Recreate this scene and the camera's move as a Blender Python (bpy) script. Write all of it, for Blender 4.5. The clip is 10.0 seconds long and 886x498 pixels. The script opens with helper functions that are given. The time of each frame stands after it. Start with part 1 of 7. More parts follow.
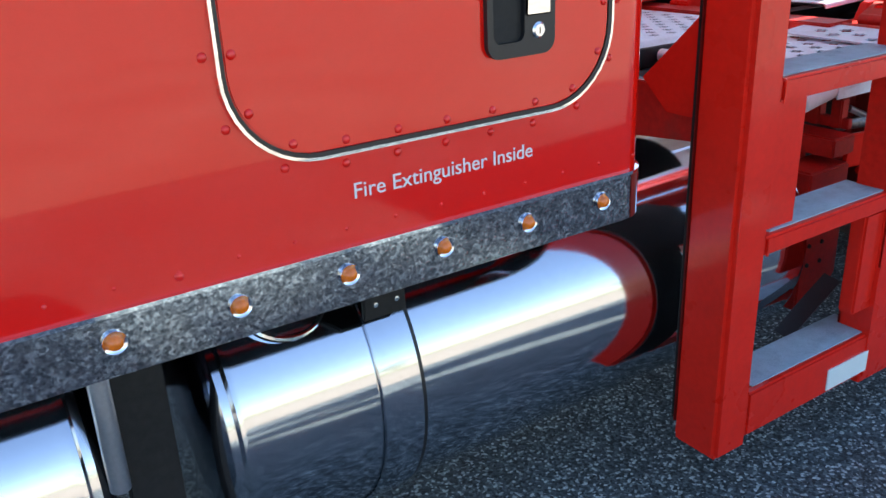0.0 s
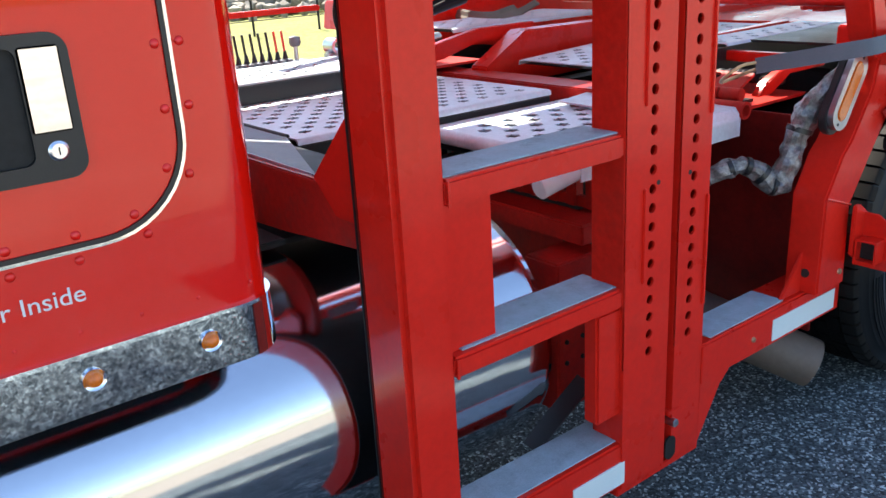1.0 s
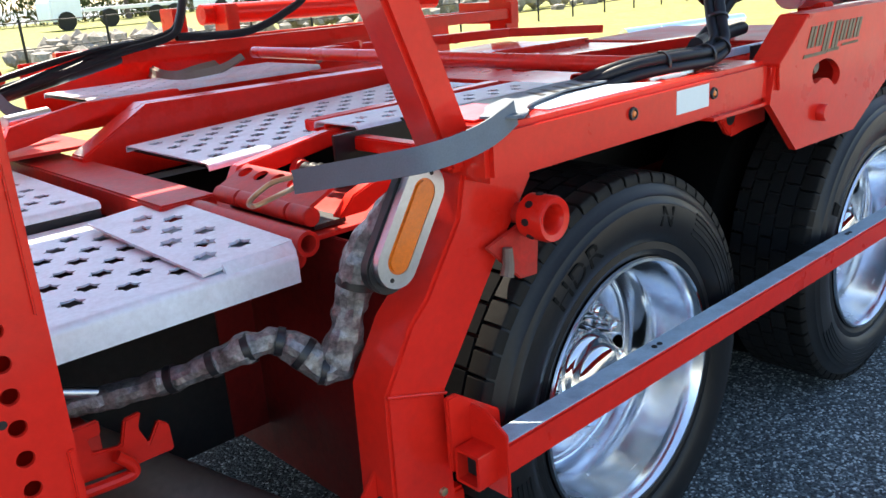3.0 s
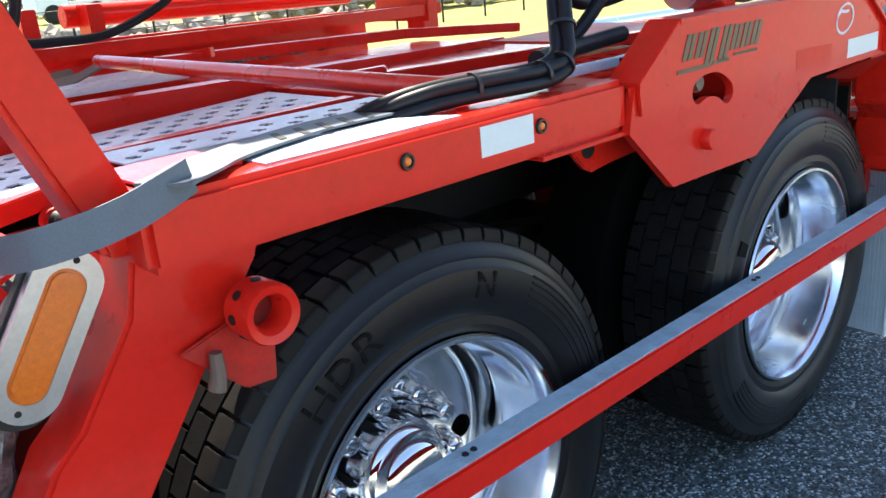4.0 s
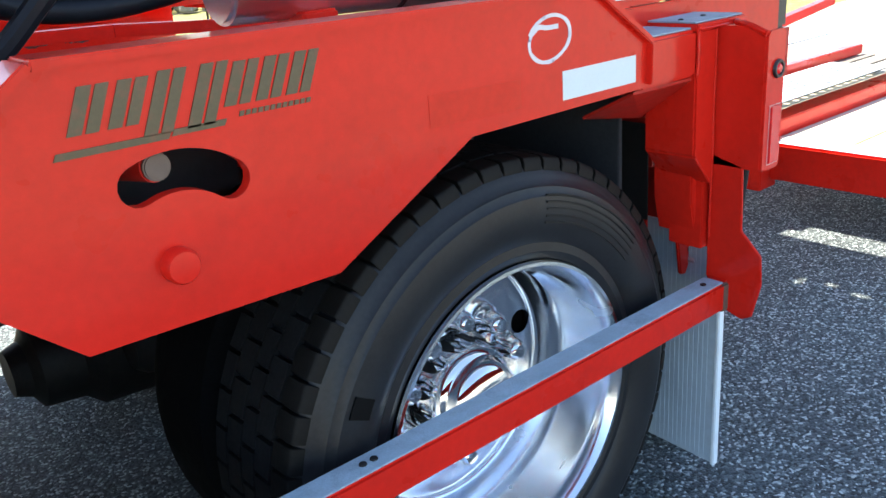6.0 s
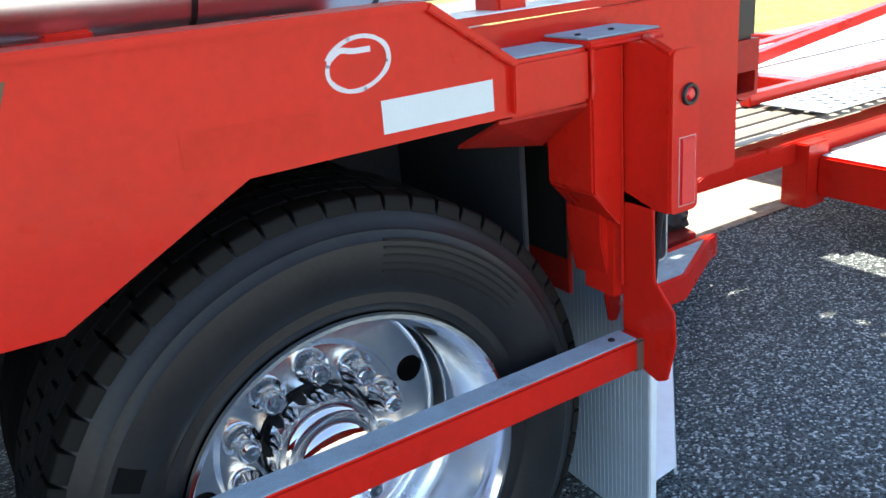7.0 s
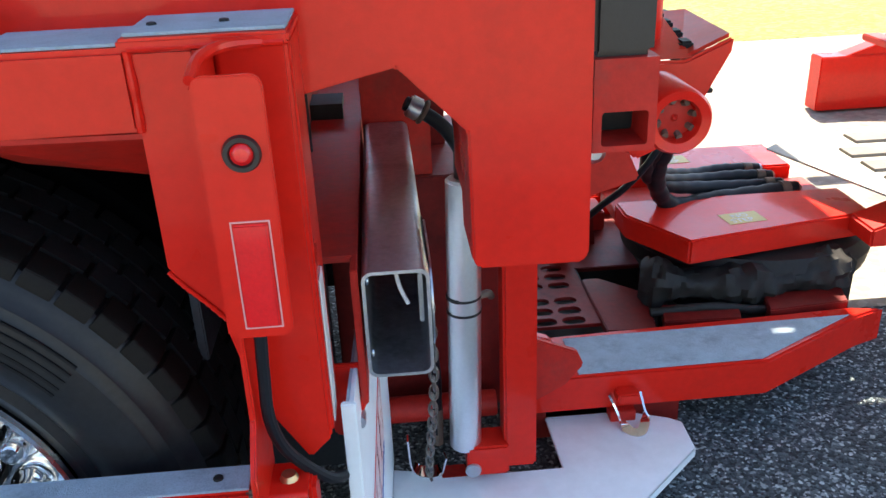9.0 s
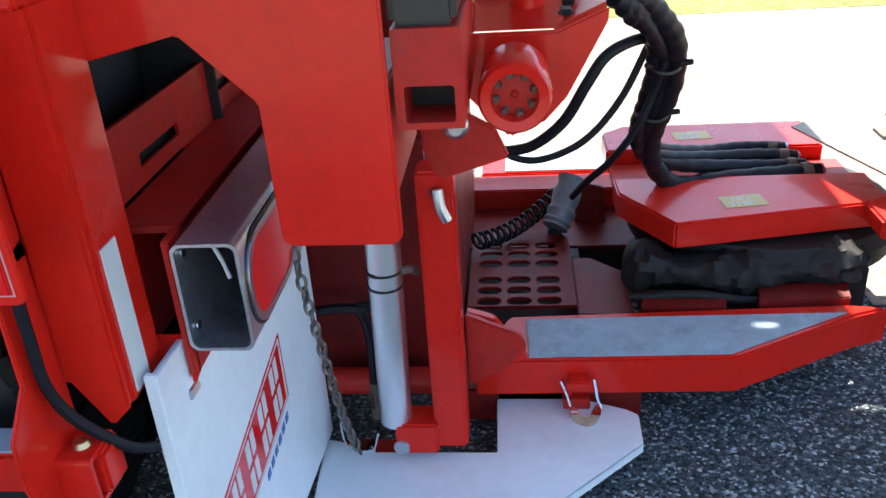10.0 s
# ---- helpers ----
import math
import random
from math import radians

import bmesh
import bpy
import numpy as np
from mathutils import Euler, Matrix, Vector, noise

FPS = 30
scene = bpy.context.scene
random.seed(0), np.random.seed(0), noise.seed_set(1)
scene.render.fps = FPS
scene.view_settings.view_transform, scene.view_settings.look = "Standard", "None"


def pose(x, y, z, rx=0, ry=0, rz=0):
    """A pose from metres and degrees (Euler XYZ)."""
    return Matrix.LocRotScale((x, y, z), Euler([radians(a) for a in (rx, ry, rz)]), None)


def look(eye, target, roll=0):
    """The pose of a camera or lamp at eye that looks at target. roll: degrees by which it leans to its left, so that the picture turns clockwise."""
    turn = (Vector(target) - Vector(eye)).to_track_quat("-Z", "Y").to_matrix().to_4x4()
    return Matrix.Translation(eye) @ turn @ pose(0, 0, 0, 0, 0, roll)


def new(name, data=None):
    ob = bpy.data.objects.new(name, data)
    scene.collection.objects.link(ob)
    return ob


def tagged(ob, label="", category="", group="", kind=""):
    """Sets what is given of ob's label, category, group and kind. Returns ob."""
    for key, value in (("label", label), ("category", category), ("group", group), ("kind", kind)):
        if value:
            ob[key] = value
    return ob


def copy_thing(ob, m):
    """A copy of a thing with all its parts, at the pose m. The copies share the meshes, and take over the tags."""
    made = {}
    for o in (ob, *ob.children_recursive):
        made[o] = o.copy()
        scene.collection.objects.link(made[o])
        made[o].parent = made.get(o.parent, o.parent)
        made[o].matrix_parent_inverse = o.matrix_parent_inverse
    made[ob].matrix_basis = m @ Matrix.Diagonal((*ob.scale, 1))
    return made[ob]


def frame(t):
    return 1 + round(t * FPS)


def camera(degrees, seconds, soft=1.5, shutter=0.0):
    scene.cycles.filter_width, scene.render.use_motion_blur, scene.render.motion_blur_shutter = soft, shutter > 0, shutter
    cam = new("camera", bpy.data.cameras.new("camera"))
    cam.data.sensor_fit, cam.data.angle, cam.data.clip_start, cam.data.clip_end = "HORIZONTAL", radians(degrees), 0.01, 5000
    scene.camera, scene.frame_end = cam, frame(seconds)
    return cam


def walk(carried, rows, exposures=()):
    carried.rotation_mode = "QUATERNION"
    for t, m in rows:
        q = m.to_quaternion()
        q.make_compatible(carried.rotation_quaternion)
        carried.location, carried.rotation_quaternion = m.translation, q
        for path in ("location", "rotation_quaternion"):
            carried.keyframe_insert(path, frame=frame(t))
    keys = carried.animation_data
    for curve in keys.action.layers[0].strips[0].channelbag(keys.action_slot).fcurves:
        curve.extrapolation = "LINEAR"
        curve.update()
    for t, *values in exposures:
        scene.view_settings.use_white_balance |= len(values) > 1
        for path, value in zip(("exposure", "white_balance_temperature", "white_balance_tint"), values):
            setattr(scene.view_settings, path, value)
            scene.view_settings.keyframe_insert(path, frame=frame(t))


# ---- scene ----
cam = camera(55.0, 10.0)
ROWS = [
    (0.0, 0.000, -0.952, 1.450, -33.83, -22.14, 2.35),
    (0.5, 0.317, -1.002, 1.467, -36.80, -20.90, 2.88),
    (1.0, 0.641, -1.034, 1.472, -38.54, -19.37, 3.20),
    (1.5, 0.974, -0.965, 1.483, -41.15, -18.60, 3.31),
    (2.0, 1.320, -0.988, 1.469, -41.96, -17.89, 3.81),
    (2.5, 1.655, -1.010, 1.453, -42.42, -17.42, 4.19),
    (3.0, 2.017, -0.967, 1.451, -43.19, -17.84, 4.15),
    (3.2, 2.147, -0.945, 1.458, -43.71, -18.42, 3.76),
    (4.3, 2.811, -0.929, 1.433, -43.18, -18.60, 4.96),
    (4.5, 2.942, -0.915, 1.435, -43.33, -18.90, 4.69),
    (5.0, 3.248, -0.947, 1.405, -42.08, -19.26, 4.32),
    (5.5, 3.541, -0.972, 1.399, -41.45, -19.63, 4.11),
    (6.0, 3.847, -0.941, 1.386, -40.92, -20.21, 4.09),
    (6.2, 3.946, -0.990, 1.406, -38.92, -20.84, 3.86),
    (7.3, 4.532, -1.046, 1.373, -29.52, -20.57, 4.05),
    (7.5, 4.686, -1.014, 1.394, -25.97, -21.76, 3.00),
    (8.0, 4.993, -0.974, 1.392, -19.46, -22.62, 2.96),
    (8.5, 5.261, -0.965, 1.368, -11.51, -22.97, 2.61),
    (9.0, 5.537, -0.876, 1.347, -4.59, -24.76, 2.30),
    (9.5, 5.779, -0.842, 1.334, -0.74, -25.73, 3.48),
    (10.0, 5.937, -0.822, 1.323, 4.29, -26.73, 3.51),
]
walk(cam, [(t, pose(x, y, z, 90 + pitch, roll, yaw)) for t, x, y, z, yaw, pitch, roll in ROWS],
     exposures=[(0.0, 1.83, 6550, 10), (1.0, 1.82, 6650, 10), (2.0, 1.86, 6750, 10), (3.0, 1.92, 6900, 10), (4.5, 1.96, 6800, 10), (5.0, 2.18, 6750, 10), (5.5, 2.24, 6800, 10),
                (6.0, 2.18, 6850, 10), (7.5, 2.02, 7000, 10), (9.0, 2.02, 7000, 10), (10.0, 1.84, 6500, 10)])
# ---- world and sun ----
SUN_AZ, SUN_EL = 16.0, 57.0   # degrees: azimuth of the sun from +y towards +x, height
world = bpy.data.worlds.new("world")
scene.world = world
world.use_nodes = True
wt = world.node_tree
sky = wt.nodes.new("ShaderNodeTexSky")
sky.sky_type = 'NISHITA'
sky.sun_disc = False
sky.sun_elevation = radians(SUN_EL)
sky.sun_rotation = radians(SUN_AZ)
sky.altitude, sky.air_density, sky.dust_density, sky.ozone_density = 50, 1.0, 0.7, 2.0
back = wt.nodes["Background"]
back.inputs["Strength"].default_value = 0.12
wt.links.new(sky.outputs["Color"], back.inputs["Color"])
sun = new("sun", bpy.data.lights.new("sun", 'SUN'))
sun.data.energy, sun.data.angle, sun.data.color = 5.0, radians(0.6), (1.0, 0.93, 0.82)
sd = Vector((math.sin(radians(SUN_AZ)) * math.cos(radians(SUN_EL)), math.cos(radians(SUN_AZ)) * math.cos(radians(SUN_EL)), math.sin(radians(SUN_EL))))
sun.matrix_world = look(sd * 40, (0, 0, 0))
# ---- materials ----
def mat(name, color, rough=0.5, metal=0.0, var=0.12, scale=6.0, fine=60.0, bump=0.0, bump_scale=80.0, coat=0.0, spec=0.5, rough_var=0.15, tint=None, dirt=0.0, dirt_color=(0.12, 0.1, 0.08), dirt_scale=3.0, coat_rough=0.03):
    """Principled material with variation at two scales, optional dirt patches and fine relief."""
    m = bpy.data.materials.new(name)
    m.use_nodes = True
    nt = m.node_tree
    b = nt.nodes["Principled BSDF"]
    tc = nt.nodes.new("ShaderNodeTexCoord")
    def nz(s, detail=4.0, ro=0.6):
        n = nt.nodes.new("ShaderNodeTexNoise")
        n.inputs["Scale"].default_value, n.inputs["Detail"].default_value, n.inputs["Roughness"].default_value = s, detail, ro
        nt.links.new(tc.outputs["Object"], n.inputs["Vector"])
        return n
    n1, n2 = nz(scale), nz(fine, 3.0)
    add = nt.nodes.new("ShaderNodeMath"); add.operation = 'ADD'
    nt.links.new(n1.outputs["Fac"], add.inputs[0]); nt.links.new(n2.outputs["Fac"], add.inputs[1])
    rng = nt.nodes.new("ShaderNodeMapRange")
    rng.inputs["From Min"].default_value, rng.inputs["From Max"].default_value = 0.6, 1.4
    nt.links.new(add.outputs[0], rng.inputs["Value"])
    mix = nt.nodes.new("ShaderNodeMix"); mix.data_type = 'RGBA'
    c1 = tuple(c * (1 - var) for c in color)
    c2 = tint if tint else tuple(min(1.0, c * (1 + var)) for c in color)
    mix.inputs["A"].default_value, mix.inputs["B"].default_value = (*c1, 1), (*c2, 1)
    nt.links.new(rng.outputs["Result"], mix.inputs["Factor"])
    out = mix.outputs["Result"]
    if dirt > 0:
        nd = nz(dirt_scale, 8.0, 0.7)
        rd = nt.nodes.new("ShaderNodeMapRange")
        rd.inputs["From Min"].default_value, rd.inputs["From Max"].default_value = 0.52, 0.72
        rd.inputs["To Max"].default_value = dirt
        nt.links.new(nd.outputs["Fac"], rd.inputs["Value"])
        m2 = nt.nodes.new("ShaderNodeMix"); m2.data_type = 'RGBA'
        m2.inputs["B"].default_value = (*dirt_color, 1)
        nt.links.new(out, m2.inputs["A"]); nt.links.new(rd.outputs["Result"], m2.inputs["Factor"])
        out = m2.outputs["Result"]
    nt.links.new(out, b.inputs["Base Color"])
    rr = nt.nodes.new("ShaderNodeMapRange")
    rr.inputs["From Min"].default_value, rr.inputs["From Max"].default_value = 0.3, 0.7
    rr.inputs["To Min"].default_value, rr.inputs["To Max"].default_value = max(0.0, rough * (1 - rough_var)), min(1.0, rough * (1 + rough_var))
    nt.links.new(n1.outputs["Fac"], rr.inputs["Value"]); nt.links.new(rr.outputs["Result"], b.inputs["Roughness"])
    b.inputs["Metallic"].default_value = metal
    b.inputs["Specular IOR Level"].default_value = spec
    b.inputs["Coat Weight"].default_value = coat
    b.inputs["Coat Roughness"].default_value = coat_rough
    if bump > 0:
        nb = nz(bump_scale, 5.0)
        bp = nt.nodes.new("ShaderNodeBump")
        bp.inputs["Strength"].default_value, bp.inputs["Distance"].default_value = bump, 0.004
        nt.links.new(nb.outputs["Fac"], bp.inputs["Height"]); nt.links.new(bp.outputs["Normal"], b.inputs["Normal"])
    return m

def speckled(name):
    """Etched stainless strip: a mirror broken up by coarse dark and light grains."""
    m = bpy.data.materials.new(name); m.use_nodes = True
    nt = m.node_tree; b = nt.nodes["Principled BSDF"]
    tc = nt.nodes.new("ShaderNodeTexCoord")
    v = nt.nodes.new("ShaderNodeTexVoronoi"); v.inputs["Scale"].default_value = 210.0
    n = nt.nodes.new("ShaderNodeTexNoise"); n.inputs["Scale"].default_value, n.inputs["Detail"].default_value = 75.0, 6.0
    for k in (v, n): nt.links.new(tc.outputs["Object"], k.inputs["Vector"])
    sep = nt.nodes.new("ShaderNodeSeparateColor"); nt.links.new(v.outputs["Color"], sep.inputs[0])
    mul = nt.nodes.new("ShaderNodeMath"); mul.operation = 'MULTIPLY'
    nt.links.new(sep.outputs[0], mul.inputs[0]); nt.links.new(n.outputs["Fac"], mul.inputs[1])
    ramp = nt.nodes.new("ShaderNodeValToRGB")
    els = ramp.color_ramp.elements
    els[0].position, els[0].color = 0.0, (0.16, 0.17, 0.19, 1)
    els[1].position, els[1].color = 0.60, (0.85, 0.87, 0.90, 1)
    e = els.new(0.30); e.color = (0.38, 0.40, 0.44, 1)
    nt.links.new(mul.outputs[0], ramp.inputs["Fac"]); nt.links.new(ramp.outputs["Color"], b.inputs["Base Color"])
    bp = nt.nodes.new("ShaderNodeBump"); bp.inputs["Strength"].default_value, bp.inputs["Distance"].default_value = 0.35, 0.0012
    nt.links.new(mul.outputs[0], bp.inputs["Height"]); nt.links.new(bp.outputs["Normal"], b.inputs["Normal"])
    b.inputs["Metallic"].default_value, b.inputs["Roughness"].default_value = 1.0, 0.14
    return m

RED_CAB = mat("red_cab_paint", (0.76, 0.007, 0.003), 0.12, var=0.03, coat=0.85, bump=0.10, bump_scale=2.2, spec=0.2)
RED = mat("red_frame_paint", (0.69, 0.019, 0.010), 0.34, var=0.10, coat=0.38, spec=0.1, bump=0.05, bump_scale=45.0, coat_rough=0.10, rough_var=0.35, dirt=0.25, dirt_color=(0.30, 0.02, 0.015), dirt_scale=5.0)
RED_WORN = mat("red_worn_paint", (0.48, 0.021, 0.014), 0.45, var=0.25, spec=0.25, bump=0.12, bump_scale=60.0, dirt=0.6, dirt_color=(0.16, 0.05, 0.04), dirt_scale=7.0)
CHROME = mat("chrome", (0.82, 0.83, 0.85), 0.03, 1.0, var=0.02, bump=0.004, bump_scale=4.0)
TANKM = mat("polished_tank", (0.60, 0.62, 0.66), 0.09, 1.0, var=0.03, bump=0.006, bump_scale=2.5)
TRIM = speckled("speckled_stainless")
ALU = mat("polished_aluminium", (0.80, 0.83, 0.87), 0.19, 1.0, var=0.06, bump=0.01, bump_scale=30, rough_var=0.5)
ALU_DULL = mat("brushed_aluminium", (0.54, 0.57, 0.61), 0.32, 1.0, var=0.12, fine=140, bump=0.04, dirt=0.3, dirt_color=(0.3, 0.3, 0.3))
ALU_SATIN = mat("satin_aluminium", (0.84, 0.86, 0.89), 0.36, 1.0, var=0.05, fine=140, bump=0.02)
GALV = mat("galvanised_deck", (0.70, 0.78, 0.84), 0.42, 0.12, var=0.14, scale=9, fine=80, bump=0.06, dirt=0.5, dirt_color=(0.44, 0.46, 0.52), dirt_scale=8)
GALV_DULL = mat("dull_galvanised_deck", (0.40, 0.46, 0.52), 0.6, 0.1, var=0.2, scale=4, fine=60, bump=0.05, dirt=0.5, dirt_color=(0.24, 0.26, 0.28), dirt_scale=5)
GRIP = mat("grey_grip_tape", (0.36, 0.46, 0.52), 0.85, var=0.25, scale=25, fine=400, bump=0.6, bump_scale=500, dirt=0.55, dirt_color=(0.16, 0.19, 0.23), dirt_scale=14)
TYRE = mat("tyre_rubber", (0.0098, 0.0101, 0.0108), 0.34, var=0.3, scale=12, fine=120, bump=0.05, bump_scale=120, spec=0.24, dirt=0.35, dirt_color=(0.016, 0.014, 0.011), dirt_scale=6)
RED_MATTE = mat("red_matte_paint", (0.58, 0.018, 0.010), 0.9, var=0.2, spec=0.04, bump=0.1, bump_scale=60.0, dirt=0.4, dirt_color=(0.2, 0.03, 0.02), dirt_scale=7.0)
# Tread black is deepened for the shadow under the deck
TREAD = mat("dusty_shaded_tread_rubber", (0.0045, 0.0047, 0.0051), 0.9, var=0.4, scale=20, fine=140, bump=0.15, bump_scale=160, spec=0.05, dirt=0.4, dirt_color=(0.010, 0.009, 0.008), dirt_scale=9)
SHOULDER = mat("dusty_shoulder_rubber", (0.0075, 0.007, 0.0062), 0.6, var=0.35, scale=20, fine=140, bump=0.12, bump_scale=160, spec=0.16, dirt=0.5, dirt_color=(0.017, 0.014, 0.011), dirt_scale=9)
TYRE_DK = mat("tyre_letter_rubber", (0.004, 0.004, 0.004), 0.7, var=0.2, spec=0.1)
GUARD = mat("grey_guard_rubber", (0.040, 0.044, 0.050), 0.7, var=0.25, scale=8, fine=120, bump=0.1, bump_scale=90, spec=0.2)
# Lighter copies of the rubber: brighter light on the rear wheel, in the colour
TYRE_LIT = mat("lit_tyre_rubber", (0.017, 0.018, 0.0195), 0.36, var=0.3, scale=12, fine=120, bump=0.05, bump_scale=120, spec=0.26, dirt=0.35, dirt_color=(0.024, 0.022, 0.019), dirt_scale=6)
TREAD_LIT = mat("lit_tread_rubber", (0.012, 0.0124, 0.013), 0.8, var=0.4, scale=20, fine=140, bump=0.15, bump_scale=160, spec=0.1, dirt=0.4, dirt_color=(0.020, 0.018, 0.016), dirt_scale=9)
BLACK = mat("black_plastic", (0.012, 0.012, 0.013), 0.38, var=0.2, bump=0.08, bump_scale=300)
# Near-black for greasy steel, and for sheets that stand in for shade
DARK = mat("greasy_steel_and_shade", (0.015, 0.0145, 0.014), 0.6, var=0.4, bump=0.2, bump_scale=40, spec=0.3, dirt=0.5, dirt_color=(0.030, 0.025, 0.020))
HOSE = mat("black_hose", (0.008, 0.010, 0.014), 0.50, var=0.25, fine=90, bump=0.06, spec=0.26)
SILVERWRAP = mat("silver_foil_wrap", (0.22, 0.21, 0.205), 0.36, 0.55, var=0.6, scale=30, fine=120, bump=1.0, bump_scale=55, dirt=0.9, dirt_color=(0.035, 0.030, 0.027), dirt_scale=16)
ALU_TUBE = mat("stained_aluminium", (0.58, 0.60, 0.64), 0.33, 0.9, var=0.25, scale=5, fine=90, bump=0.05, dirt=0.8, dirt_color=(0.08, 0.065, 0.055), dirt_scale=4)
AMBER = mat("amber_lens", (0.70, 0.15, 0.006), 0.18, var=0.18, scale=120, fine=300, coat=0.6, bump=0.1, bump_scale=220)
REDLENS = mat("red_lens", (0.78, 0.010, 0.012), 0.15, var=0.1, scale=100, fine=300, coat=0.6, bump=0.1, bump_scale=250)
REFL = mat("white_reflector_tape", (0.68, 0.75, 0.74), 0.35, var=0.05, scale=20, fine=300, bump=0.06, bump_scale=260)
WHITE = mat("white_flap_plastic", (0.82, 0.89, 0.92), 0.40, var=0.06, scale=4, fine=40, dirt=0.2, dirt_color=(0.45, 0.46, 0.5))
GREYFLAP = mat("pale_grey_flap", (0.47, 0.57, 0.64), 0.5, var=0.1, scale=5, fine=60, dirt=0.3, dirt_color=(0.32, 0.36, 0.40))
TEXTW = mat("white_lettering", (0.72, 0.70, 0.70), 0.4, var=0.03)
DECAL = mat("olive_decal", (0.10, 0.075, 0.035), 0.4, var=0.2, scale=40, fine=200, dirt=0.25, dirt_color=(0.45, 0.05, 0.03), dirt_scale=40)
CHALK = mat("white_paint_marker", (0.75, 0.70, 0.70), 0.8, var=0.1, fine=150)
BRASS = mat("zinc_bolt", (0.55, 0.42, 0.25), 0.35, 0.9, var=0.2)
EXH = mat("weathered_exhaust", (0.15, 0.11, 0.085), 0.6, 0.2, var=0.2, scale=8, fine=60, dirt=0.4, dirt_color=(0.12, 0.08, 0.06))
STRAP = mat("grey_webbing", (0.13, 0.155, 0.18), 0.68, var=0.15, scale=30, fine=300, bump=0.3, bump_scale=400)
CHAIN = mat("chain_steel", (0.15, 0.14, 0.13), 0.4, 0.9, var=0.3)
BLUEINK = mat("blue_ink", (0.05, 0.16, 0.42), 0.4, var=0.05)
TAN = mat("dusty_deck_ridge", (0.15, 0.13, 0.105), 0.75, var=0.18, scale=8, fine=90, dirt=0.5, dirt_color=(0.11, 0.095, 0.075))
TAN_LIGHT = mat("dusty_deck_sheet", (0.40, 0.37, 0.31), 0.75, var=0.15, scale=6, fine=80, dirt=0.5, dirt_color=(0.26, 0.23, 0.18), dirt_scale=5)
# Red for the faded tape patch and for sun glare on a flange
RED_FADED_GLARE = mat("faded_and_glare_red", (0.66, 0.032, 0.016), 0.5, var=0.15, spec=0.1, coat=0.2, coat_rough=0.2)
PINK = mat("pale_lens_edge", (0.72, 0.36, 0.33), 0.4, var=0.05)
# Dark red shared by greasy parts and red faces darkened for shade
RED_GREASY_SHADE = mat("greasy_and_shaded_red", (0.17, 0.009, 0.007), 0.5, var=0.3, scale=9, bump=0.15, bump_scale=60.0, spec=0.25, dirt=0.7, dirt_color=(0.045, 0.005, 0.005), dirt_scale=6)
STEELDK = mat("dull_dark_steel", (0.20, 0.22, 0.25), 0.6, 0.3, var=0.2, scale=10, fine=90, bump=0.1, bump_scale=90, dirt=0.4, dirt_color=(0.10, 0.10, 0.11), dirt_scale=7)
YELLOW = mat("yellow_label", (0.62, 0.48, 0.16), 0.5, var=0.1)

def ground_mat(name, cols, scale, bump, rough=0.9, voro=0.0):
    m = bpy.data.materials.new(name); m.use_nodes = True
    nt = m.node_tree; b = nt.nodes["Principled BSDF"]
    tc = nt.nodes.new("ShaderNodeTexCoord")
    v = nt.nodes.new("ShaderNodeTexVoronoi"); v.inputs["Scale"].default_value = scale
    n = nt.nodes.new("ShaderNodeTexNoise"); n.inputs["Scale"].default_value, n.inputs["Detail"].default_value = 1.3, 8.0
    nf = nt.nodes.new("ShaderNodeTexNoise"); nf.inputs["Scale"].default_value, nf.inputs["Detail"].default_value = scale * 0.7, 4.0
    for k in (v, n, nf): nt.links.new(tc.outputs["Object"], k.inputs["Vector"])
    sep = nt.nodes.new("ShaderNodeSeparateColor"); nt.links.new(v.outputs["Color"], sep.inputs[0])
    ramp = nt.nodes.new("ShaderNodeValToRGB")
    els = ramp.color_ramp.elements
    els[0].color, els[1].color = (*cols[0], 1), (*cols[-1], 1)
    for k, c in enumerate(cols[1:-1]):
        e = els.new((k + 1) / (len(cols) - 1)); e.color = (*c, 1)
    nt.links.new(sep.outputs[0], ramp.inputs["Fac"])
    mul = nt.nodes.new("ShaderNodeMix"); mul.data_type = 'RGBA'; mul.blend_type = 'MULTIPLY'; mul.inputs["Factor"].default_value = 0.55
    nt.links.new(ramp.outputs["Color"], mul.inputs["A"]); nt.links.new(n.outputs["Color"], mul.inputs["B"])
    r2 = nt.nodes.new("ShaderNodeMapRange"); r2.inputs["From Min"].default_value, r2.inputs["From Max"].default_value = 0.25, 0.75
    r2.inputs["To Min"].default_value, r2.inputs["To Max"].default_value = 0.75, 1.3
    nt.links.new(n.outputs["Fac"], r2.inputs["Value"])
    hs = nt.nodes.new("ShaderNodeHueSaturation"); nt.links.new(ramp.outputs["Color"], hs.inputs["Color"]); nt.links.new(r2.outputs["Result"], hs.inputs["Value"])
    nt.links.new(hs.outputs["Color"], b.inputs["Base Color"])
    b.inputs["Roughness"].default_value = rough
    b.inputs["Specular IOR Level"].default_value = 0.35
    if bump:
        ad = nt.nodes.new("ShaderNodeMath"); ad.operation = 'ADD'
        nt.links.new(v.outputs["Distance"], ad.inputs[0]); nt.links.new(nf.outputs["Fac"], ad.inputs[1])
        bp = nt.nodes.new("ShaderNodeBump"); bp.invert = True
        bp.inputs["Strength"].default_value, bp.inputs["Distance"].default_value = bump, 0.006
        nt.links.new(ad.outputs[0], bp.inputs["Height"]); nt.links.new(bp.outputs["Normal"], b.inputs["Normal"])
    return m

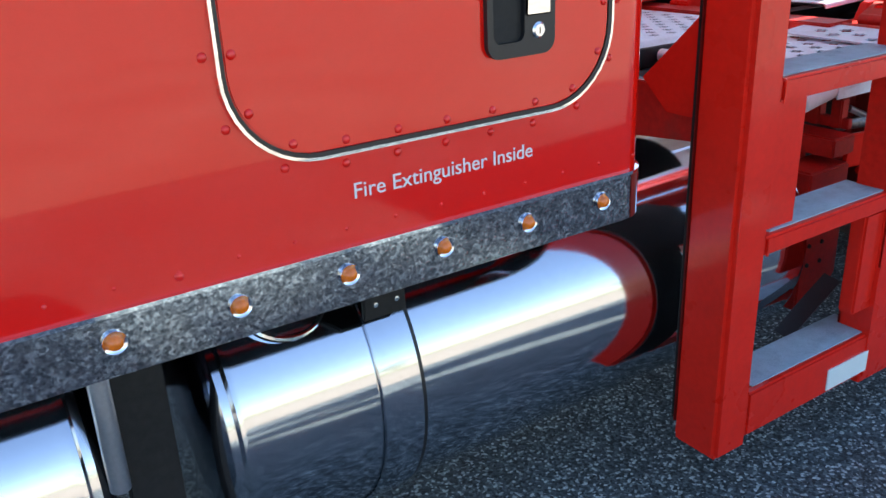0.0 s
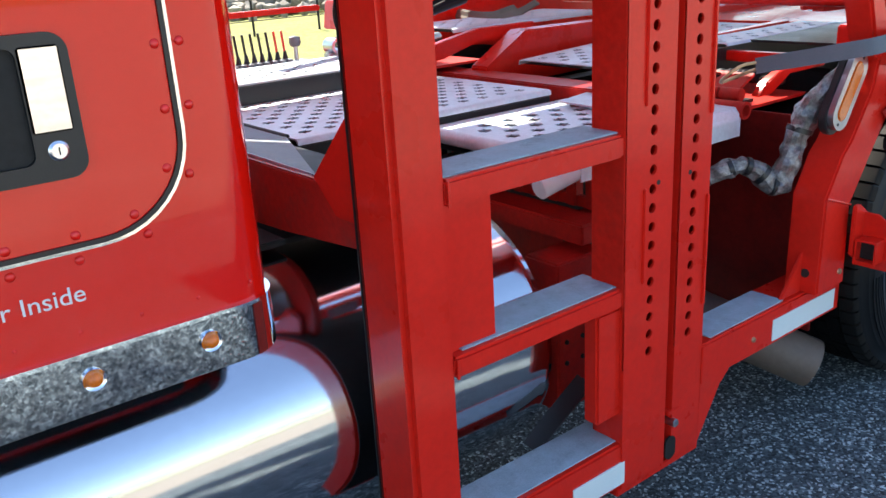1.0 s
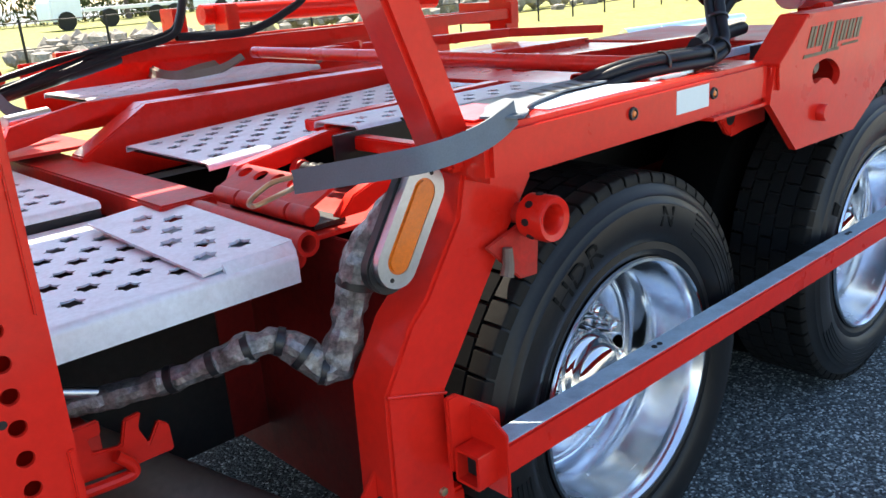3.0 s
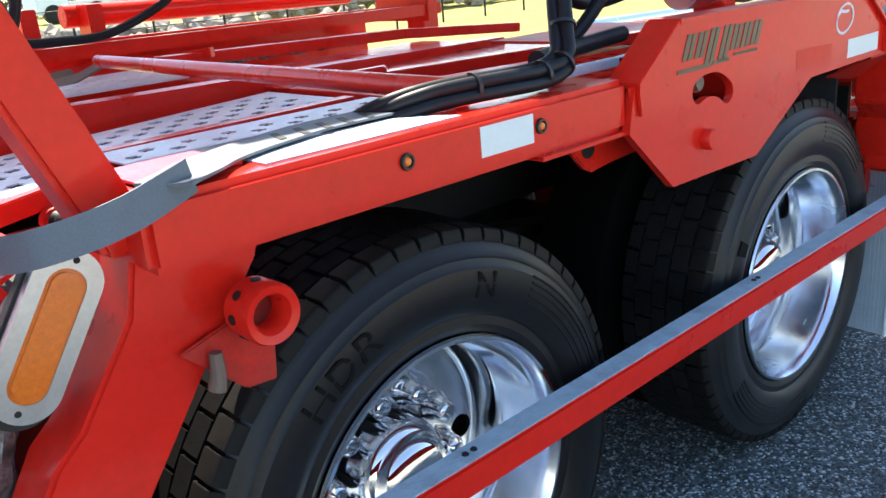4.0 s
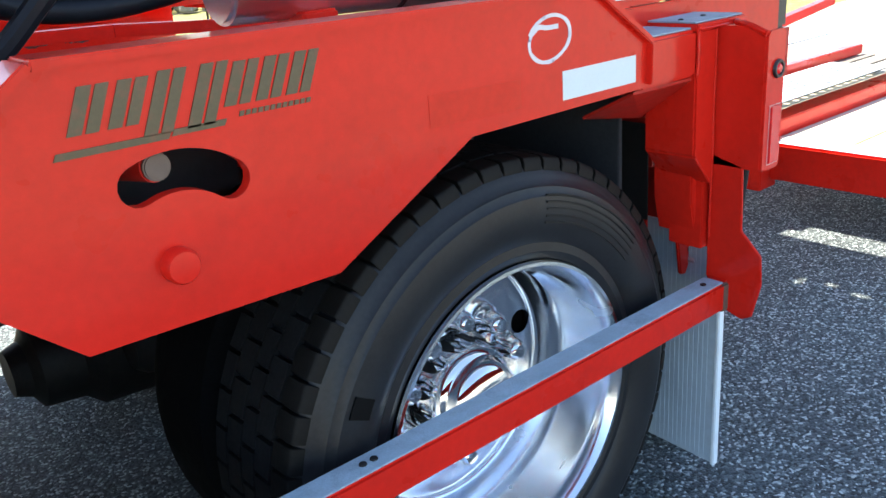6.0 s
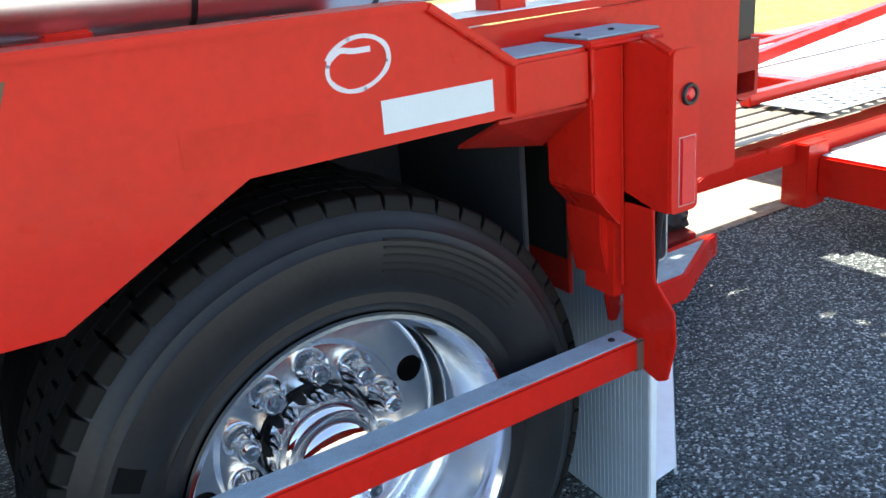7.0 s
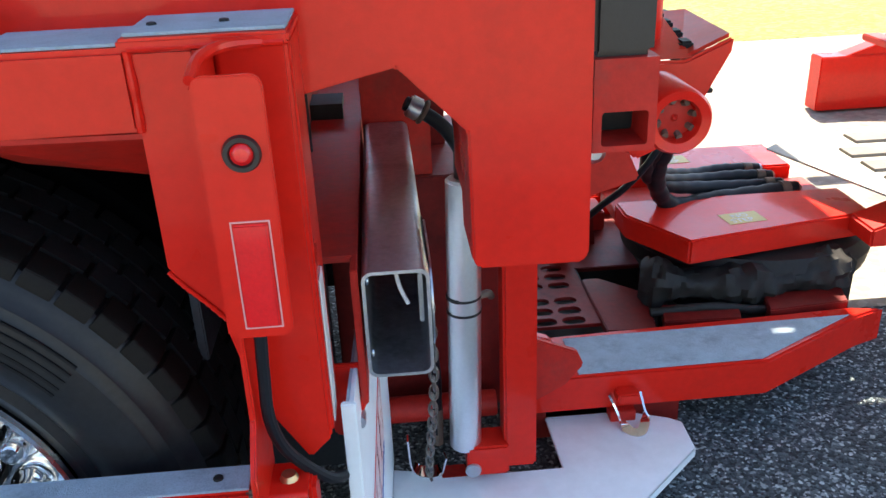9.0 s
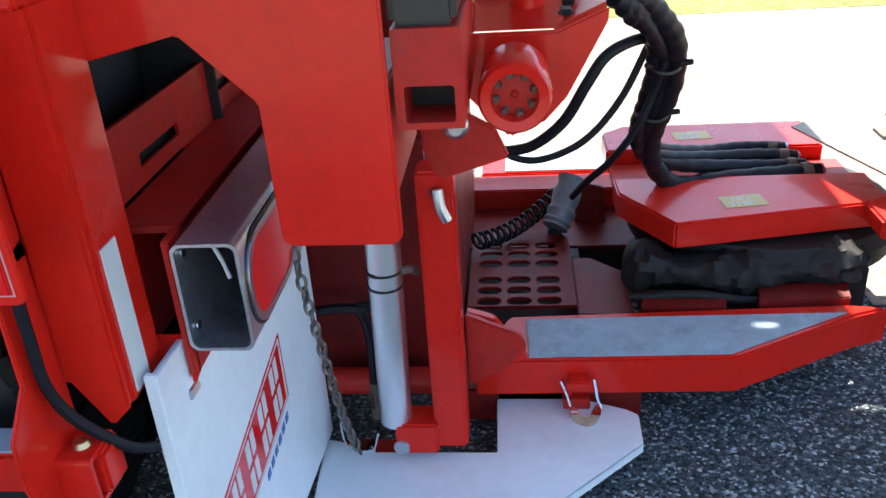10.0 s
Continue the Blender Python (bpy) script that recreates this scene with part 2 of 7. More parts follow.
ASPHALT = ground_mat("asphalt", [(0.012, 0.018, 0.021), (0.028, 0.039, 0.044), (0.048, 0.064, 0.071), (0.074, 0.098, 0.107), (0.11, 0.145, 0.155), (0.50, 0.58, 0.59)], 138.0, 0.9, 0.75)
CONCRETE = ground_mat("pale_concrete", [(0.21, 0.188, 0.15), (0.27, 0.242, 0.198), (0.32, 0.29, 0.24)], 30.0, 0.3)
GRASS = ground_mat("dry_grass", [(0.10, 0.12, 0.02), (0.17, 0.175, 0.035), (0.23, 0.21, 0.065)], 25.0, 0.6)

# ---- mesh helpers ----
def mesh_of(bm, name, material, smooth=None):
    me = bpy.data.meshes.new(name)
    bmesh.ops.recalc_face_normals(bm, faces=bm.faces)
    if smooth is not None:
        ang = radians(smooth)
        for f in bm.faces: f.smooth = True
        for e in bm.edges:
            e.smooth = len(e.link_faces) == 2 and e.calc_face_angle(0) < ang
    bm.to_mesh(me); bm.free()
    me.materials.append(material)
    return me

def part(name, bm, material, parent=None, label="", smooth=35):
    ob = new(name, mesh_of(bm, name, material, smooth))
    if parent: ob.parent = parent
    if label: ob["label"] = label
    return ob

def thing(name, label, category, at=(0, 0, 0), group="", kind=""):
    ob = new(name); ob.location = at; ob.empty_display_size = 0.1
    return tagged(ob, label, category, group, kind)

def soften(bm, w, seg=2, geom=None):
    if w > 0:
        es = geom if geom is not None else [e for e in bm.edges if len(e.link_faces) == 2 and e.calc_face_angle(0) > 0.6]
        bmesh.ops.bevel(bm, geom=es, offset=w, segments=seg, affect='EDGES', clamp_overlap=True)
    return bm

def box(x0, x1, y0, y1, z0, z1, bev=0.005, bm=None, m=None):
    b = bmesh.new()
    r = bmesh.ops.create_cube(b, size=1.0)
    bmesh.ops.scale(b, vec=(x1 - x0, y1 - y0, z1 - z0), verts=b.verts)
    bmesh.ops.translate(b, vec=((x0 + x1) / 2, (y0 + y1) / 2, (z0 + z1) / 2), verts=b.verts)
    soften(b, bev)
    return merge(b, bm, m)

def merge(b, bm=None, m=None):
    if m is not None: bmesh.ops.transform(b, matrix=m, verts=b.verts)
    if bm is None: return b
    me = bpy.data.meshes.new("tmp"); b.to_mesh(me); b.free()
    bm.from_mesh(me); bpy.data.meshes.remove(me)
    return bm

def prism(pts, a0, a1, axis='y', bev=0.004, bm=None, m=None, holes=()):
    """Polygon extruded along an axis; pts are (x, z) for y, (y, z) for x, (x, y) for z."""
    def v3(p, a):
        return {'y': (p[0], a, p[1]), 'x': (a, p[0], p[1]), 'z': (p[0], p[1], a)}[axis]
    b = bmesh.new()
    if not holes:
        f = b.faces.new([b.verts.new(v3(p, a0)) for p in pts])
    else:
        es = []
        for loop in (pts, *holes):
            vs = [b.verts.new(v3(p, a0)) for p in loop]
            es += [b.edges.new((vs[i], vs[(i + 1) % len(vs)])) for i in range(len(vs))]
        bmesh.ops.triangle_fill(b, use_beauty=True, use_dissolve=False, edges=es)
    r = bmesh.ops.extrude_face_region(b, geom=list(b.faces))
    d = [e for e in r["geom"] if isinstance(e, bmesh.types.BMVert)]
    vec = {'y': (0, a1 - a0, 0), 'x': (a1 - a0, 0, 0), 'z': (0, 0, a1 - a0)}[axis]
    bmesh.ops.translate(b, vec=vec, verts=d)
    bmesh.ops.recalc_face_normals(b, faces=b.faces)
    if not holes: soften(b, bev)
    return merge(b, bm, m)

def circle(cx, cy, r, n=16, a0=0.0):
    return [(cx + r * math.cos(a0 + 2 * math.pi * k / n), cy + r * math.sin(a0 + 2 * math.pi * k / n)) for k in range(n)]

def rrect(x0, x1, y0, y1, r, n=6):
    out = []
    for cx, cy, a in ((x1 - r, y0 + r, -90), (x1 - r, y1 - r, 0), (x0 + r, y1 - r, 90), (x0 + r, y0 + r, 180)):
        for k in range(n + 1):
            t = radians(a + 90 * k / n)
            out.append((cx + r * math.cos(t), cy + r * math.sin(t)))
    return out

def lathe(profile, n=48, axis='y', bm=None, m=None, closed=False, cap=True):
    """Profile of (radius, along) pairs turned round an axis through the origin."""
    b = bmesh.new(); rings = []
    for r, a in profile:
        ring = []
        for k in range(n):
            t = 2 * math.pi * k / n
            c, s = r * math.cos(t), r * math.sin(t)
            ring.append(b.verts.new({'y': (c, a, s), 'x': (a, c, s), 'z': (c, s, a)}[axis]))
        rings.append(ring)
    pairs = list(zip(rings, rings[1:])) + ([(rings[-1], rings[0])] if closed else [])
    for r0, r1 in pairs:
        for k in range(n):
            b.faces.new((r0[k], r0[(k + 1) % n], r1[(k + 1) % n], r1[k]))
    if cap and not closed:
        for ring, rad in ((rings[0], profile[0][0]), (rings[-1], profile[-1][0])):
            if rad > 1e-6: b.faces.new(ring)
    bmesh.ops.remove_doubles(b, verts=b.verts, dist=1e-6)
    return merge(b, bm, m)

def cyl(p0, p1, r, n=20, bev=0.002, bm=None, r1=None):
    p0, p1 = Vector(p0), Vector(p1)
    b = bmesh.new(); L = (p1 - p0).length
    bmesh.ops.create_cone(b, cap_ends=True, segments=n, radius1=r, radius2=r if r1 is None else r1, depth=L)
    if bev: soften(b, bev, 2, [e for e in b.edges if len(e.link_faces) == 2 and e.calc_face_angle(0) > 1.0])
    q = (p1 - p0).to_track_quat('Z', 'Y').to_matrix().to_4x4()
    return merge(b, bm, Matrix.Translation((p0 + p1) / 2) @ q)

def smooth_path(pts, n=10):
    """Catmull-Rom through the points."""
    P = [Vector(p) for p in pts]
    P = [2 * P[0] - P[1]] + P + [2 * P[-1] - P[-2]]
    out = []
    for i in range(1, len(P) - 2):
        for k in range(n):
            t = k / n
            out.append(0.5 * ((2 * P[i]) + (-P[i - 1] + P[i + 1]) * t + (2 * P[i - 1] - 5 * P[i] + 4 * P[i + 1] - P[i + 2]) * t * t + (-P[i - 1] + 3 * P[i] - 3 * P[i + 1] + P[i + 2]) * t ** 3))
    out.append(P[-2])
    return out

def slab(p0, p1, p2, p3, th, bm=None):
    """A flat four-cornered sheet, th thick downwards."""
    b = bmesh.new()
    b.faces.new([b.verts.new(p) for p in (p0, p1, p2, p3)])
    r = bmesh.ops.extrude_face_region(b, geom=list(b.faces))
    bmesh.ops.translate(b, vec=(0, 0, -th), verts=[v for v in r["geom"] if isinstance(v, bmesh.types.BMVert)])
    return merge(b, bm)

def hose(pts, r, n=10, seg=8, bm=None, wob=0.0, curve=True):
    """A round hose swept along a smooth path; wob crumples it; r may be a function of 0..1."""
    path = smooth_path(pts, seg) if curve else [Vector(p) for p in pts]
    b = bmesh.new(); rings = []; up = Vector((0.13, 0.2, 1)).normalized()
    for i, p in enumerate(path):
        t = (path[min(i + 1, len(path) - 1)] - path[max(i - 1, 0)]).normalized()
        side = t.cross(up)
        if side.length < 0.05: side = t.cross(Vector((1, 0, 0)))
        side.normalize(); up2 = side.cross(t); up = up2
        rad = r(i / (len(path) - 1)) if callable(r) else r
        ring = []
        for k in range(n):
            a = 2 * math.pi * k / n
            d = side * math.cos(a) + up2 * math.sin(a)
            rr = rad * (1 + (wob * noise.noise((p + d * rad) * 38) if wob else 0))
            ring.append(b.verts.new(p + d * rr))
        rings.append(ring)
    for r0, r1 in zip(rings, rings[1:]):
        for k in range(n): b.faces.new((r0[k], r0[(k + 1) % n], r1[(k + 1) % n], r1[k]))
    b.faces.new(rings[0]); b.faces.new(rings[-1])
    return merge(b, bm)

def ribbon(pts, w, th, wdir, seg=8, bm=None):
    """A flat strap along a path, wide along wdir."""
    path = smooth_path(pts, seg); b = bmesh.new(); rings = []
    wd = Vector(wdir).normalized()
    for i, p in enumerate(path):
        t = (path[min(i + 1, len(path) - 1)] - path[max(i - 1, 0)]).normalized()
        s = (wd - t * wd.dot(t)).normalized(); u = s.cross(t)
        rings.append([b.verts.new(p + s * (w / 2) * a + u * (th / 2) * c) for a, c in ((-1, -1), (1, -1), (1, 1), (-1, 1))])
    for r0, r1 in zip(rings, rings[1:]):
        for k in range(4): b.faces.new((r0[k], r0[(k + 1) % 4], r1[(k + 1) % 4], r1[k]))
    b.faces.new(rings[0]); b.faces.new(rings[-1])
    return merge(b, bm)

def lettering(name, text, size, m, material, parent, extrude=0.0006, shear=0.0, width=0.0):
    cu = bpy.data.curves.new(name, 'FONT'); cu.body = text; cu.size = size; cu.extrude = extrude; cu.shear = shear
    tmp = bpy.data.objects.new("tmp_text", cu); scene.collection.objects.link(tmp)
    dg = bpy.context.evaluated_depsgraph_get()
    me = bpy.data.meshes.new_from_object(tmp.evaluated_get(dg))
    bpy.data.objects.remove(tmp); bpy.data.curves.remove(cu)
    xs_ = [v.co.x for v in me.vertices]
    me.transform(m @ Matrix.Diagonal((width / (max(xs_) - min(xs_)) if width else 1.0, 1, 1, 1)))
    me.materials.clear(); me.materials.append(material)
    ob = new(name, me)
    if parent: ob.parent = parent
    return ob
# ---- ground ----
def sheet(name, x0, x1, y0, y1, z, material, label, category, nx=1, ny=1):
    b = bmesh.new()
    bmesh.ops.create_grid(b, x_segments=nx, y_segments=ny, size=0.5)
    bmesh.ops.scale(b, vec=(x1 - x0, y1 - y0, 1), verts=b.verts)
    bmesh.ops.translate(b, vec=((x0 + x1) / 2, (y0 + y1) / 2, z), verts=b.verts)
    return tagged(part(name, b, material, smooth=None), label, category, kind="structure")

sheet("ground", -400, 400, -400, 400, 0.045, ASPHALT, "dark coarse asphalt yard in the truck's shade", "ground")
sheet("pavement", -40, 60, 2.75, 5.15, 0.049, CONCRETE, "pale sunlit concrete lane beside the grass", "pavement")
# pale sheets laid where sun reaches the asphalt, its brightness in the colour
sheet("sunlit_sheet_3", 5.75, 60, 1.95, 2.75, 0.049, CONCRETE, "pale ground sheet coloured as sunlit beside the trailer hitch", "pavement")
sheet("sunlit_sheet_4", 6.9, 60, 1.30, 1.95, 0.049, CONCRETE, "pale ground sheet coloured as sunlit under the trailer deck", "pavement")
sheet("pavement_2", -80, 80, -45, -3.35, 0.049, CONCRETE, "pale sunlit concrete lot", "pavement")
sheet("grass_field", -90, 140, 5.15, 78, 0.051, GRASS, "dry yellow-green mown grass field", "grass")
sheet("grass_far", -120, 160, -140, -45, 0.051, GRASS, "dry mown grass beyond the lot", "grass")

# ---- sleeper cab ----
WY = 0.172            # outer face of the cab wall
def cab_profile(off=0.0, x0=-2.4, r=0.075, xr=1.222, y1=2.5):
    pts = [(x0, WY - off)]
    for k in range(9):
        t = radians(-90 + 90 * k / 8)
        pts.append((xr - r + (r + off) * math.cos(t), WY + r + (r + off) * math.sin(t)))
    pts.append((xr + off, y1))
    return pts

def cab_shell(z0, z1, off, th):
    outer, inner = cab_profile(off), cab_profile(off - th)
    return prism(outer + inner[::-1], z0, z1, 'z', bev=0)

cab = thing("sleeper_cab", "glossy red truck sleeper cab with riveted seams", "truck cab")
part("cab_wall", cab_shell(0.955, 3.95, 0.0, 0.03), RED_CAB, cab)
part("cab_roof", box(-2.4, 1.20, WY + 0.01, 2.5, 3.95, 4.02, 0.02), RED_CAB, cab)
part("cab_floor", box(-2.4, 1.18, WY + 0.03, 2.5, 0.952, 0.987, 0.002), BLACK, cab)
part("skirt_trim", cab_shell(0.859, 0.950, 0.004, 0.012), TRIM, cab, "speckled stainless skirt strip along the cab bottom")
def corner_strip(a0, a1, off, th, z0, z1, n=8):
    """A strip round the rounded rear corner of the cab, between two angles."""
    def arc(r): return [(1.147 + r * math.cos(radians(a0 + (a1 - a0) * k / n)), WY + 0.075 + r * math.sin(radians(a0 + (a1 - a0) * k / n))) for k in range(n + 1)]
    return prism(arc(0.075 + off) + arc(0.075 + off - th)[::-1], z0, z1, 'z', bev=0)
part("trim_gap", corner_strip(-74, -61, 0.006, 0.004, 0.8595, 0.9495), RED_GREASY_SHADE, cab, "dark red joint at the end of the strip")
part("trim_end", corner_strip(-61, -30, 0.0075, 0.006, 0.861, 0.953), CHROME, cab, "bright chrome corner piece")
part("trim_bead", cab_shell(0.950, 0.9565, 0.008, 0.008), CHROME, cab, "bright chrome bead")
def marker_lamp(x, z, y):
    t = new("marker_lamp"); t.parent = cab; t.location = (x, y, z); t["label"] = "small round amber marker lamp in chrome bezel"
    part("bezel", lathe([(0.0, -0.001), (0.0125, -0.001), (0.017, -0.004), (0.0175, 0.0), (0.017, 0.004)], 24), CHROME, t)
    part("lens", lathe([(0.0, -0.012), (0.005, -0.0115), (0.009, -0.009), (0.0122, -0.004), (0.0125, 0.002)], 20), AMBER, t)
for k in range(8):
    marker_lamp(1.089 - 0.1815 * k, 0.912, WY - 0.006)

# hatch in the cab side
HX0, HX1, HZ0, HZ1, HR = 0.387, 1.088, 1.117, 1.95, 0.13
hatch = new("hatch_door"); hatch.parent = cab
hatch["label"] = "rounded red luggage hatch with silver and black seal"
def ring(r0, r1, y0, y1):
    o = rrect(HX0 - r0, HX1 + r0, HZ0 - r0, HZ1 + r0, HR + r0, 10)
    i = rrect(HX0 - r1, HX1 + r1, HZ0 - r1, HZ1 + r1, HR + r1, 10)
    return prism(o, y0, y1, 'y', bev=0, holes=(i,))
part("hatch_panel", prism(rrect(HX0, HX1, HZ0, HZ1, HR, 10), WY - 0.006, WY + 0.01, 'y', bev=0.003), RED_CAB, hatch)
part("seal", ring(0.0065, 0.000, WY - 0.007, WY + 0.004), BLACK, hatch, "black rubber seal")
part("seal_trim", ring(0.0115, 0.0065, WY - 0.009, WY + 0.004), CHROME, hatch, "silver seal strip")

# ---- fuel tank ----
TKY, TKZ, TKR = 0.61, 0.535, 0.33
def tank(x0, x1, label, straps):
    t = thing("fuel_tank", label, "fuel tank", (0, TKY, TKZ))
    R = TKR
    prof = [(0.0, x0 - 0.05), (R * 0.6, x0 - 0.045), (R * 0.88, x0 - 0.03), (R * 0.98, x0 - 0.008), (R * 0.985, x0 + 0.006), (R + 0.004, x0 + 0.012), (R + 0.004, x0 + 0.022), (R, x0 + 0.03),
            (R, x1 - 0.03), (R + 0.004, x1 - 0.022), (R + 0.004, x1 - 0.012), (R * 0.985, x1 - 0.006), (R * 0.98, x1 + 0.008), (R * 0.88, x1 + 0.03), (R * 0.6, x1 + 0.045), (0.0, x1 + 0.05)]
    part("tank_body", lathe(prof, 96, 'x'), TANKM, t)
    for s in straps:
        part("strap", lathe([(R + 0.001, s), (R + 0.006, s + 0.002), (R + 0.006, s + 0.088), (R + 0.001, s + 0.09)], 96, 'x', closed=True), TANKM, t)
        part("strap_gasket", lathe([(R + 0.0005, s + 0.089), (R + 0.004, s + 0.09), (R + 0.004, s + 0.097), (R + 0.0005, s + 0.098)], 96, 'x', closed=True), BLACK, t)
    return t
tank(0.36, 1.955, "polished chrome cylindrical fuel tank under the cab", (0.645,))
tank(-1.6, 0.13, "polished chrome front tank under the cab", (-0.6,))

# ---- red step frame behind the cab ----
YF = 0.105
frame_t = thing("step_frame", "red steel step frame with perforated posts behind the cab", "truck frame")
part("front_post", box(1.415, 1.530, YF, YF + 0.13, 0.20, 3.1, 0.012), RED, frame_t)
def step(x0, x1, z1, h, grip=True, y1=0.24):
    s = part("step_rung", box(x0, x1, YF + 0.004, y1, z1 - h, z1, 0.006), RED, frame_t)
    if grip: part("grip_strip", box(x0 + 0.03, x1 - 0.01, YF + 0.02, y1 - 0.008, z1 + 0.0005, z1 + 0.004, 0.001), GRIP, s, "grey anti-slip grip strip")
    return s
step(1.530, 2.022, 1.090, 0.05)
step(1.530, 2.022, 0.742, 0.045)
step(1.530, 2.06, 0.345, 0.12)
step(1.530, 1.995, 1.451, 0.046)
part("infill_plate", box(1.530, 1.655, YF + 0.03, YF + 0.038, 0.74, 1.05, 0.001), RED, frame_t)
def perforated(x0, x1, hx, z0, z1, depth, name):
    # front face built cell by cell, one punched hole in each
    b = bmesh.new(); P = 0.0436; za = 1.128 - 13.5 * P; n = int((z1 - za) / P)
    sq = [(1, 0), (1, .5), (1, 1), (.5, 1), (0, 1), (-.5, 1), (-1, 1), (-1, .5), (-1, 0), (-1, -.5), (-1, -1), (-.5, -1), (0, -1), (.5, -1), (1, -1), (1, -.5)]
    for k in range(n):
        zc = za + P * (k + 0.5); rings = []
        for yy, r in ((YF, None), (YF, 0.0118), (YF + 0.006, 0.0112)):
            ring_ = []
            for i, (u, v) in enumerate(sq):
                if r is None: ring_.append(b.verts.new((x0 + (hx - x0) * (1 + u) if u < 0 else hx + (x1 - hx) * u, yy, zc + v * P / 2)))
                else: ring_.append(b.verts.new((hx + r * math.cos(math.pi * i / 8), yy, zc + r * math.sin(math.pi * i / 8))))
            rings.append(ring_)
        for ra, rb in zip(rings, rings[1:]):
            for i in range(16): b.faces.new((ra[i], ra[(i + 1) % 16], rb[(i + 1) % 16], rb[i]))
    box(x0, x1, YF, YF + 0.006, z0, za, 0.0, b); box(x0, x1, YF, YF + 0.006, za + n * P, z1, 0.0, b)
    box(x0, x0 + 0.006, YF + 0.006, YF + depth, z0, z1, 0.0, b)
    box(x1 - 0.006, x1, YF + 0.006, YF + depth, z0, z1, 0.0, b)
    box(x0, x1, YF + depth - 0.006, YF + depth, z0, z1, 0.0, b)
    part(name, b, RED, frame_t, smooth=20)
perforated(2.010, 2.169, 2.099, 0.22, 3.1, 0.092, "perforated_post")
perforated(2.197, 2.308, 2.247, 0.22, 3.1, 0.10, "perforated_post")
part("post_web", box(2.169, 2.197, YF + 0.05, YF + 0.06, 0.22, 3.1, 0.0), RED, frame_t)
part("side_plate", box(2.0045, 2.0085, YF + 0.001, YF + 0.093, 0.70, 3.1, 0.001), RED_MATTE, frame_t)
part("lower_post", box(1.935, 2.062, YF + 0.012, 0.160, 0.42, 0.696, 0.006), RED, frame_t)
part("lower_rail", box(2.31, 2.99, YF, YF + 0.12, 0.39, 0.50, 0.006), RED, frame_t)

# ---- deck frame: leg, rail, hinge plate ----
deck = thing("carrier_side", "red steel car-carrier deck frame over the tandem axle", "truck frame")
part("leg", prism([(2.788, 0.50), (2.793, 0.781), (2.86, 0.89), (2.90, 0.925), (2.986, 1.047), (3.02, 1.19), (3.181, 1.19), (3.181, 1.082), (3.098, 0.974), (2.926, 0.738), (2.935, 0.50)], 0.07, 0.17, 'y', 0.006), RED, deck)
part("slanted_post", prism([(2.975, 1.13), (3.050, 1.13), (3.025, 1.195), (2.715, 1.95), (2.643, 1.95), (2.953, 1.185)], 0.062, 0.14, 'y', 0.008), RED, deck)
part("rail", box(3.0, 3.95, 0.0, 0.13, 1.112, 1.207, 0.011), RED, deck)
PL = [(3.937, 1.105), (4.085, 0.970), (4.427, 0.964), (4.685, 1.102), (5.112, 1.106), (5.114, 1.185), (4.968, 1.285), (4.09, 1.293), (3.955, 1.192)]
def kidney(cx, cz, R, r, a0, a1, n=10):
    """A curved slot along an arc of radius R, of half-width r."""
    pts = [(cx + (R + r) * math.cos(a0 + (a1 - a0) * k / n), cz + (R + r) * math.sin(a0 + (a1 - a0) * k / n)) for k in range(n + 1)]
    e = (cx + R * math.cos(a1), cz + R * math.sin(a1))
    pts += [(e[0] + r * math.cos(a1 + math.pi * k / 8), e[1] + r * math.sin(a1 + math.pi * k / 8)) for k in range(1, 8)]
    pts += [(cx + (R - r) * math.cos(a1 + (a0 - a1) * k / n), cz + (R - r) * math.sin(a1 + (a0 - a1) * k / n)) for k in range(n + 1)]
    e = (cx + R * math.cos(a0), cz + R * math.sin(a0))
    pts += [(e[0] + r * math.cos(a0 + math.pi + math.pi * k / 8), e[1] + r * math.sin(a0 + math.pi + math.pi * k / 8)) for k in range(1, 8)]
    return pts
part("hinge_plate", prism(PL, -0.012, 0.006, 'y', bev=0, holes=(kidney(4.220, 1.046, 0.1095, 0.0245, radians(50), radians(112.8)),)), RED, deck)
part("slot_pin", cyl((4.209, 0.012, 1.160), (4.185, 0.20, 1.14), 0.019), RED_WORN, deck)
part("slot_pin_end", cyl((4.209, 0.004, 1.160), (4.209, 0.012, 1.160), 0.017), EXH, deck)
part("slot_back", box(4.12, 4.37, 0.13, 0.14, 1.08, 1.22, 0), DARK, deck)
# welded flange round the upper edge of the plate
FL = [(3.955, 1.192), (4.09, 1.293), (4.968, 1.285), (5.114, 1.185), (5.112, 1.112)]
for (xa, za), (xb, zb) in zip(FL, FL[1:]):
    L = math.hypot(xb - xa, zb - za); mm = Matrix.Translation((xa, 0, za)) @ Matrix.Rotation(-math.atan2(zb - za, xb - xa), 4, 'Y')
    part("plate_flange", box(0, L, -0.024, 0.05, -0.005, 0.007, 0.002, m=mm), RED, deck)
part("plate_tab", prism([(3.957, 1.19), (3.985, 1.212), (3.985, 1.135), (3.965, 1.135)], -0.020, -0.012, 'y', 0.002), RED, deck)
part("hanger", prism([(3.86, 1.105), (4.12, 1.105), (4.12, 1.03), (4.02, 1.025), (3.955, 1.018), (3.93, 1.03)], 0.09, 0.105, 'y', 0.003), RED, deck)
part("hanger_hole", cyl((3.942, 0.0885, 1.069), (3.942, 0.092, 1.069), 0.020, 20, 0), DARK, deck)
part("rail_foot", box(3.70, 3.94, -0.004, 0.06, 1.104, 1.112, 0.001), RED, deck)
part("rear_rail", box(3.95, 4.12, 0.012, 0.14, 1.10, 1.186, 0.006), RED, deck)
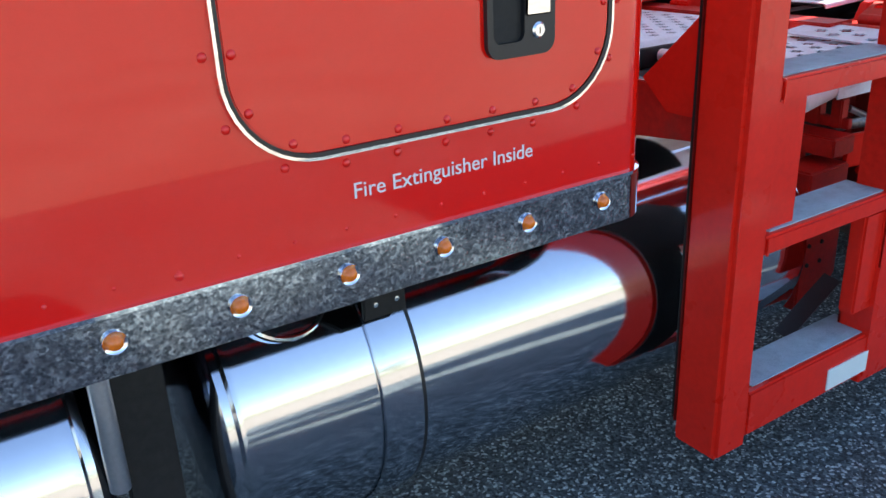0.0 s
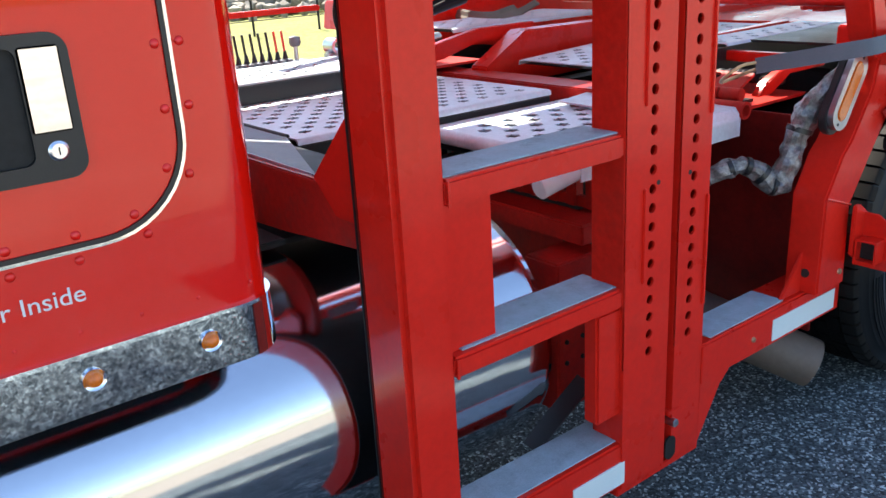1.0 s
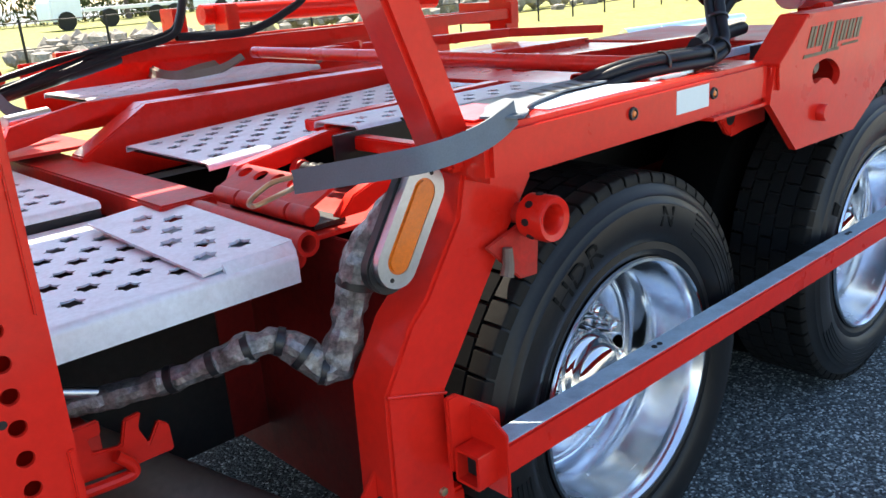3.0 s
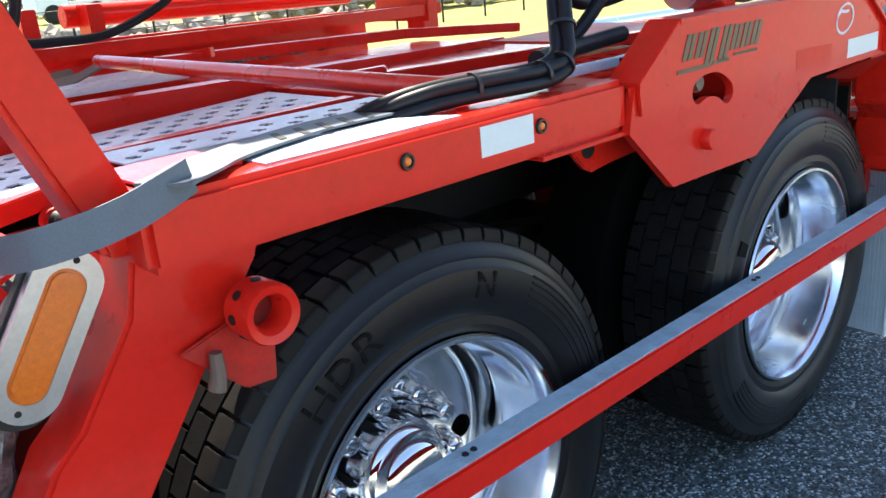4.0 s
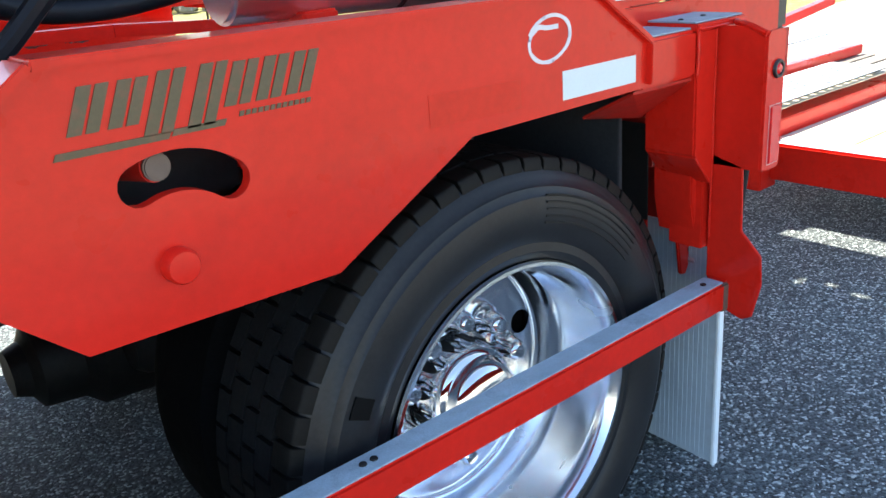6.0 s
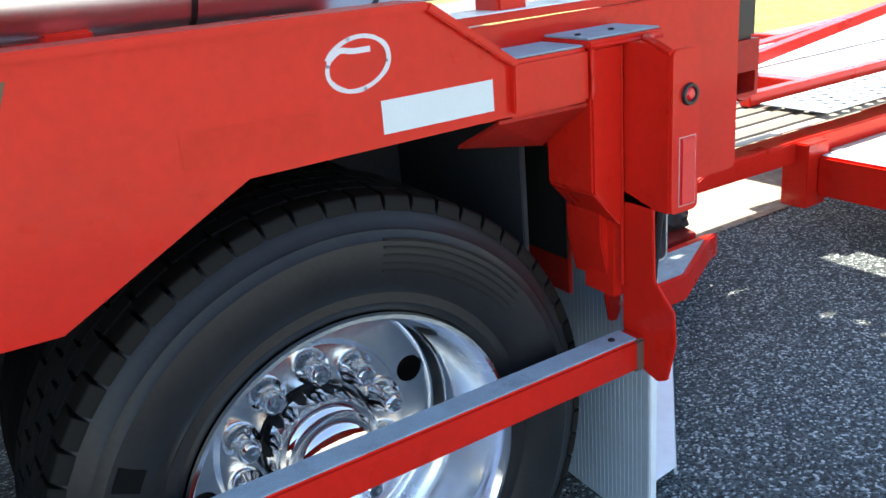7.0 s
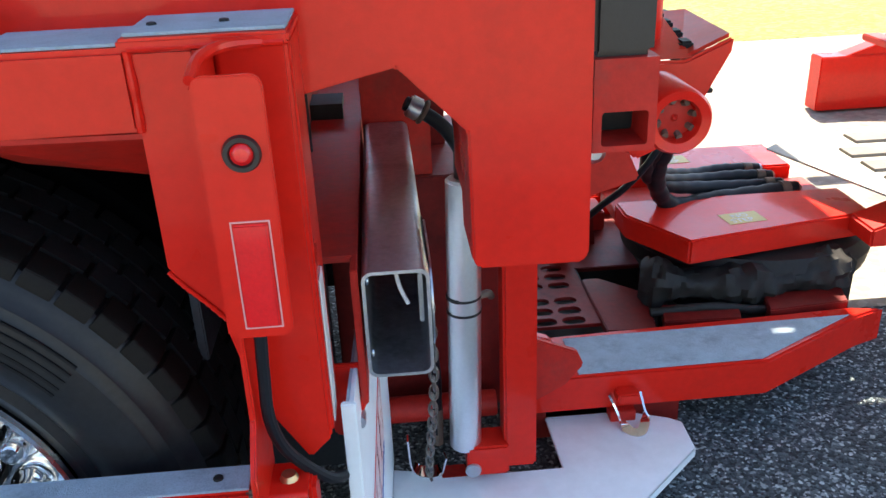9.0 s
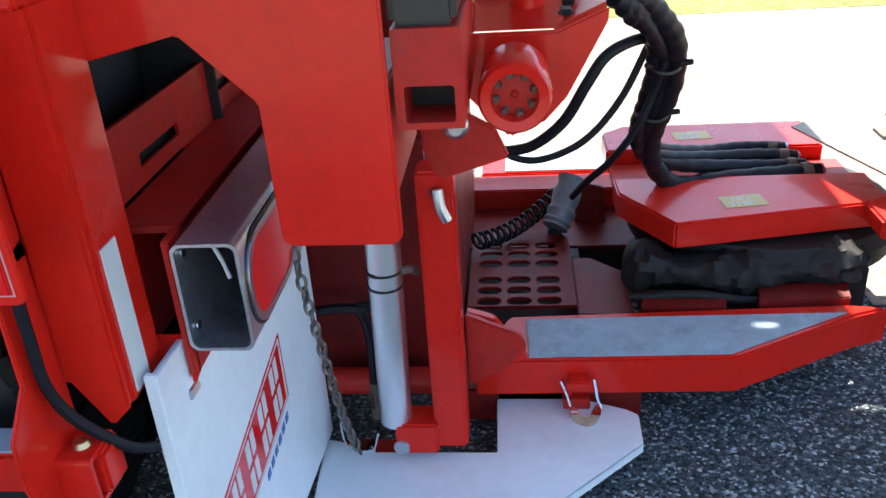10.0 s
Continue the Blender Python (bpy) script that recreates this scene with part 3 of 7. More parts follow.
part("rear_rail", box(4.37, 5.11, 0.012, 0.14, 1.10, 1.186, 0.006), RED, deck)

# ---- guard bar ----
guard = thing("side_guard", "red steel side guard bar with grey grip top", "guard rail")
part("guard_bar", box(2.955, 5.42, -0.045, 0.005, 0.595, 0.658, 0.005), RED, guard)
part("grip_strip", box(2.96, 5.34, -0.043, 0.003, 0.6585, 0.662, 0.001), GRIP, guard, "grey anti-slip grip strip")

# ---- cab details: rivets, handle, lettering ----
rivet_me = mesh_of(lathe([(0.0, -0.0045), (0.004, -0.004), (0.0065, -0.002), (0.0075, 0.001)], 12), "rivet", RED_CAB, 60)
small_rivet_me = mesh_of(lathe([(0.0, -0.002), (0.0025, -0.0016), (0.0038, 0.0005)], 10), "rivet", RED_CAB, 60)
def rivet(x, z, me=rivet_me, parent=cab, y=WY):
    o = new("rivet", me); o.parent = parent; o.location = (x, y, z)
def hatch_edge(d):
    """Point and outward normal on the hatch outline, d metres along it from the bottom edge's middle towards +x."""
    half = (HX1 - HX0) / 2 - HR; sx = 1 if d >= 0 else -1; u = abs(d); cx = (HX0 + HX1) / 2
    if u < half: return (cx + sx * u, HZ0), (0, -1)
    a = (u - half) / HR
    if a < math.pi / 2: return (cx + sx * (half + HR * math.sin(a)), HZ0 + HR * (1 - math.cos(a))), (sx * math.sin(a), -math.cos(a))
    return (cx + sx * (half + HR), HZ0 + HR + (a - math.pi / 2) * HR), (sx, 0)
for k in range(-7, 9):
    (px, pz), (nx_, nz_) = hatch_edge(0.559 - (HX0 + HX1) / 2 + 0.091 * (k + 2))
    rivet(px + 0.026 * nx_, pz + 0.026 * nz_)
    rivet(px - 0.012 * nx_, pz - 0.012 * nz_, parent=hatch, y=WY - 0.006)
for k in range(-1, 20):
    rivet(1.082 - 0.0886 * k, 0.986, small_rivet_me)
rivet(0.284, 0.980)
handle = new("door_handle"); handle.parent = cab; handle["label"] = "black recessed paddle handle with chrome flap and lock"
outer = rrect(0.818, 0.958, 1.211, 1.402, 0.025, 6)
part("handle_frame", prism(outer, WY - 0.016, WY - 0.004, 'y', bev=0, holes=(rrect(0.830, 0.893, 1.235, 1.386, 0.014, 4),)), BLACK, handle)
part("recess", box(0.826, 0.898, WY - 0.0075, WY - 0.0055, 1.23, 1.39, 0), DARK, handle)
part("paddle", box(0.895, 0.946, WY - 0.020, WY - 0.0155, 1.275, 1.386, 0.006), CHROME, handle)
part("lock", lathe([(0.0, -0.004), (0.010, -0.004), (0.0135, -0.001), (0.0135, 0.004)], 24, m=Matrix.Translation((0.922, WY - 0.0165, 1.250))), ALU, handle)
part("key_slot", box(0.9212, 0.9228, WY - 0.0212, WY - 0.0203, 1.245, 1.255, 0), DARK, handle)
lettering("lettering", "Fire Extinguisher Inside", 0.036, Matrix.Translation((0.565, WY - 0.0012, 1.032)) @ pose(0, 0, 0, 90, 0, 0), TEXTW, cab, width=0.353)

# ---- under the cab: supports, brackets, dark chassis ----
br = thing("tank_bracket", "dark riveted tank strap bracket under the cab", "bracket")
part("bracket_face", box(0.632, 0.722, 0.30, 0.312, 0.745, 0.885, 0.003), DARK, br)
for bx in (0.655, 0.70):
    for bz in (0.775, 0.805):
        part("bolt", lathe([(0.0, -0.006), (0.005, -0.005), (0.006, 0.0)], 10, m=Matrix.Translation((bx, 0.30, bz))), ALU, br)
part("bracket_arm", box(0.632, 0.722, 0.312, 0.60, 0.86, 0.885, 0.002), DARK, br)
cap = thing("filler_neck", "chrome rimmed fuel filler ring on the tank", "fuel cap", (0.515, 0.40, 0.800))
part("ring", lathe([(0.080, 0.0), (0.084, -0.010), (0.088, -0.010), (0.090, 0.0)], 40, 'y', closed=True, m=pose(0, 0, 0, -42, 0, 0)), CHROME, cap)
brk = thing("tank_step", "dark step bracket between the two tanks", "bracket")
part("panel", box(0.185, 0.275, 0.34, 0.36, 0.30, 0.87, 0.004), DARK, brk)
part("pipe", cyl((0.165, 0.285, 0.60), (0.165, 0.285, 0.88), 0.017), ALU_DULL, brk)
chassis = thing("chassis", "dark greasy truck chassis rails and cross members", "truck chassis")
for y0 in (0.83, 1.62):
    part("frame_rail", prism([(y0, 0.72), (y0 + 0.09, 0.72), (y0 + 0.09, 0.74), (y0 + 0.02, 0.74), (y0 + 0.02, 0.88), (y0 + 0.09, 0.88), (y0 + 0.09, 0.90), (y0, 0.90)], -2.4, 5.45, 'x', 0.0), DARK, chassis)
for x0 in (-1.4, 0.2, 1.5, 2.7, 4.1, 5.2):
    part("cross_member", box(x0, x0 + 0.12, 0.85, 1.70, 0.74, 0.86, 0.004), DARK, chassis)
part("gearbox", prism([(-1.8, 0.35), (1.2, 0.35), (1.3, 0.45), (1.3, 0.80), (-1.8, 0.80)], 0.98, 1.6, 'y', 0.03), DARK, chassis)
part("prop_shaft", cyl((1.3, 1.27, 0.62), (4.9, 1.27, 0.66), 0.055), DARK, chassis)
part("side_cover", box(1.10, 1.90, 0.845, 0.86, 0.58, 0.935, 0.004), DARK, chassis)
part("battery_tray", box(1.25, 1.98, 0.86, 1.1, 0.30, 0.62, 0.01), DARK, chassis)

# ---- step frame details ----
part("gusset", prism([(0.235, 1.232), (0.405, 1.068), (0.330, 1.000), (0.235, 1.000)], 1.432, 1.442, 'x', 0.002), RED, frame_t)
part("cross_arm", prism([(0.235, 0.945), (0.582, 0.912), (0.80, 0.898), (1.90, 0.885), (1.90, 1.04), (0.44, 1.056), (0.30, 1.060), (0.235, 1.075)], 1.446, 1.462, 'x', 0.003), RED_WORN, frame_t)
# post's rear face gets a darker red in place of shade
part("post_back", box(1.420, 1.525, YF + 0.1302, YF + 0.133, 0.25, 2.2, 0), RED_GREASY_SHADE, frame_t, "rear face coloured dark red for its shade")
# black sheet: torn rubber past the post, painted shade behind it
jag = [(1.418, 0.26), (1.528, 0.26), (1.528, 0.70)] + [(1.636 + 0.006 * math.sin(7.3 * k) + 0.004 * math.sin(2.9 * k), 0.70 + 0.025 * k) for k in range(14)] + [(1.528, 1.05), (1.528, 1.45), (1.418, 1.45)]
part("rubber_and_shade_sheet", prism(jag, YF + 0.1345, YF + 0.1385, 'y', 0), DARK, frame_t, "black sheet for torn rubber edge and the shade behind the post")
for (x0, x1, z0, z1) in ((1.845, 2.02, 0.238, 0.298),):
    part("reflector", prism([(x0, z0), (x1, z0), (x1, z1), (x0, z1)], YF - 0.0005, YF + 0.003, 'y', 0), REFL, frame_t, "white reflective tape")
part("reflector", box(2.63, 2.955, 0.1015, 0.104, 0.405, 0.468, 0), REFL, frame_t, "white reflective tape")
part("grip_strip", box(2.36, 2.70, YF + 0.012, YF + 0.112, 0.5005, 0.504, 0.001), GRIP, frame_t, "grey anti-slip grip strip")
part("lower_gusset", prism([(2.31, 0.50), (2.44, 0.39), (2.40, 0.36), (2.31, 0.22)], YF + 0.002, YF + 0.01, 'y', 0.002), RED, frame_t)
part("bolt", lathe([(0.0, -0.006), (0.007, -0.005), (0.008, 0.0)], 12, m=Matrix.Translation((2.54, YF, 0.44))), BRASS, frame_t)
for hx, zz in ((2.118, 0.985), (2.231, 0.985)):
    part("small_hole", cyl((hx, YF - 0.0008, zz - 0.02), (hx, YF + 0.004, zz - 0.02), 0.006, 12, 0), DARK, frame_t)
for x0, z0, z1 in ((2.066, 0.74, 0.96), (2.066, 1.14, 1.7), (2.295, 0.62, 0.90), (2.295, 1.09, 1.7)):
    part("slide_bar", box(x0, x0 + 0.010, YF - 0.006, YF + 0.002, z0, z1, 0.002), RED, frame_t)
part("latch_pin", cyl((2.20, YF + 0.035, 0.33), (2.20, YF - 0.012, 0.33), 0.011), ALU_DULL, frame_t)
part("latch_plate", box(2.18, 2.225, YF - 0.004, YF + 0.05, 0.355, 0.365, 0.002), RED, frame_t)
part("foot_slot", prism(rrect(2.175, 2.215, 0.225, 0.29, 0.019, 5), YF - 0.0012, YF + 0.004, 'y', bev=0), DARK, frame_t)
part("foot_plate", box(1.995, 2.31, YF, YF + 0.13, 0.205, 0.225, 0.003), RED, frame_t)
part("inner_strap", ribbon([(1.86, 0.26, 0.33), (1.95, 0.25, 0.40), (2.03, 0.24, 0.46)], 0.05, 0.006, (0, 1, 0.2)), BLACK, frame_t, "black rubber strap")
part("rung_notch", box(1.53, 1.60, YF + 0.02, 0.30, 1.0905, 1.0935, 0), GRIP, frame_t)

# ---- things behind the step frame ----
ib = thing("ramp_box", "red steel ramp mount box with bolts", "bracket")
part("box_body", prism([(2.06, 0.30), (2.16, 0.30), (2.24, 0.38), (2.24, 0.72), (2.06, 0.72)], 0.36, 0.48, 'y', 0.006), RED_WORN, ib)
part("top_beam", box(2.15, 2.25, 0.36, 1.2, 0.745, 0.80, 0.005), RED_WORN, ib)
part("tan_patch", prism([(0.86, 0.55), (1.01, 0.56), (1.01, 0.655), (0.86, 0.62)], 2.196, 2.199, 'x', 0), TAN_LIGHT, ib, "bare tan patch on the panel")
part("back_panel", box(2.20, 2.21, 0.482, 1.9, 0.30, 0.744, 0.002), RED_WORN, ib)
for bx in (2.09, 2.15):
    for bz in (0.44, 0.50, 0.62):
        part("bolt", lathe([(0.0, -0.006), (0.006, -0.005), (0.007, 0.0)], 10, m=Matrix.Translation((bx, 0.36, bz))), DARK, ib)
part("rack_bar", box(2.27, 2.29, 0.40, 1.06, 0.80, 0.83, 0.002), RED_WORN, ib)
for k in range(9):
    part("tooth", box(2.262, 2.298, 0.42 + 0.07 * k, 0.455 + 0.07 * k, 0.80, 0.885, 0.004), RED_WORN, ib)
part("white_sleeve", cyl((2.06, 0.42, 0.905), (2.28, 0.40, 0.955), 0.028), WHITE, ib, "white plastic sleeve")
hk = thing("chain_hook_plate", "red cut steel chain hook plate", "hook")
hp = [(2.322, 0.772), (2.439, 0.768), (2.438, 0.741), (2.414, 0.741), (2.418, 0.712), (2.467, 0.705), (2.481, 0.75), (2.512, 0.753), (2.502, 0.724), (2.516, 0.688), (2.539, 0.724), (2.558, 0.71), (2.56, 0.656), (2.484, 0.657), (2.316, 0.671)]
part("plate", prism(hp, 0.42, 0.432, 'y', 0.003), RED, hk)
part("rod", hose([(2.357, 0.4, 0.662), (2.434, 0.4, 0.656), (2.47, 0.4, 0.657), (2.47, 0.4, 0.676), (2.448, 0.4, 0.702)], 0.011), RED, hk)
part("back_arm", box(2.30, 2.44, 0.432, 0.60, 0.70, 0.74, 0.004), RED_WORN, hk)
part("shackle", cyl((2.36, 0.46, 0.84), (2.46, 0.46, 0.80), 0.010), ALU_DULL, hk)
ex = thing("exhaust_pipe", "weathered brown exhaust pipe under the frame", "exhaust")
def tube_between(p0, p1, r, th, n=40):
    p0, p1 = Vector(p0), Vector(p1); L = (p1 - p0).length
    q = (p1 - p0).to_track_quat('Z', 'Y').to_matrix().to_4x4()
    return lathe([(r, 0), (r, L), (r - th, L), (r - th, 0)], n, 'z', closed=True, m=Matrix.Translation(p0) @ q)
part("pipe_wall", tube_between((2.42, 0.84, 0.58), (2.965, 0.158, 0.197), 0.078, 0.004), EXH, ex)
part("soot_lining", tube_between((2.42, 0.84, 0.58), (2.955, 0.1705, 0.204), 0.0735, 0.003), DARK, ex)

# ---- crumpled foil-wrapped hose ----
fw = thing("wrapped_hose_bundle", "hose bundle wrapped in crumpled silver foil", "hose")
wp = [(2.955, 0.115, 1.13), (2.888, 0.13, 1.081), (2.861, 0.17, 1.02), (2.846, 0.19, 0.958), (2.825, 0.20, 0.888), (2.802, 0.21, 0.815), (2.772, 0.22, 0.797), (2.748, 0.24, 0.832), (2.722, 0.27, 0.856), (2.680, 0.29, 0.857), (2.632, 0.33, 0.834), (2.575, 0.38, 0.810), (2.50, 0.44, 0.79), (2.36, 0.50, 0.78)]
def foil_r(t): return (0.020 + 0.012 * min(1.0, t / 0.18) if t < 0.46 else 0.027 - 0.012 * (t - 0.46)) + 0.0025 * math.sin(t * 37)
part("foil_wrap", hose(wp, foil_r, 13, 15, wob=0.34), SILVERWRAP, fw, smooth=16)
path = smooth_path(wp, 14)
for i in (44, 84, 98, 112, 128, 142, 156):
    a, b2 = path[i - 1], path[i + 1]
    d = (b2 - a).normalized()
    part("zip_tie", hose([path[i] - d * 0.007, path[i] + d * 0.007], foil_r(i / (len(path) - 1)) + 0.003, 18, 1, curve=False), BLACK, fw)

# ---- leg details: oval reflector, strap, guard bracket, winch pipe ----
ov = thing("oval_side_lamp", "oval amber side lamp in worn metal ring", "lamp")
ovm = Matrix.Translation((2.893, 0.088, 1.056)) @ pose(0, 0, 0, 0, 33, 0) @ Matrix.Diagonal((0.95, 1, 0.93, 1))
part("backing", prism(rrect(-0.050, 0.050, -0.133, 0.119, 0.048, 8), 0.012, 0.034, 'y', 0.003, m=ovm), BLACK, ov)
part("ring", prism(rrect(-0.046, 0.046, -0.118, 0.118, 0.0455, 10), -0.004, 0.012, 'y', bev=0, holes=(rrect(-0.026, 0.026, -0.092, 0.092, 0.0255, 10),), m=ovm), ALU_DULL, ov)
part("lens", prism(rrect(-0.026, 0.026, -0.092, 0.092, 0.0255, 10), -0.007, 0.010, 'y', 0.005, m=ovm), AMBER, ov)
for zz in (-0.104, 0.104):
    part("screw", lathe([(0.0, -0.002), (0.004, -0.001), (0.005, 0.001)], 10, m=ovm @ Matrix.Translation((0, -0.0045, zz))), DARK, ov)
st = thing("ratchet_strap", "grey webbing strap with wire hook over the leg", "strap")
part("webbing", ribbon([(2.83, 0.33, 1.115), (2.85, 0.20, 1.142), (2.865, 0.09, 1.165), (2.885, 0.03, 1.178), (2.935, 0.004, 1.188), (2.985, -0.008, 1.200), (3.03, -0.008, 1.214), (3.07, 0.002, 1.224)], 0.044, 0.004, (0.12, 0.05, 1)), STRAP, st)
part("webbing_tail", ribbon([(3.03, -0.004, 1.222), (3.08, 0.030, 1.222), (3.135, 0.082, 1.2175), (3.20, 0.115, 1.2165), (3.27, 0.137, 1.2165), (3.355, 0.158, 1.2165), (3.49, 0.160, 1.2165)], 0.075, 0.004, (-0.3, 1, 0.02)), STRAP, st)
for k in range(5):
    part("dark_bar", prism([(3.265 + 0.043 * k, 0.110 + 0.003 * k), (3.277 + 0.043 * k, 0.110 + 0.003 * k), (3.292 + 0.043 * k, 0.165 + 0.002 * k), (3.280 + 0.043 * k, 0.165 + 0.002 * k)], 1.2187, 1.2193, 'z', 0), DARK, st)
part("wire_hook", hose([(2.83, 0.33, 1.125), (2.80, 0.36, 1.115), (2.77, 0.39, 1.085), (2.79, 0.41, 1.068), (2.825, 0.38, 1.085), (2.83, 0.33, 1.105)], 0.005), BRASS, st)
part("rail_top_strip", slab((3.188, 0.030, 1.2095), (3.548, 0.030, 1.2095), (3.500, 0.128, 1.2095), (3.188, 0.128, 1.2095), 0.0022), GALV_DULL, deck, "pale strip on top of the rail")
part("leg_cap", prism([(3.03, 1.12), (3.181, 1.12), (3.181, 1.212), (3.03, 1.212)], 0.062, 0.21, 'y', 0.005), RED, deck)
part("leg_gusset", prism([(2.69, 0.502), (2.789, 0.50), (2.791, 0.62)], 0.12, 0.13, 'y', 0.002), RED, deck)
part("leg_hole", cyl((2.7865, 0.11, 0.56), (2.7915, 0.11, 0.56), 0.013, 16, 0), DARK, deck)
part("leg_bolt", lathe([(0.0, -0.008), (0.008, -0.006), (0.009, 0.0)], 12, m=Matrix.Translation((2.90, 0.07, 0.545))), BRASS, deck)
wp2 = thing("winch_ratchet", "red ratchet winch drum with pawl", "winch", (3.139, -0.012, 1.023))
wp2.scale = (0.80, 0.9, 0.80)
part("drum", lathe([(0.036, -0.004), (0.050, -0.008), (0.054, 0.0), (0.052, 0.055), (0.030, 0.06), (0.028, 0.012), (0.032, 0.004)], 36, closed=True), RED, wp2)
for k in range(8):
    a = 2 * math.pi * k / 8
    part("ratchet_notch", cyl((0.052 * math.cos(a), 0.03, 0.052 * math.sin(a)), (0.055 * math.cos(a), 0.03, 0.055 * math.sin(a)), 0.009, 10, 0), DARK, wp2)
part("shaft", cyl((0, 0.06, 0), (0, 0.2, 0), 0.026), RED_WORN, wp2)
part("core", lathe([(0.0, 0.040), (0.029, 0.040), (0.03, 0.05)], 20), RED_GREASY_SHADE, wp2)
part("pawl_plate", prism([(-0.13, -0.05), (-0.02, -0.155), (0.04, -0.16), (0.05, -0.06), (-0.02, -0.02)], 0.075, 0.083, 'y', 0.003), RED_WORN, wp2)
part("pawl", hose([(-0.075, 0.062, -0.06), (-0.078, 0.060, -0.10), (-0.085, 0.060, -0.125)], lambda t: 0.011 + 0.005 * t, 10, 6), EXH, wp2)
gb = guard
part("end_plate", prism([(2.90, 0.745), (2.925, 0.745), (3.03, 0.672), (3.035, 0.55), (2.99, 0.545), (2.90, 0.60)], -0.012, 0.0, 'y', 0.003, m=Matrix.Translation((0, 0.05, 0))), RED, gb)
b = prism(rrect(-0.03, 0.03, -0.034, 0.034, 0.004, 2), 0, 0.05, 'x', bev=0, holes=(rrect(-0.024, 0.024, -0.028, 0.028, 0.003, 2),), m=Matrix.Translation((2.905, 0.005, 0.615)))
part("socket", b, RED, gb)
part("socket_inside", box(2.93, 2.934, -0.02, 0.03, 0.588, 0.642, 0), DARK, gb)
part("socket_plate", prism([(-0.05, 0.555), (0.06, 0.555), (0.06, 0.715), (0.0, 0.715), (-0.05, 0.68)], 2.952, 2.960, 'x', 0.002), RED, gb)
for bx in (3.45, 3.47, 4.42, 4.44, 5.30):
    part("bolt", lathe([(0.0, 0.004), (0.006, 0.003), (0.007, 0.0)], 8, 'z', m=Matrix.Translation((bx, -0.02, 0.6615))), DARK, gb)

# ---- rail lamps, reflectors, decals on the hinge plate ----
def ring_lamp(x, z, y, lens, parent, r=0.016):
    t = new("marker_lamp"); t.parent = parent; t.location = (x, y, z); t["label"] = "small round marker lamp in black grommet"
    part("grommet", lathe([(r * 0.62, -0.001), (r * 0.75, -0.005), (r * 1.0, -0.005), (r * 1.1, 0.0), (r * 0.6, 0.003)], 24, closed=True), BLACK, t)
    part("lens", lathe([(0.0, -0.006), (r * 0.4, -0.0055), (r * 0.65, -0.002), (r * 0.68, 0.002)], 20), lens, t)
ring_lamp(3.402, 1.169, -0.001, AMBER, deck, 0.0122)
ring_lamp(3.700, 1.166, -0.001, AMBER, deck, 0.0122)
def tape(x0, x1, z0, z1, y, parent):
    return part("reflector", prism([(x0, z0), (x1, z0), (x1, z1), (x0, z1)], y - 0.0012, y + 0.002, 'y', 0), REFL, parent, "white reflective tape")
tape(3.557, 3.682, 1.141, 1.190, 0.0, deck)
tape(4.886, 5.076, 1.121, 1.168, -0.012, deck)
part("tape_ghost", prism([(4.604, 1.130), (4.790, 1.126), (4.790, 1.170), (4.604, 1.177)], -0.0126, -0.0115, 'y', 0), RED_FADED_GLARE, deck, "faded patch where tape was peeled off")
part("plate_pin", lathe([(0.0, -0.022), (0.019, -0.021), (0.022, -0.016), (0.022, 0.0)], 24, m=Matrix.Translation((4.205, -0.012, 1.046))), RED, deck)
# ---- perforated decks ----
def star(cx, cy, r, n=6, a0=0.0, k=0.66):
    return [(cx + r * (1 if i % 2 == 0 else k) * math.cos(a0 + math.pi * i / n), cy + r * (1 if i % 2 == 0 else k) * math.sin(a0 + math.pi * i / n)) for i in range(2 * n)]

def holes_in(x0, x1, y0, y1, dx, dy, r=0.017):
    out, row = [], 0
    y = y0
    while y <= y1:
        x = x0 + (dx / 2 if row % 2 else 0)
        while x <= x1:
            out.append(star(x, y, r)); x += dx
        y += dy; row += 1
    return out

def deck_plate(label, x0, x1, y0, y1, z, dx=0.085, dy=0.045, margin=0.06, lip=0.045, tilt=None, material=GALV, r=0.017):
    t = thing("deck_plate", label, "deck plate", group="deck plates")
    m = tilt
    # dark sheet added below so that the holes read as shaded
    part("hole_shade_pan", prism([(x0 + 0.012, y0 + 0.012), (x1 - 0.012, y0 + 0.012), (x1 - 0.012, y1 - 0.012), (x0 + 0.012, y1 - 0.012)], z - lip + 0.002, z - lip + 0.005, "z", 0, m=m), DARK, t)
    part("sheet", prism([(x0, y0), (x1, y0), (x1, y1), (x0, y1)], z - 0.004, z, 'z', bev=0, holes=holes_in(x0 + margin, x1 - margin, y0 + margin, y1 - margin, dx, dy, r), m=m), material, t, smooth=20)
    # rolled front and back lips
    for yy, s in ((y0, -1), (y1, 1)):
        pr = [(yy, z)] + [(yy + s * 0.014 * math.sin(radians(a)), z - 0.014 + 0.014 * math.cos(radians(a))) for a in range(15, 91, 15)] + [(yy + s * 0.014, z - lip), (yy + s * 0.010, z - lip), (yy + s * 0.010, z - 0.014), (yy, z - 0.004)]
        part("lip", prism(pr, x0, x1, 'x', 0, m=m), material, t)
    return t
dp = deck_plate("white galvanised perforated ramp plate beside the perforated posts", 2.17, 2.85, 0.395, 1.02, 0.965, 0.10, 0.060, 0.085, 0.06, r=0.026)
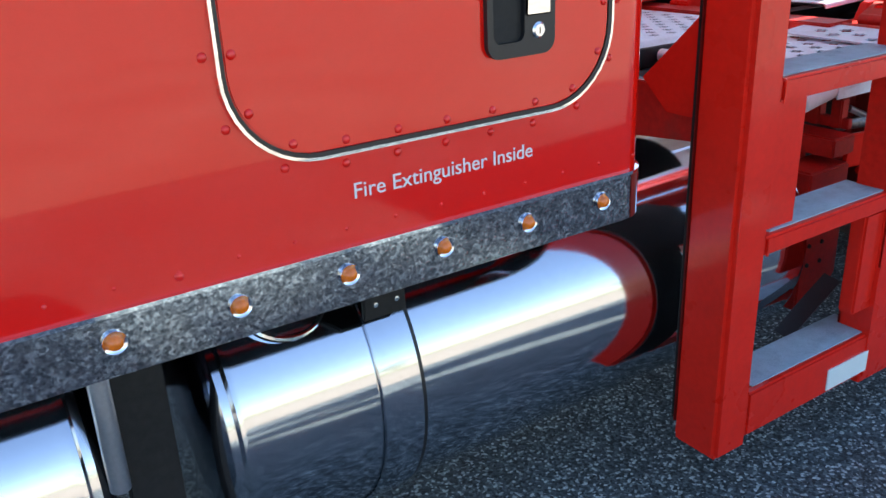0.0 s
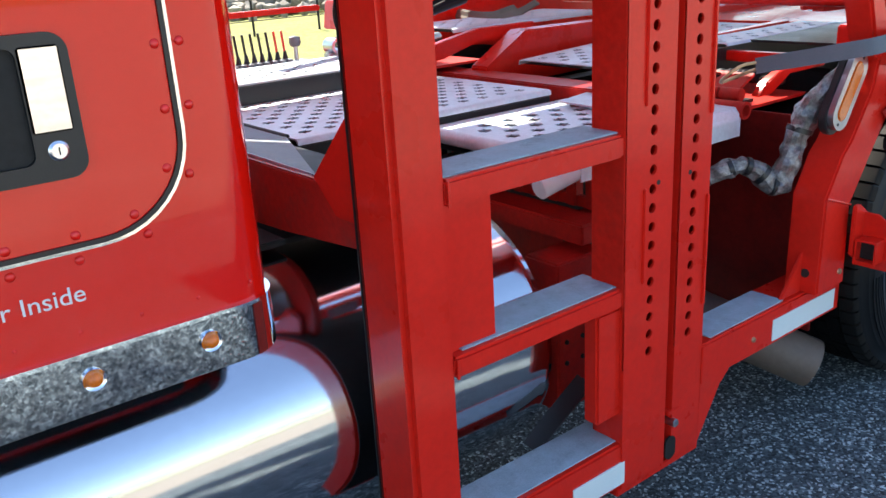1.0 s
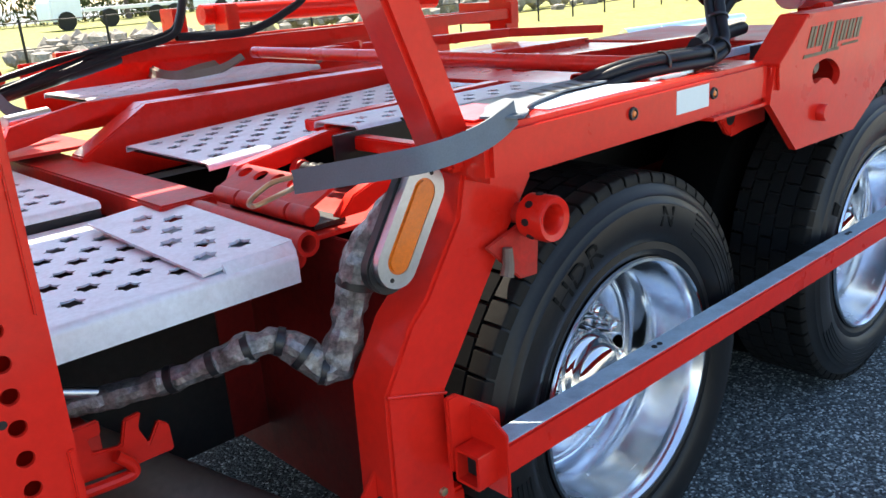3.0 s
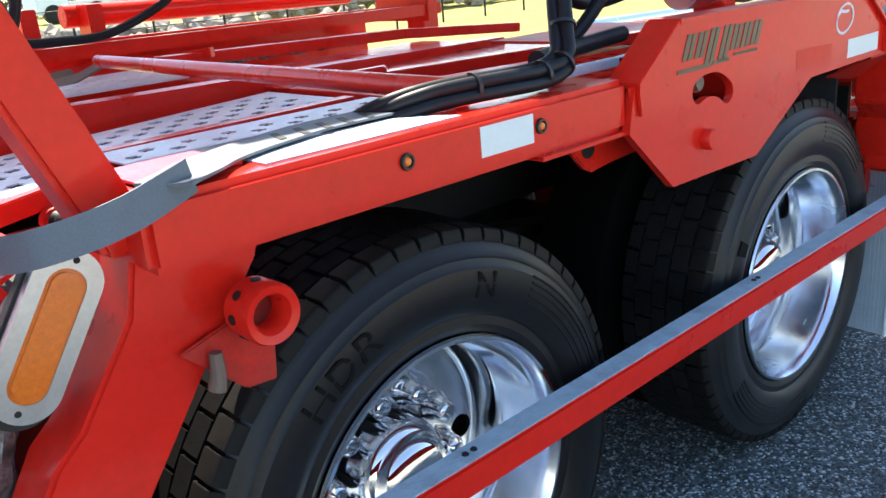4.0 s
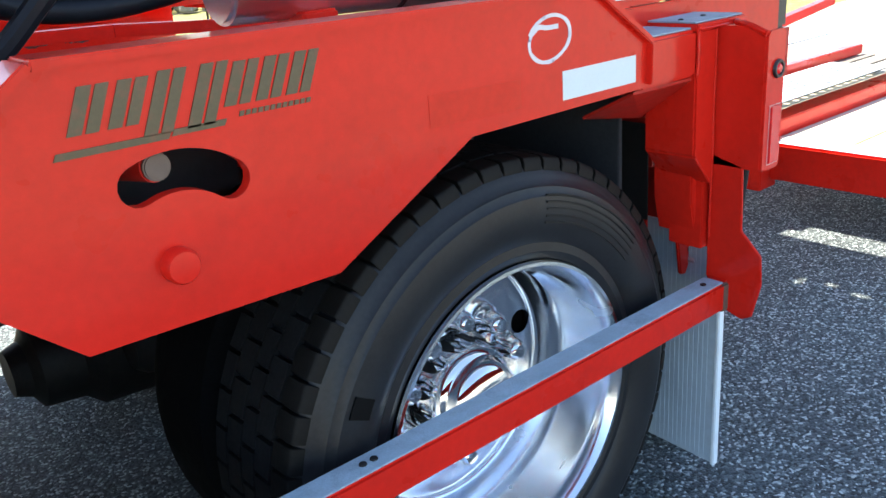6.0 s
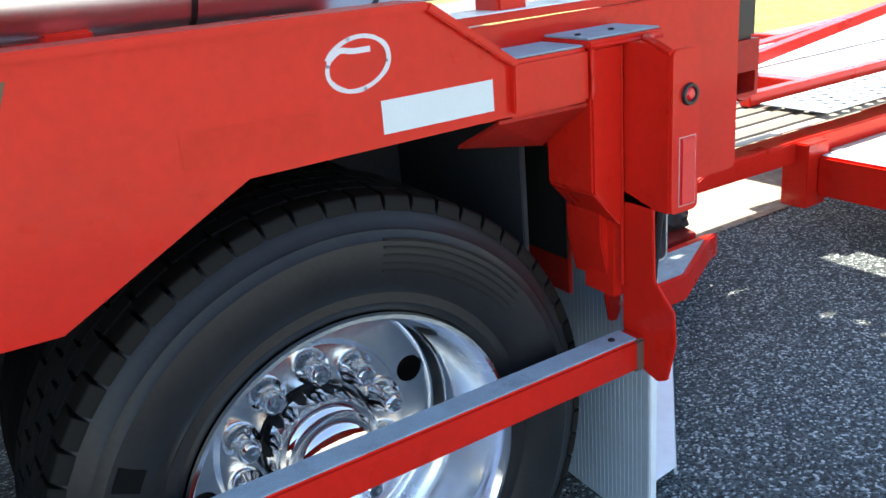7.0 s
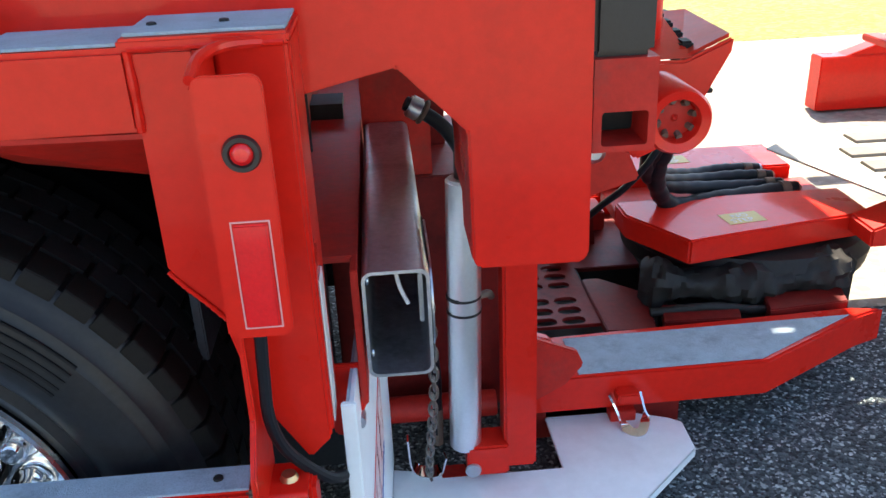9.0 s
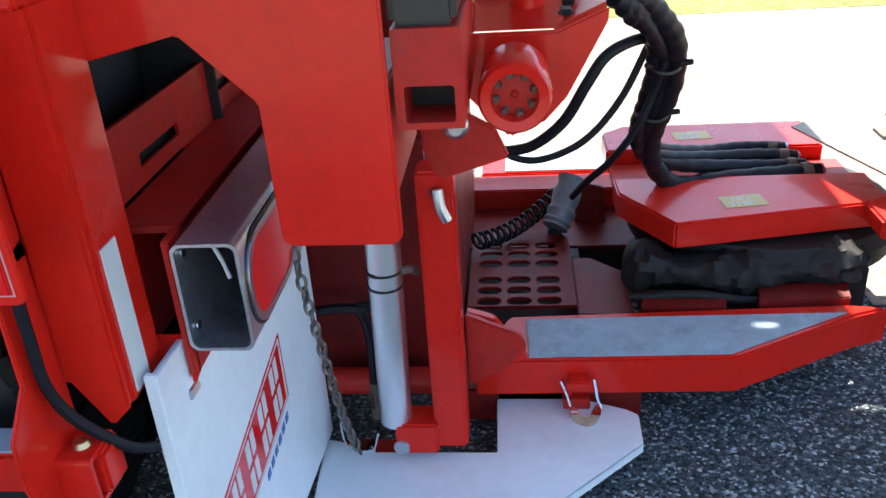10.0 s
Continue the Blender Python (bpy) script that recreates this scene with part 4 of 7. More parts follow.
part("end_overlay", prism([(2.66, 0.40), (2.853, 0.40), (2.853, 0.93), (2.66, 0.93)], 0.0, 0.006, 'z', bev=0, holes=holes_in(2.71, 2.82, 0.48, 0.88, 0.075, 0.070, 0.027), m=Matrix.Translation((2.66, 0.40, 0.967)) @ pose(0, 0, 0, 1.2, -4.5, 0) @ Matrix.Translation((-2.66, -0.40, 0))), GALV, dp, "loose bent perforated end piece")
part("bent_edge", prism([(0.395, 0.958), (0.399, 0.962), (0.399, 0.984), (0.388, 0.970), (0.383, 0.925), (0.388, 0.925)], 2.70, 2.852, 'x', 0), GALV, dp)
part("end_pipe", cyl((2.165, 0.40, 0.95), (2.165, 1.02, 0.955), 0.022), GALV, dp, "rolled plate end")
part("knuckle", cyl((2.87, 0.45, 0.955), (2.87, 0.62, 0.955), 0.016), GALV, dp)
deck_plate("white galvanised perforated deck plate in dappled light", 1.75, 2.74, 1.06, 1.80, 1.0, 0.085, 0.056, 0.07, 0.018, r=0.0235)
# black box takes the place of the shadow gap below this plate edge
part("plate_edge", box(1.75, 2.74, 1.050, 1.066, 0.915, 0.981, 0.004), BLACK, tagged(new("deck_edge"), "black strip painted in for the shadow gap under the deck plate edge", "edge strip"))
# duller grey carries both grime and the dappled shade on this plate
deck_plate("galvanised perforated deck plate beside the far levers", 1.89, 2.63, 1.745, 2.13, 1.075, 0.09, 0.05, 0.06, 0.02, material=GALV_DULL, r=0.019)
part("plate_edge", box(1.89, 2.63, 1.722, 1.738, 0.975, 1.066, 0.004), BLACK, tagged(new("deck_edge"), "black rubber edge strip along the deck", "edge strip"))
deck_plate("sunlit white perforated wheel track plate", 3.0, 4.08, 1.000, 1.47, 1.045, 0.10, 0.058, 0.06, 0.02, r=0.025, tilt=Matrix.Translation((3.0, 0, 1.045)) @ Matrix.Rotation(radians(-2.6), 4, "Y") @ Matrix.Translation((-3.0, 0, -1.045)))
deck_plate("narrow white perforated wheel track plate", 3.28, 4.05, 0.735, 0.900, 1.112, 0.10, 0.050, 0.04, 0.02, r=0.022)
deck_plate("white perforated wheel track plate on the far side", 3.12, 4.1, 2.05, 2.45, 1.135, 0.10, 0.05, 0.06, 0.02)
deck_plate("red perforated wheel ramp in the sun", 4.10, 5.05, 0.40, 0.70, 1.135, 0.085, 0.040, 0.035, 0.02, material=RED_MATTE, r=0.024)
fp = thing("sloped_flap", "grey rough steel approach flap sloping off the deck", "deck plate")
part("flap_sheet", slab((1.745, 1.10, 1.002), (1.745, 2.24, 1.004), (1.466, 2.10, 1.062), (1.466, 0.45, 1.056), 0.008), STEELDK, fp)
# black sheets added under the flap to darken what the tank mirrors
part("flap_under", slab((1.73, 0.42, 0.988), (1.73, 2.24, 0.990), (1.470, 2.10, 1.047), (1.470, 0.40, 1.041), 0.004), DARK, fp, "black sheet put in for the shaded underside")
part("flap_shade_shelf", box(1.235, 1.444, 0.58, 1.90, 0.882, 0.897, 0.003), DARK, fp, "black shelf added under the flap to darken the tank")
part("flap_edge", slab((1.4655, 0.47, 1.058), (1.4655, 2.1, 1.064), (1.4635, 2.1, 1.064), (1.4635, 0.47, 1.058), 0.012), GALV, fp, "bright bent edge")
part("flap_hinge", cyl((1.747, 1.10, 1.000), (1.747, 2.24, 1.002), 0.009), DARK, fp)

df = thing("deck_cross_frame", "red steel cross frame between the decks", "truck frame")
part("deck_floor", box(4.12, 5.36, 0.76, 2.16, 1.085, 1.10, 0.002), RED, df, "red deck floor sheet")
part("cross_beam", box(2.79, 2.93, 0.83, 2.45, 0.93, 1.005, 0.005), RED_WORN, df)
part("front_beam", box(1.78, 2.83, 1.84, 1.96, 0.86, 0.97, 0.005), RED, df)
part("mid_beam", prism([(2.90, 1.02), (3.12, 1.145), (5.3, 1.125), (5.3, 1.0), (2.90, 0.93)], 1.56, 1.66, 'y', 0.005), RED, df)
part("rail_inner_lip", box(3.28, 4.0, 0.862, 0.872, 1.06, 1.105, 0.002), RED, df)
part("side_plate", box(2.962, 2.972, 0.175, 1.6, 0.30, 0.96, 0.002), RED_GREASY_SHADE, df)
# dark panel added to hide the bright ground beyond the deck
part("under_light_block", box(1.78, 2.295, 1.072, 1.088, 0.70, 0.912, 0.003), DARK, df)
part("under_tube", cyl((1.76, 1.02, 0.875), (2.16, 1.02, 0.90), 0.022), BLACK, df, "black tube under the deck plate")
part("under_tab", box(1.86, 1.96, 1.040, 1.048, 0.925, 0.955, 0.002), RED_WORN, df)
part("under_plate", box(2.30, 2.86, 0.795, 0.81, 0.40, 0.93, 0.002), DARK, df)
part("under_plate", box(2.861, 2.960, 0.795, 0.81, 0.40, 0.93, 0.002), RED_GREASY_SHADE, df)
part("pipe_end", cyl((2.86, 0.50, 0.945), (2.86, 0.40, 0.945), 0.022), RED_WORN, df)
# hinge block with round tubes
hb = thing("ramp_pivot", "red ramp hinge with perforated tubes and spring", "hinge")
part("lower_tube", tube_between((2.878, 0.382, 0.975), (2.878, 1.05, 0.975), 0.026, 0.008, 24), RED_WORN, hb)
for y0, y1 in ((0.43, 0.50), (0.505, 0.70), (0.705, 0.80)):
    part("knuckle", cyl((2.925, y0, 1.010), (2.925, y1, 1.010), 0.020), RED_WORN, hb)
hm = Matrix.Translation((2.925, 0, 1.020)) @ Matrix.Rotation(radians(-25), 4, 'Y')
part("hinge_plate", prism([(0.0, 0.44), (0.088, 0.44), (0.088, 0.80), (0.0, 0.80)], 0.0, 0.008, 'z', bev=0, holes=[rrect(0.045, 0.079, 0.475 + 0.068 * k, 0.513 + 0.068 * k, 0.015, 4) for k in range(5)], m=hm), RED_WORN, hb)
part("plate_under", box(2.94, 3.02, 0.45, 0.79, 0.975, 0.985, 0.0), DARK, hb)
part("hinge_floor", box(2.90, 3.34, 0.42, 0.98, 0.962, 0.972, 0.001), RED_WORN, hb)
part("side_arm", prism([(2.95, 1.0), (2.985, 1.06), (3.25, 1.098), (3.62, 1.098), (3.62, 1.06), (3.27, 1.06), (3.01, 1.02)], 0.81, 0.845, 'y', 0.003), RED, hb)
part("side_arm", prism([(2.97, 1.0), (3.01, 1.04), (3.14, 1.085), (3.34, 1.085), (3.34, 1.05), (3.14, 1.05), (3.04, 1.0)], 0.40, 0.43, 'y', 0.003), RED, hb)
part("cross_bar", box(3.26, 3.30, 0.43, 0.81, 1.055, 1.09, 0.004), RED, hb)
part("spring_bolt", hose([(3.147, 0.78, 1.02), (3.16, 0.70, 1.022), (3.175, 0.60, 1.025), (3.18, 0.54, 1.025)], lambda t: 0.020 + 0.003 * math.sin(60 * t), 12, 14), HOSE, hb)
part("bolt_head", lathe([(0.0, -0.012), (0.026, -0.010), (0.030, 0.006), (0.020, 0.012), (0.0, 0.012)], 16, 'y', m=Matrix.Translation((3.147, 0.795, 1.02))), RED_WORN, hb)
part("bolt_link", box(3.15, 3.22, 0.46, 0.52, 1.0, 1.03, 0.006), DARK, hb)

# long flat bars and pipes across the deck
bars = thing("deck_rail_bars", "long red flat bars along the deck", "rail")
def bar(p0, p1, w, h, name="bar", material=RED):
    p0, p1 = Vector(p0), Vector(p1)
    d = p1 - p0; q = Matrix.Translation((p0 + p1) / 2) @ d.to_track_quat('X', 'Z').to_matrix().to_4x4()
    return part(name, box(-d.length / 2, d.length / 2, -w / 2, w / 2, -h / 2, h / 2, 0.003, m=q), material, bars)
bar((3.79, 1.60, 1.222), (4.76, 1.60, 1.198), 0.07, 0.035)
bar((4.76, 1.60, 1.198), (5.35, 1.55, 1.16), 0.07, 0.035)
bar((3.89, 0.74, 1.182), (5.1, 0.74, 1.155), 0.05, 0.032)
bar((3.30, 0.965, 1.092), (4.02, 0.955, 1.102), 0.05, 0.03)
bar((3.20, 2.50, 1.245), (5.8, 2.50, 1.22), 0.05, 0.06)
bar((3.20, 2.20, 1.25), (5.45, 2.20, 1.235), 0.05, 0.05)
bar((5.45, 2.16, 1.24), (5.45, 2.55, 1.24), 0.06, 0.11)
bar((3.83, 1.75, 1.21), (3.95, 1.55, 1.235), 0.03, 0.03, "clip")
bar((3.84, 0.78, 1.19), (3.95, 0.70, 1.20), 0.03, 0.03, "clip")
part("cross_pipe", cyl((3.745, 1.95, 1.225), (3.665, 0.15, 1.225), 0.021), RED, bars)
part("far_pipe", cyl((3.9, 2.62, 1.36), (5.3, 2.62, 1.33), 0.045), RED, bars)
part("far_post", box(5.42, 5.52, 2.2, 2.32, 1.12, 1.34, 0.004), RED, bars)
for x0 in (3.7, 3.95):
    part("bracket", box(x0, x0 + 0.06, 2.48, 2.60, 1.26, 1.40, 0.004), RED, bars)
part("side_sheet", box(3.1, 5.4, 2.62, 2.64, 0.95, 1.24, 0.003), RED, bars)
ch = thing("tie_down_chain", "tangled tie-down chain lying on the deck", "chain")
link = mesh_of(hose([(0.012 * math.cos(a), 0.007 * math.sin(a), 0) for a in [2 * math.pi * k / 12 for k in range(13)]], 0.003, 6, 1, curve=False), "link", CHAIN, 60)
for k in range(90):
    o = new("link", link); o.parent = ch
    u = k / 90
    o.matrix_basis = pose(4.02 + 0.85 * u, 1.93 + 0.012 * math.sin(19 * u), 1.160 + 0.004 * math.sin(41 * u), random.uniform(0, 90), random.uniform(-30, 30), random.uniform(-40, 40))
    o.scale = (0.8, 0.8, 0.8)
sbun = thing("strap_bundle", "crumpled tan webbing strap on the deck", "strap")
part("webbing", ribbon([(3.728, 3.222, 1.16), (3.673, 2.817, 1.15), (3.562, 2.369, 1.13), (3.591, 2.226, 1.14), (3.781, 2.295, 1.15), (3.877, 2.266, 1.19)], 0.05, 0.008, (0.3, 0.9, 0.4)), TAN, sbun)
part("webbing_fold", ribbon([(x + 0.02, y + 0.05, z + 0.012) for x, y, z in [(3.673, 2.817, 1.15), (3.562, 2.369, 1.13), (3.591, 2.226, 1.14), (3.781, 2.295, 1.15)]], 0.05, 0.008, (0.5, 0.7, 0.5)), TAN, sbun)
part("loose_end", ribbon([(2.80, 2.02, 1.06), (2.84, 2.10, 1.18), (2.90, 2.12, 1.12), (2.98, 2.0, 1.08)], 0.05, 0.005, (0.5, 0.5, 0.6)), STRAP, sbun)

# levers and valve block on the far side
vb = thing("control_lever_bank", "hydraulic valve block with red and black levers", "levers", (2.145, 2.285, 0.985))
part("valve_block", box(-0.02, 0.35, -0.04, 0.04, 0.0, 0.075, 0.004), STEELDK, vb)
for k in range(8):
    part("section", box(0.036 * k - 0.014, 0.036 * k + 0.014, -0.045, 0.02, 0.06, 0.088, 0.003), STEELDK, vb)
    part("lever", cyl((0.036 * k, 0, 0.10), (0.036 * k - 0.008, 0, 0.205), 0.0055, 10), REDLENS if k in (0, 6, 7) else BLACK, vb)
    part("boot", lathe([(0.0, 0.122), (0.006, 0.122), (0.010, 0.10), (0.013, 0.088), (0.0, 0.088)], 12, 'z', m=Matrix.Translation((0.036 * k, 0, 0))), BLACK, vb)
part("knob_post", cyl((0.305, 0.0, 0.07), (0.305, 0.0, 0.14), 0.010), ALU_DULL, vb)
part("knob", lathe([(0.0, 0.132), (0.020, 0.134), (0.026, 0.150), (0.024, 0.172), (0.0, 0.178)], 20, 'z', m=Matrix.Translation((0.305, 0, 0))), STEELDK, vb)
fs = thing("far_side_panel", "red far side frame of the carrier", "truck frame")
part("panel", box(1.3, 2.60, 2.36, 2.39, 0.85, 1.03, 0.004), RED, fs)
part("cross_arm", box(1.32, 1.44, 1.92, 2.38, 0.72, 0.87, 0.004), RED_WORN, fs)
part("post", box(1.72, 1.845, 2.27, 2.38, 0.3, 2.4, 0.006), RED, fs)
part("post", box(1.972, 2.030, 2.26, 2.36, 0.3, 2.4, 0.006), RED, fs)
part("post_flange", box(1.960, 1.971, 2.25, 2.36, 0.3, 2.4, 0.002), RED_GREASY_SHADE, fs)
part("top_rail", box(2.03, 2.60, 2.30, 2.34, 1.255, 1.278, 0.004), RED, fs)
part("bracket", prism([(2.03, 1.03), (2.12, 1.03), (2.13, 1.07), (2.10, 1.075), (2.08, 1.05), (2.03, 1.05)], 2.22, 2.24, 'y', 0.003), RED, fs)
part("arm_block", prism([(2.64, 1.17), (2.66, 1.29), (2.92, 1.28), (2.94, 1.20)], 2.25, 2.36, 'y', 0.006), RED, fs)
part("strut", prism([(2.27, 1.70), (2.31, 1.73), (2.72, 1.37), (2.68, 1.34)], 2.26, 2.32, 'y', 0.005), RED, fs)
part("ram", cyl((2.60, 2.19, 1.118), (3.32, 2.19, 1.255), 0.030), BLACK, fs, "black lift ram")
part("ram_eye", tube_between((2.585, 2.15, 1.11), (2.585, 2.23, 1.11), 0.034, 0.012, 20), ALU_DULL, fs, "worn steel ram eye")
part("ram_eye_boss", box(2.54, 2.60, 2.17, 2.21, 1.06, 1.09, 0.006), ALU_DULL, fs)
fh = thing("far_hose_run", "black hydraulic hoses hung along the far ram", "hoses")
for k in range(3):
    part("hose", hose([(2.62, 2.16 + 0.02 * k, 1.15 + 0.01 * k), (2.80, 2.15 + 0.02 * k, 1.205), (3.05, 2.15 + 0.02 * k, 1.262 - 0.006 * k), (3.30, 2.16 + 0.02 * k, 1.292), (3.55, 2.2, 1.30)], 0.009, 10, 8), HOSE, fh)
part("drop_hose", hose([(2.66, 2.2, 1.30), (2.61, 2.19, 1.285), (2.60, 2.19, 1.22), (2.615, 2.19, 1.16), (2.60, 2.18, 1.12)], 0.007, 10, 8), HOSE, fh)
fv = thing("far_ramp_pivot", "red ramp hinge with strap ends beside the far plate", "hinge")
for y0, y1 in ((1.74, 1.83), (1.835, 2.03), (2.035, 2.12)):
    part("knuckle", cyl((2.70, y0, 1.060), (2.70, y1, 1.060), 0.020), RED_WORN, fv)
part("hinge_plate", slab((2.70, 1.76, 1.082), (2.70, 2.12, 1.082), (2.86, 2.12, 1.105), (2.86, 1.76, 1.105), 0.008), RED_WORN, fv)
part("side_arm", prism([(2.72, 1.05), (2.76, 1.12), (2.98, 1.16), (3.30, 1.16), (3.30, 1.11), (3.0, 1.11), (2.80, 1.06)], 1.70, 1.735, 'y', 0.003), RED, fv)
part("hinge_floor", box(2.64, 3.0, 1.70, 2.2, 1.025, 1.035, 0.001), RED_WORN, fv)
part("bolt", cyl((2.80, 1.88, 1.115), (2.95, 1.93, 1.12), 0.022), ALU_DULL, fv)
hc = thing("lift_cylinder", "silver hydraulic lift cylinder behind the cab", "cylinder")
part("barrel", cyl((1.913, 2.29, 0.90), (1.925, 2.29, 2.4), 0.043), ALU_DULL, hc)
for zz in (1.005, 1.222):
    part("band", cyl((1.914, 2.29, zz), (1.914, 2.29, zz + 0.008), 0.0445), BLACK, hc)

# ---- hose looms along the rail ----
lm = thing("hydraulic_hose_loom", "bundle of black hydraulic hoses tied along the rail", "hoses")
main = [(3.43, 0.30, 1.12), (3.455, 0.22, 1.165), (3.485, 0.15, 1.205), (3.535, 0.102, 1.226), (3.61, 0.080, 1.232), (3.70, 0.068, 1.232), (3.795, 0.066, 1.231), (3.858, 0.066, 1.246), (3.892, 0.092, 1.285), (3.913, 0.113, 1.33), (3.94, 0.14, 1.42), (3.985, 0.20, 1.60), (4.03, 0.30, 1.8)]
offs = [(-0.002, -0.004, -0.008), (0.002, 0.016, -0.006), (0.003, 0.0, 0.013), (-0.003, 0.022, 0.015)]
for o in offs:
    part("hose", hose([(x + o[0] * 2 + 0.004 * math.sin(9 * z + 30 * o[2]), y + o[1], z + o[2]) for x, y, z in main], 0.0118, 12, 8), HOSE, lm)
loompath = smooth_path(main, 8)
for i in (34, 48, 55, 68):
    d = (loompath[i + 1] - loompath[i - 1]).normalized(); c = loompath[i] + Vector((0, 0.008, 0.004))
    part("tie", hose([c - d * 0.0035, c + d * 0.0035], 0.0262, 16, 1, curve=False), BLACK, lm)
lm2 = thing("hose_loop", "loops of black hydraulic hose behind the hinge plate", "hoses")
for k, dz in enumerate((0.0, 0.035, 0.07)):
    part("hose", hose([(3.80, 0.10 + 0.03 * k, 1.62), (4.0, 0.22, 1.42 + dz), (4.18, 0.30, 1.335 + dz), (4.36, 0.32, 1.33 + dz), (4.52, 0.30, 1.38 + dz), (4.70, 0.28, 1.50 + dz)], 0.017, 12, 8), HOSE, lm2)
part("hose", hose([(3.86, 0.14, 1.25), (4.05, 0.22, 1.245), (4.3, 0.26, 1.25)], 0.018, 12, 8), HOSE, lm2)
part("hose", hose([(4.02, 0.25, 1.22), (4.12, 0.24, 1.28), (4.2, 0.22, 1.36)], 0.015, 10, 6), HOSE, lm2)
part("white_bar", box(3.95, 4.6, 0.175, 0.195, 1.195, 1.215, 0.002), GALV, lm2)
rc = thing("ramp_cylinder", "silver hydraulic cylinder lying above the rear rail", "cylinder")
part("barrel", cyl((4.40, 0.175, 1.342), (5.32, 0.175, 1.322), 0.052, 36, 0.006), ALU_SATIN, rc)
for x0 in (4.69, 4.972, 5.224):
    part("band", cyl((x0, 0.175, 1.342 - 0.0217 * (x0 - 4.40)), (x0 + 0.014, 0.175, 1.342 - 0.0217 * (x0 + 0.014 - 4.40)), 0.0545, 36, 0.003), BLACK, rc)
part("end_cap", cyl((5.32, 0.175, 1.322), (5.36, 0.175, 1.321), 0.045, 24, 0.006), DARK, rc)
part("support", box(4.50, 4.56, 0.12, 0.20, 1.186, 1.30, 0.004), RED, rc)
part("support", box(5.20, 5.26, 0.13, 0.20, 1.236, 1.28, 0.004), RED, rc)
wlab = thing("deck_label", "dark printed label on the deck edge", "label")
part("plate", prism([(3.35, 1.125), (3.60, 1.125), (3.60, 1.168), (3.40, 1.168)], 0.36, 0.365, 'y', 0), GALV, wlab)
for k in range(5):
    part("bar", prism([(3.44 + 0.03 * k, 1.132), (3.455 + 0.03 * k, 1.132), (3.462 + 0.03 * k, 1.160), (3.447 + 0.03 * k, 1.160)], 0.357, 0.360, 'y', 0), BLACK, wlab)

# ---- hinge plate decals and slot ----
dc = new("decal"); dc.parent = deck; dc["label"] = "faded olive maker's decal"
def quad(x0, x1, z0, z1, sh=0.0, parent=dc, mat_=DECAL, y=-0.0128, name="stroke"):
    return part(name, prism([(x0, z0), (x1, z0), (x1 + sh, z1), (x0 + sh, z1)], y - 0.0008, y + 0.0006, 'y', 0), mat_, parent)
# underline and a row of slanted plain blocks
quad(4.094, 4.222, 1.193, 1.201, 0.004); quad(4.226, 4.292, 1.195, 1.2025, 0.004)
def slant(x0, x1, z0, z1):
    """A bar of the decal, leaning with it."""
    f = lambda x, z: x + (z - 1.215) * 0.42
    part("block", prism([(f(x0, z0), z0), (f(x1, z0), z0), (f(x1, z1), z1), (f(x0, z1), z1)], -0.0136, -0.0122, 'y', 0), DECAL, dc)
for k, x0 in enumerate((4.112, 4.156, 4.200, 4.252, 4.294, 4.336, 4.378)):
    z0, z1 = (1.200, 1.269) if k in (2, 3) else (1.216, 1.266)
    slant(x0, x0 + 0.0160, z0, z1)
    slant(x0 + 0.020, x0 + 0.0345, z0, z1)
for k in range(12): quad(4.312 + 0.0085 * k, 4.318 + 0.0085 * k, 1.202, 1.208, 0.002)
ck = new("paint_mark"); ck.parent = deck; ck["label"] = "hand-drawn white paint marker circle"
cpts = []
for k in range(31):
    a = radians(165 - 378 * k / 30)
    rr = 1.0 + 0.05 * math.sin(2 * a + 0.6) - 0.0030 * k
    cpts.append(Vector((4.857 + 0.0475 * rr * math.cos(a) + 0.004 * math.sin(a), -0.0128, 1.2225 + 0.0375 * rr * math.sin(a))))
part("loop", ribbon(cpts, 0.0058, 0.0008, (0.3, 0, 1), 2), CHALK, ck)
part("loop_inner", ribbon([p + Vector((0.0016, -0.0003, 0.0012 * math.sin(k))) for k, p in enumerate(cpts[3:26])], 0.0046, 0.0008, (1, 0, 0.3), 2), CHALK, ck)
part("tail", ribbon([(4.813, -0.013, 1.231), (4.832, -0.013, 1.243), (4.852, -0.013, 1.2405), (4.878, -0.013, 1.2405)], 0.0075, 0.0008, (0, 0, 1), 4), CHALK, ck)

fl_ = thing("far_hose_loom", "black hoses tied along the far side of the deck", "hoses")
for k in range(3):
    part("hose", hose([(x + 0.012 * k, y + 0.02 * k, z + 0.014 * (k % 2)) for x, y, z in [(2.879, 2.15, 1.172), (3.095, 2.15, 1.223), (3.221, 2.15, 1.251), (3.34, 2.15, 1.273), (3.512, 2.15, 1.304), (3.564, 2.15, 1.364), (3.604, 2.15, 1.495)]], 0.014, 10, 8), HOSE, fl_)
part("hose", hose([(3.539, 2.15, 1.302), (3.699, 2.15, 1.292), (3.879, 2.15, 1.299), (4.08, 2.15, 1.372), (4.207, 2.15, 1.459)], 0.016, 10, 8), HOSE, fl_)
# ---- wheels ----
TR = 0.4875
shoulder_me = mesh_of(prism([(0.0065, TR - 0.026), (0.0085, TR - 0.012), (0.013, TR - 0.004), (0.020, TR - 0.001), (0.058, TR), (0.058, TR - 0.026)], -0.0218, 0.0218, 'x', 0.001), "tread_block", SHOULDER, 30)
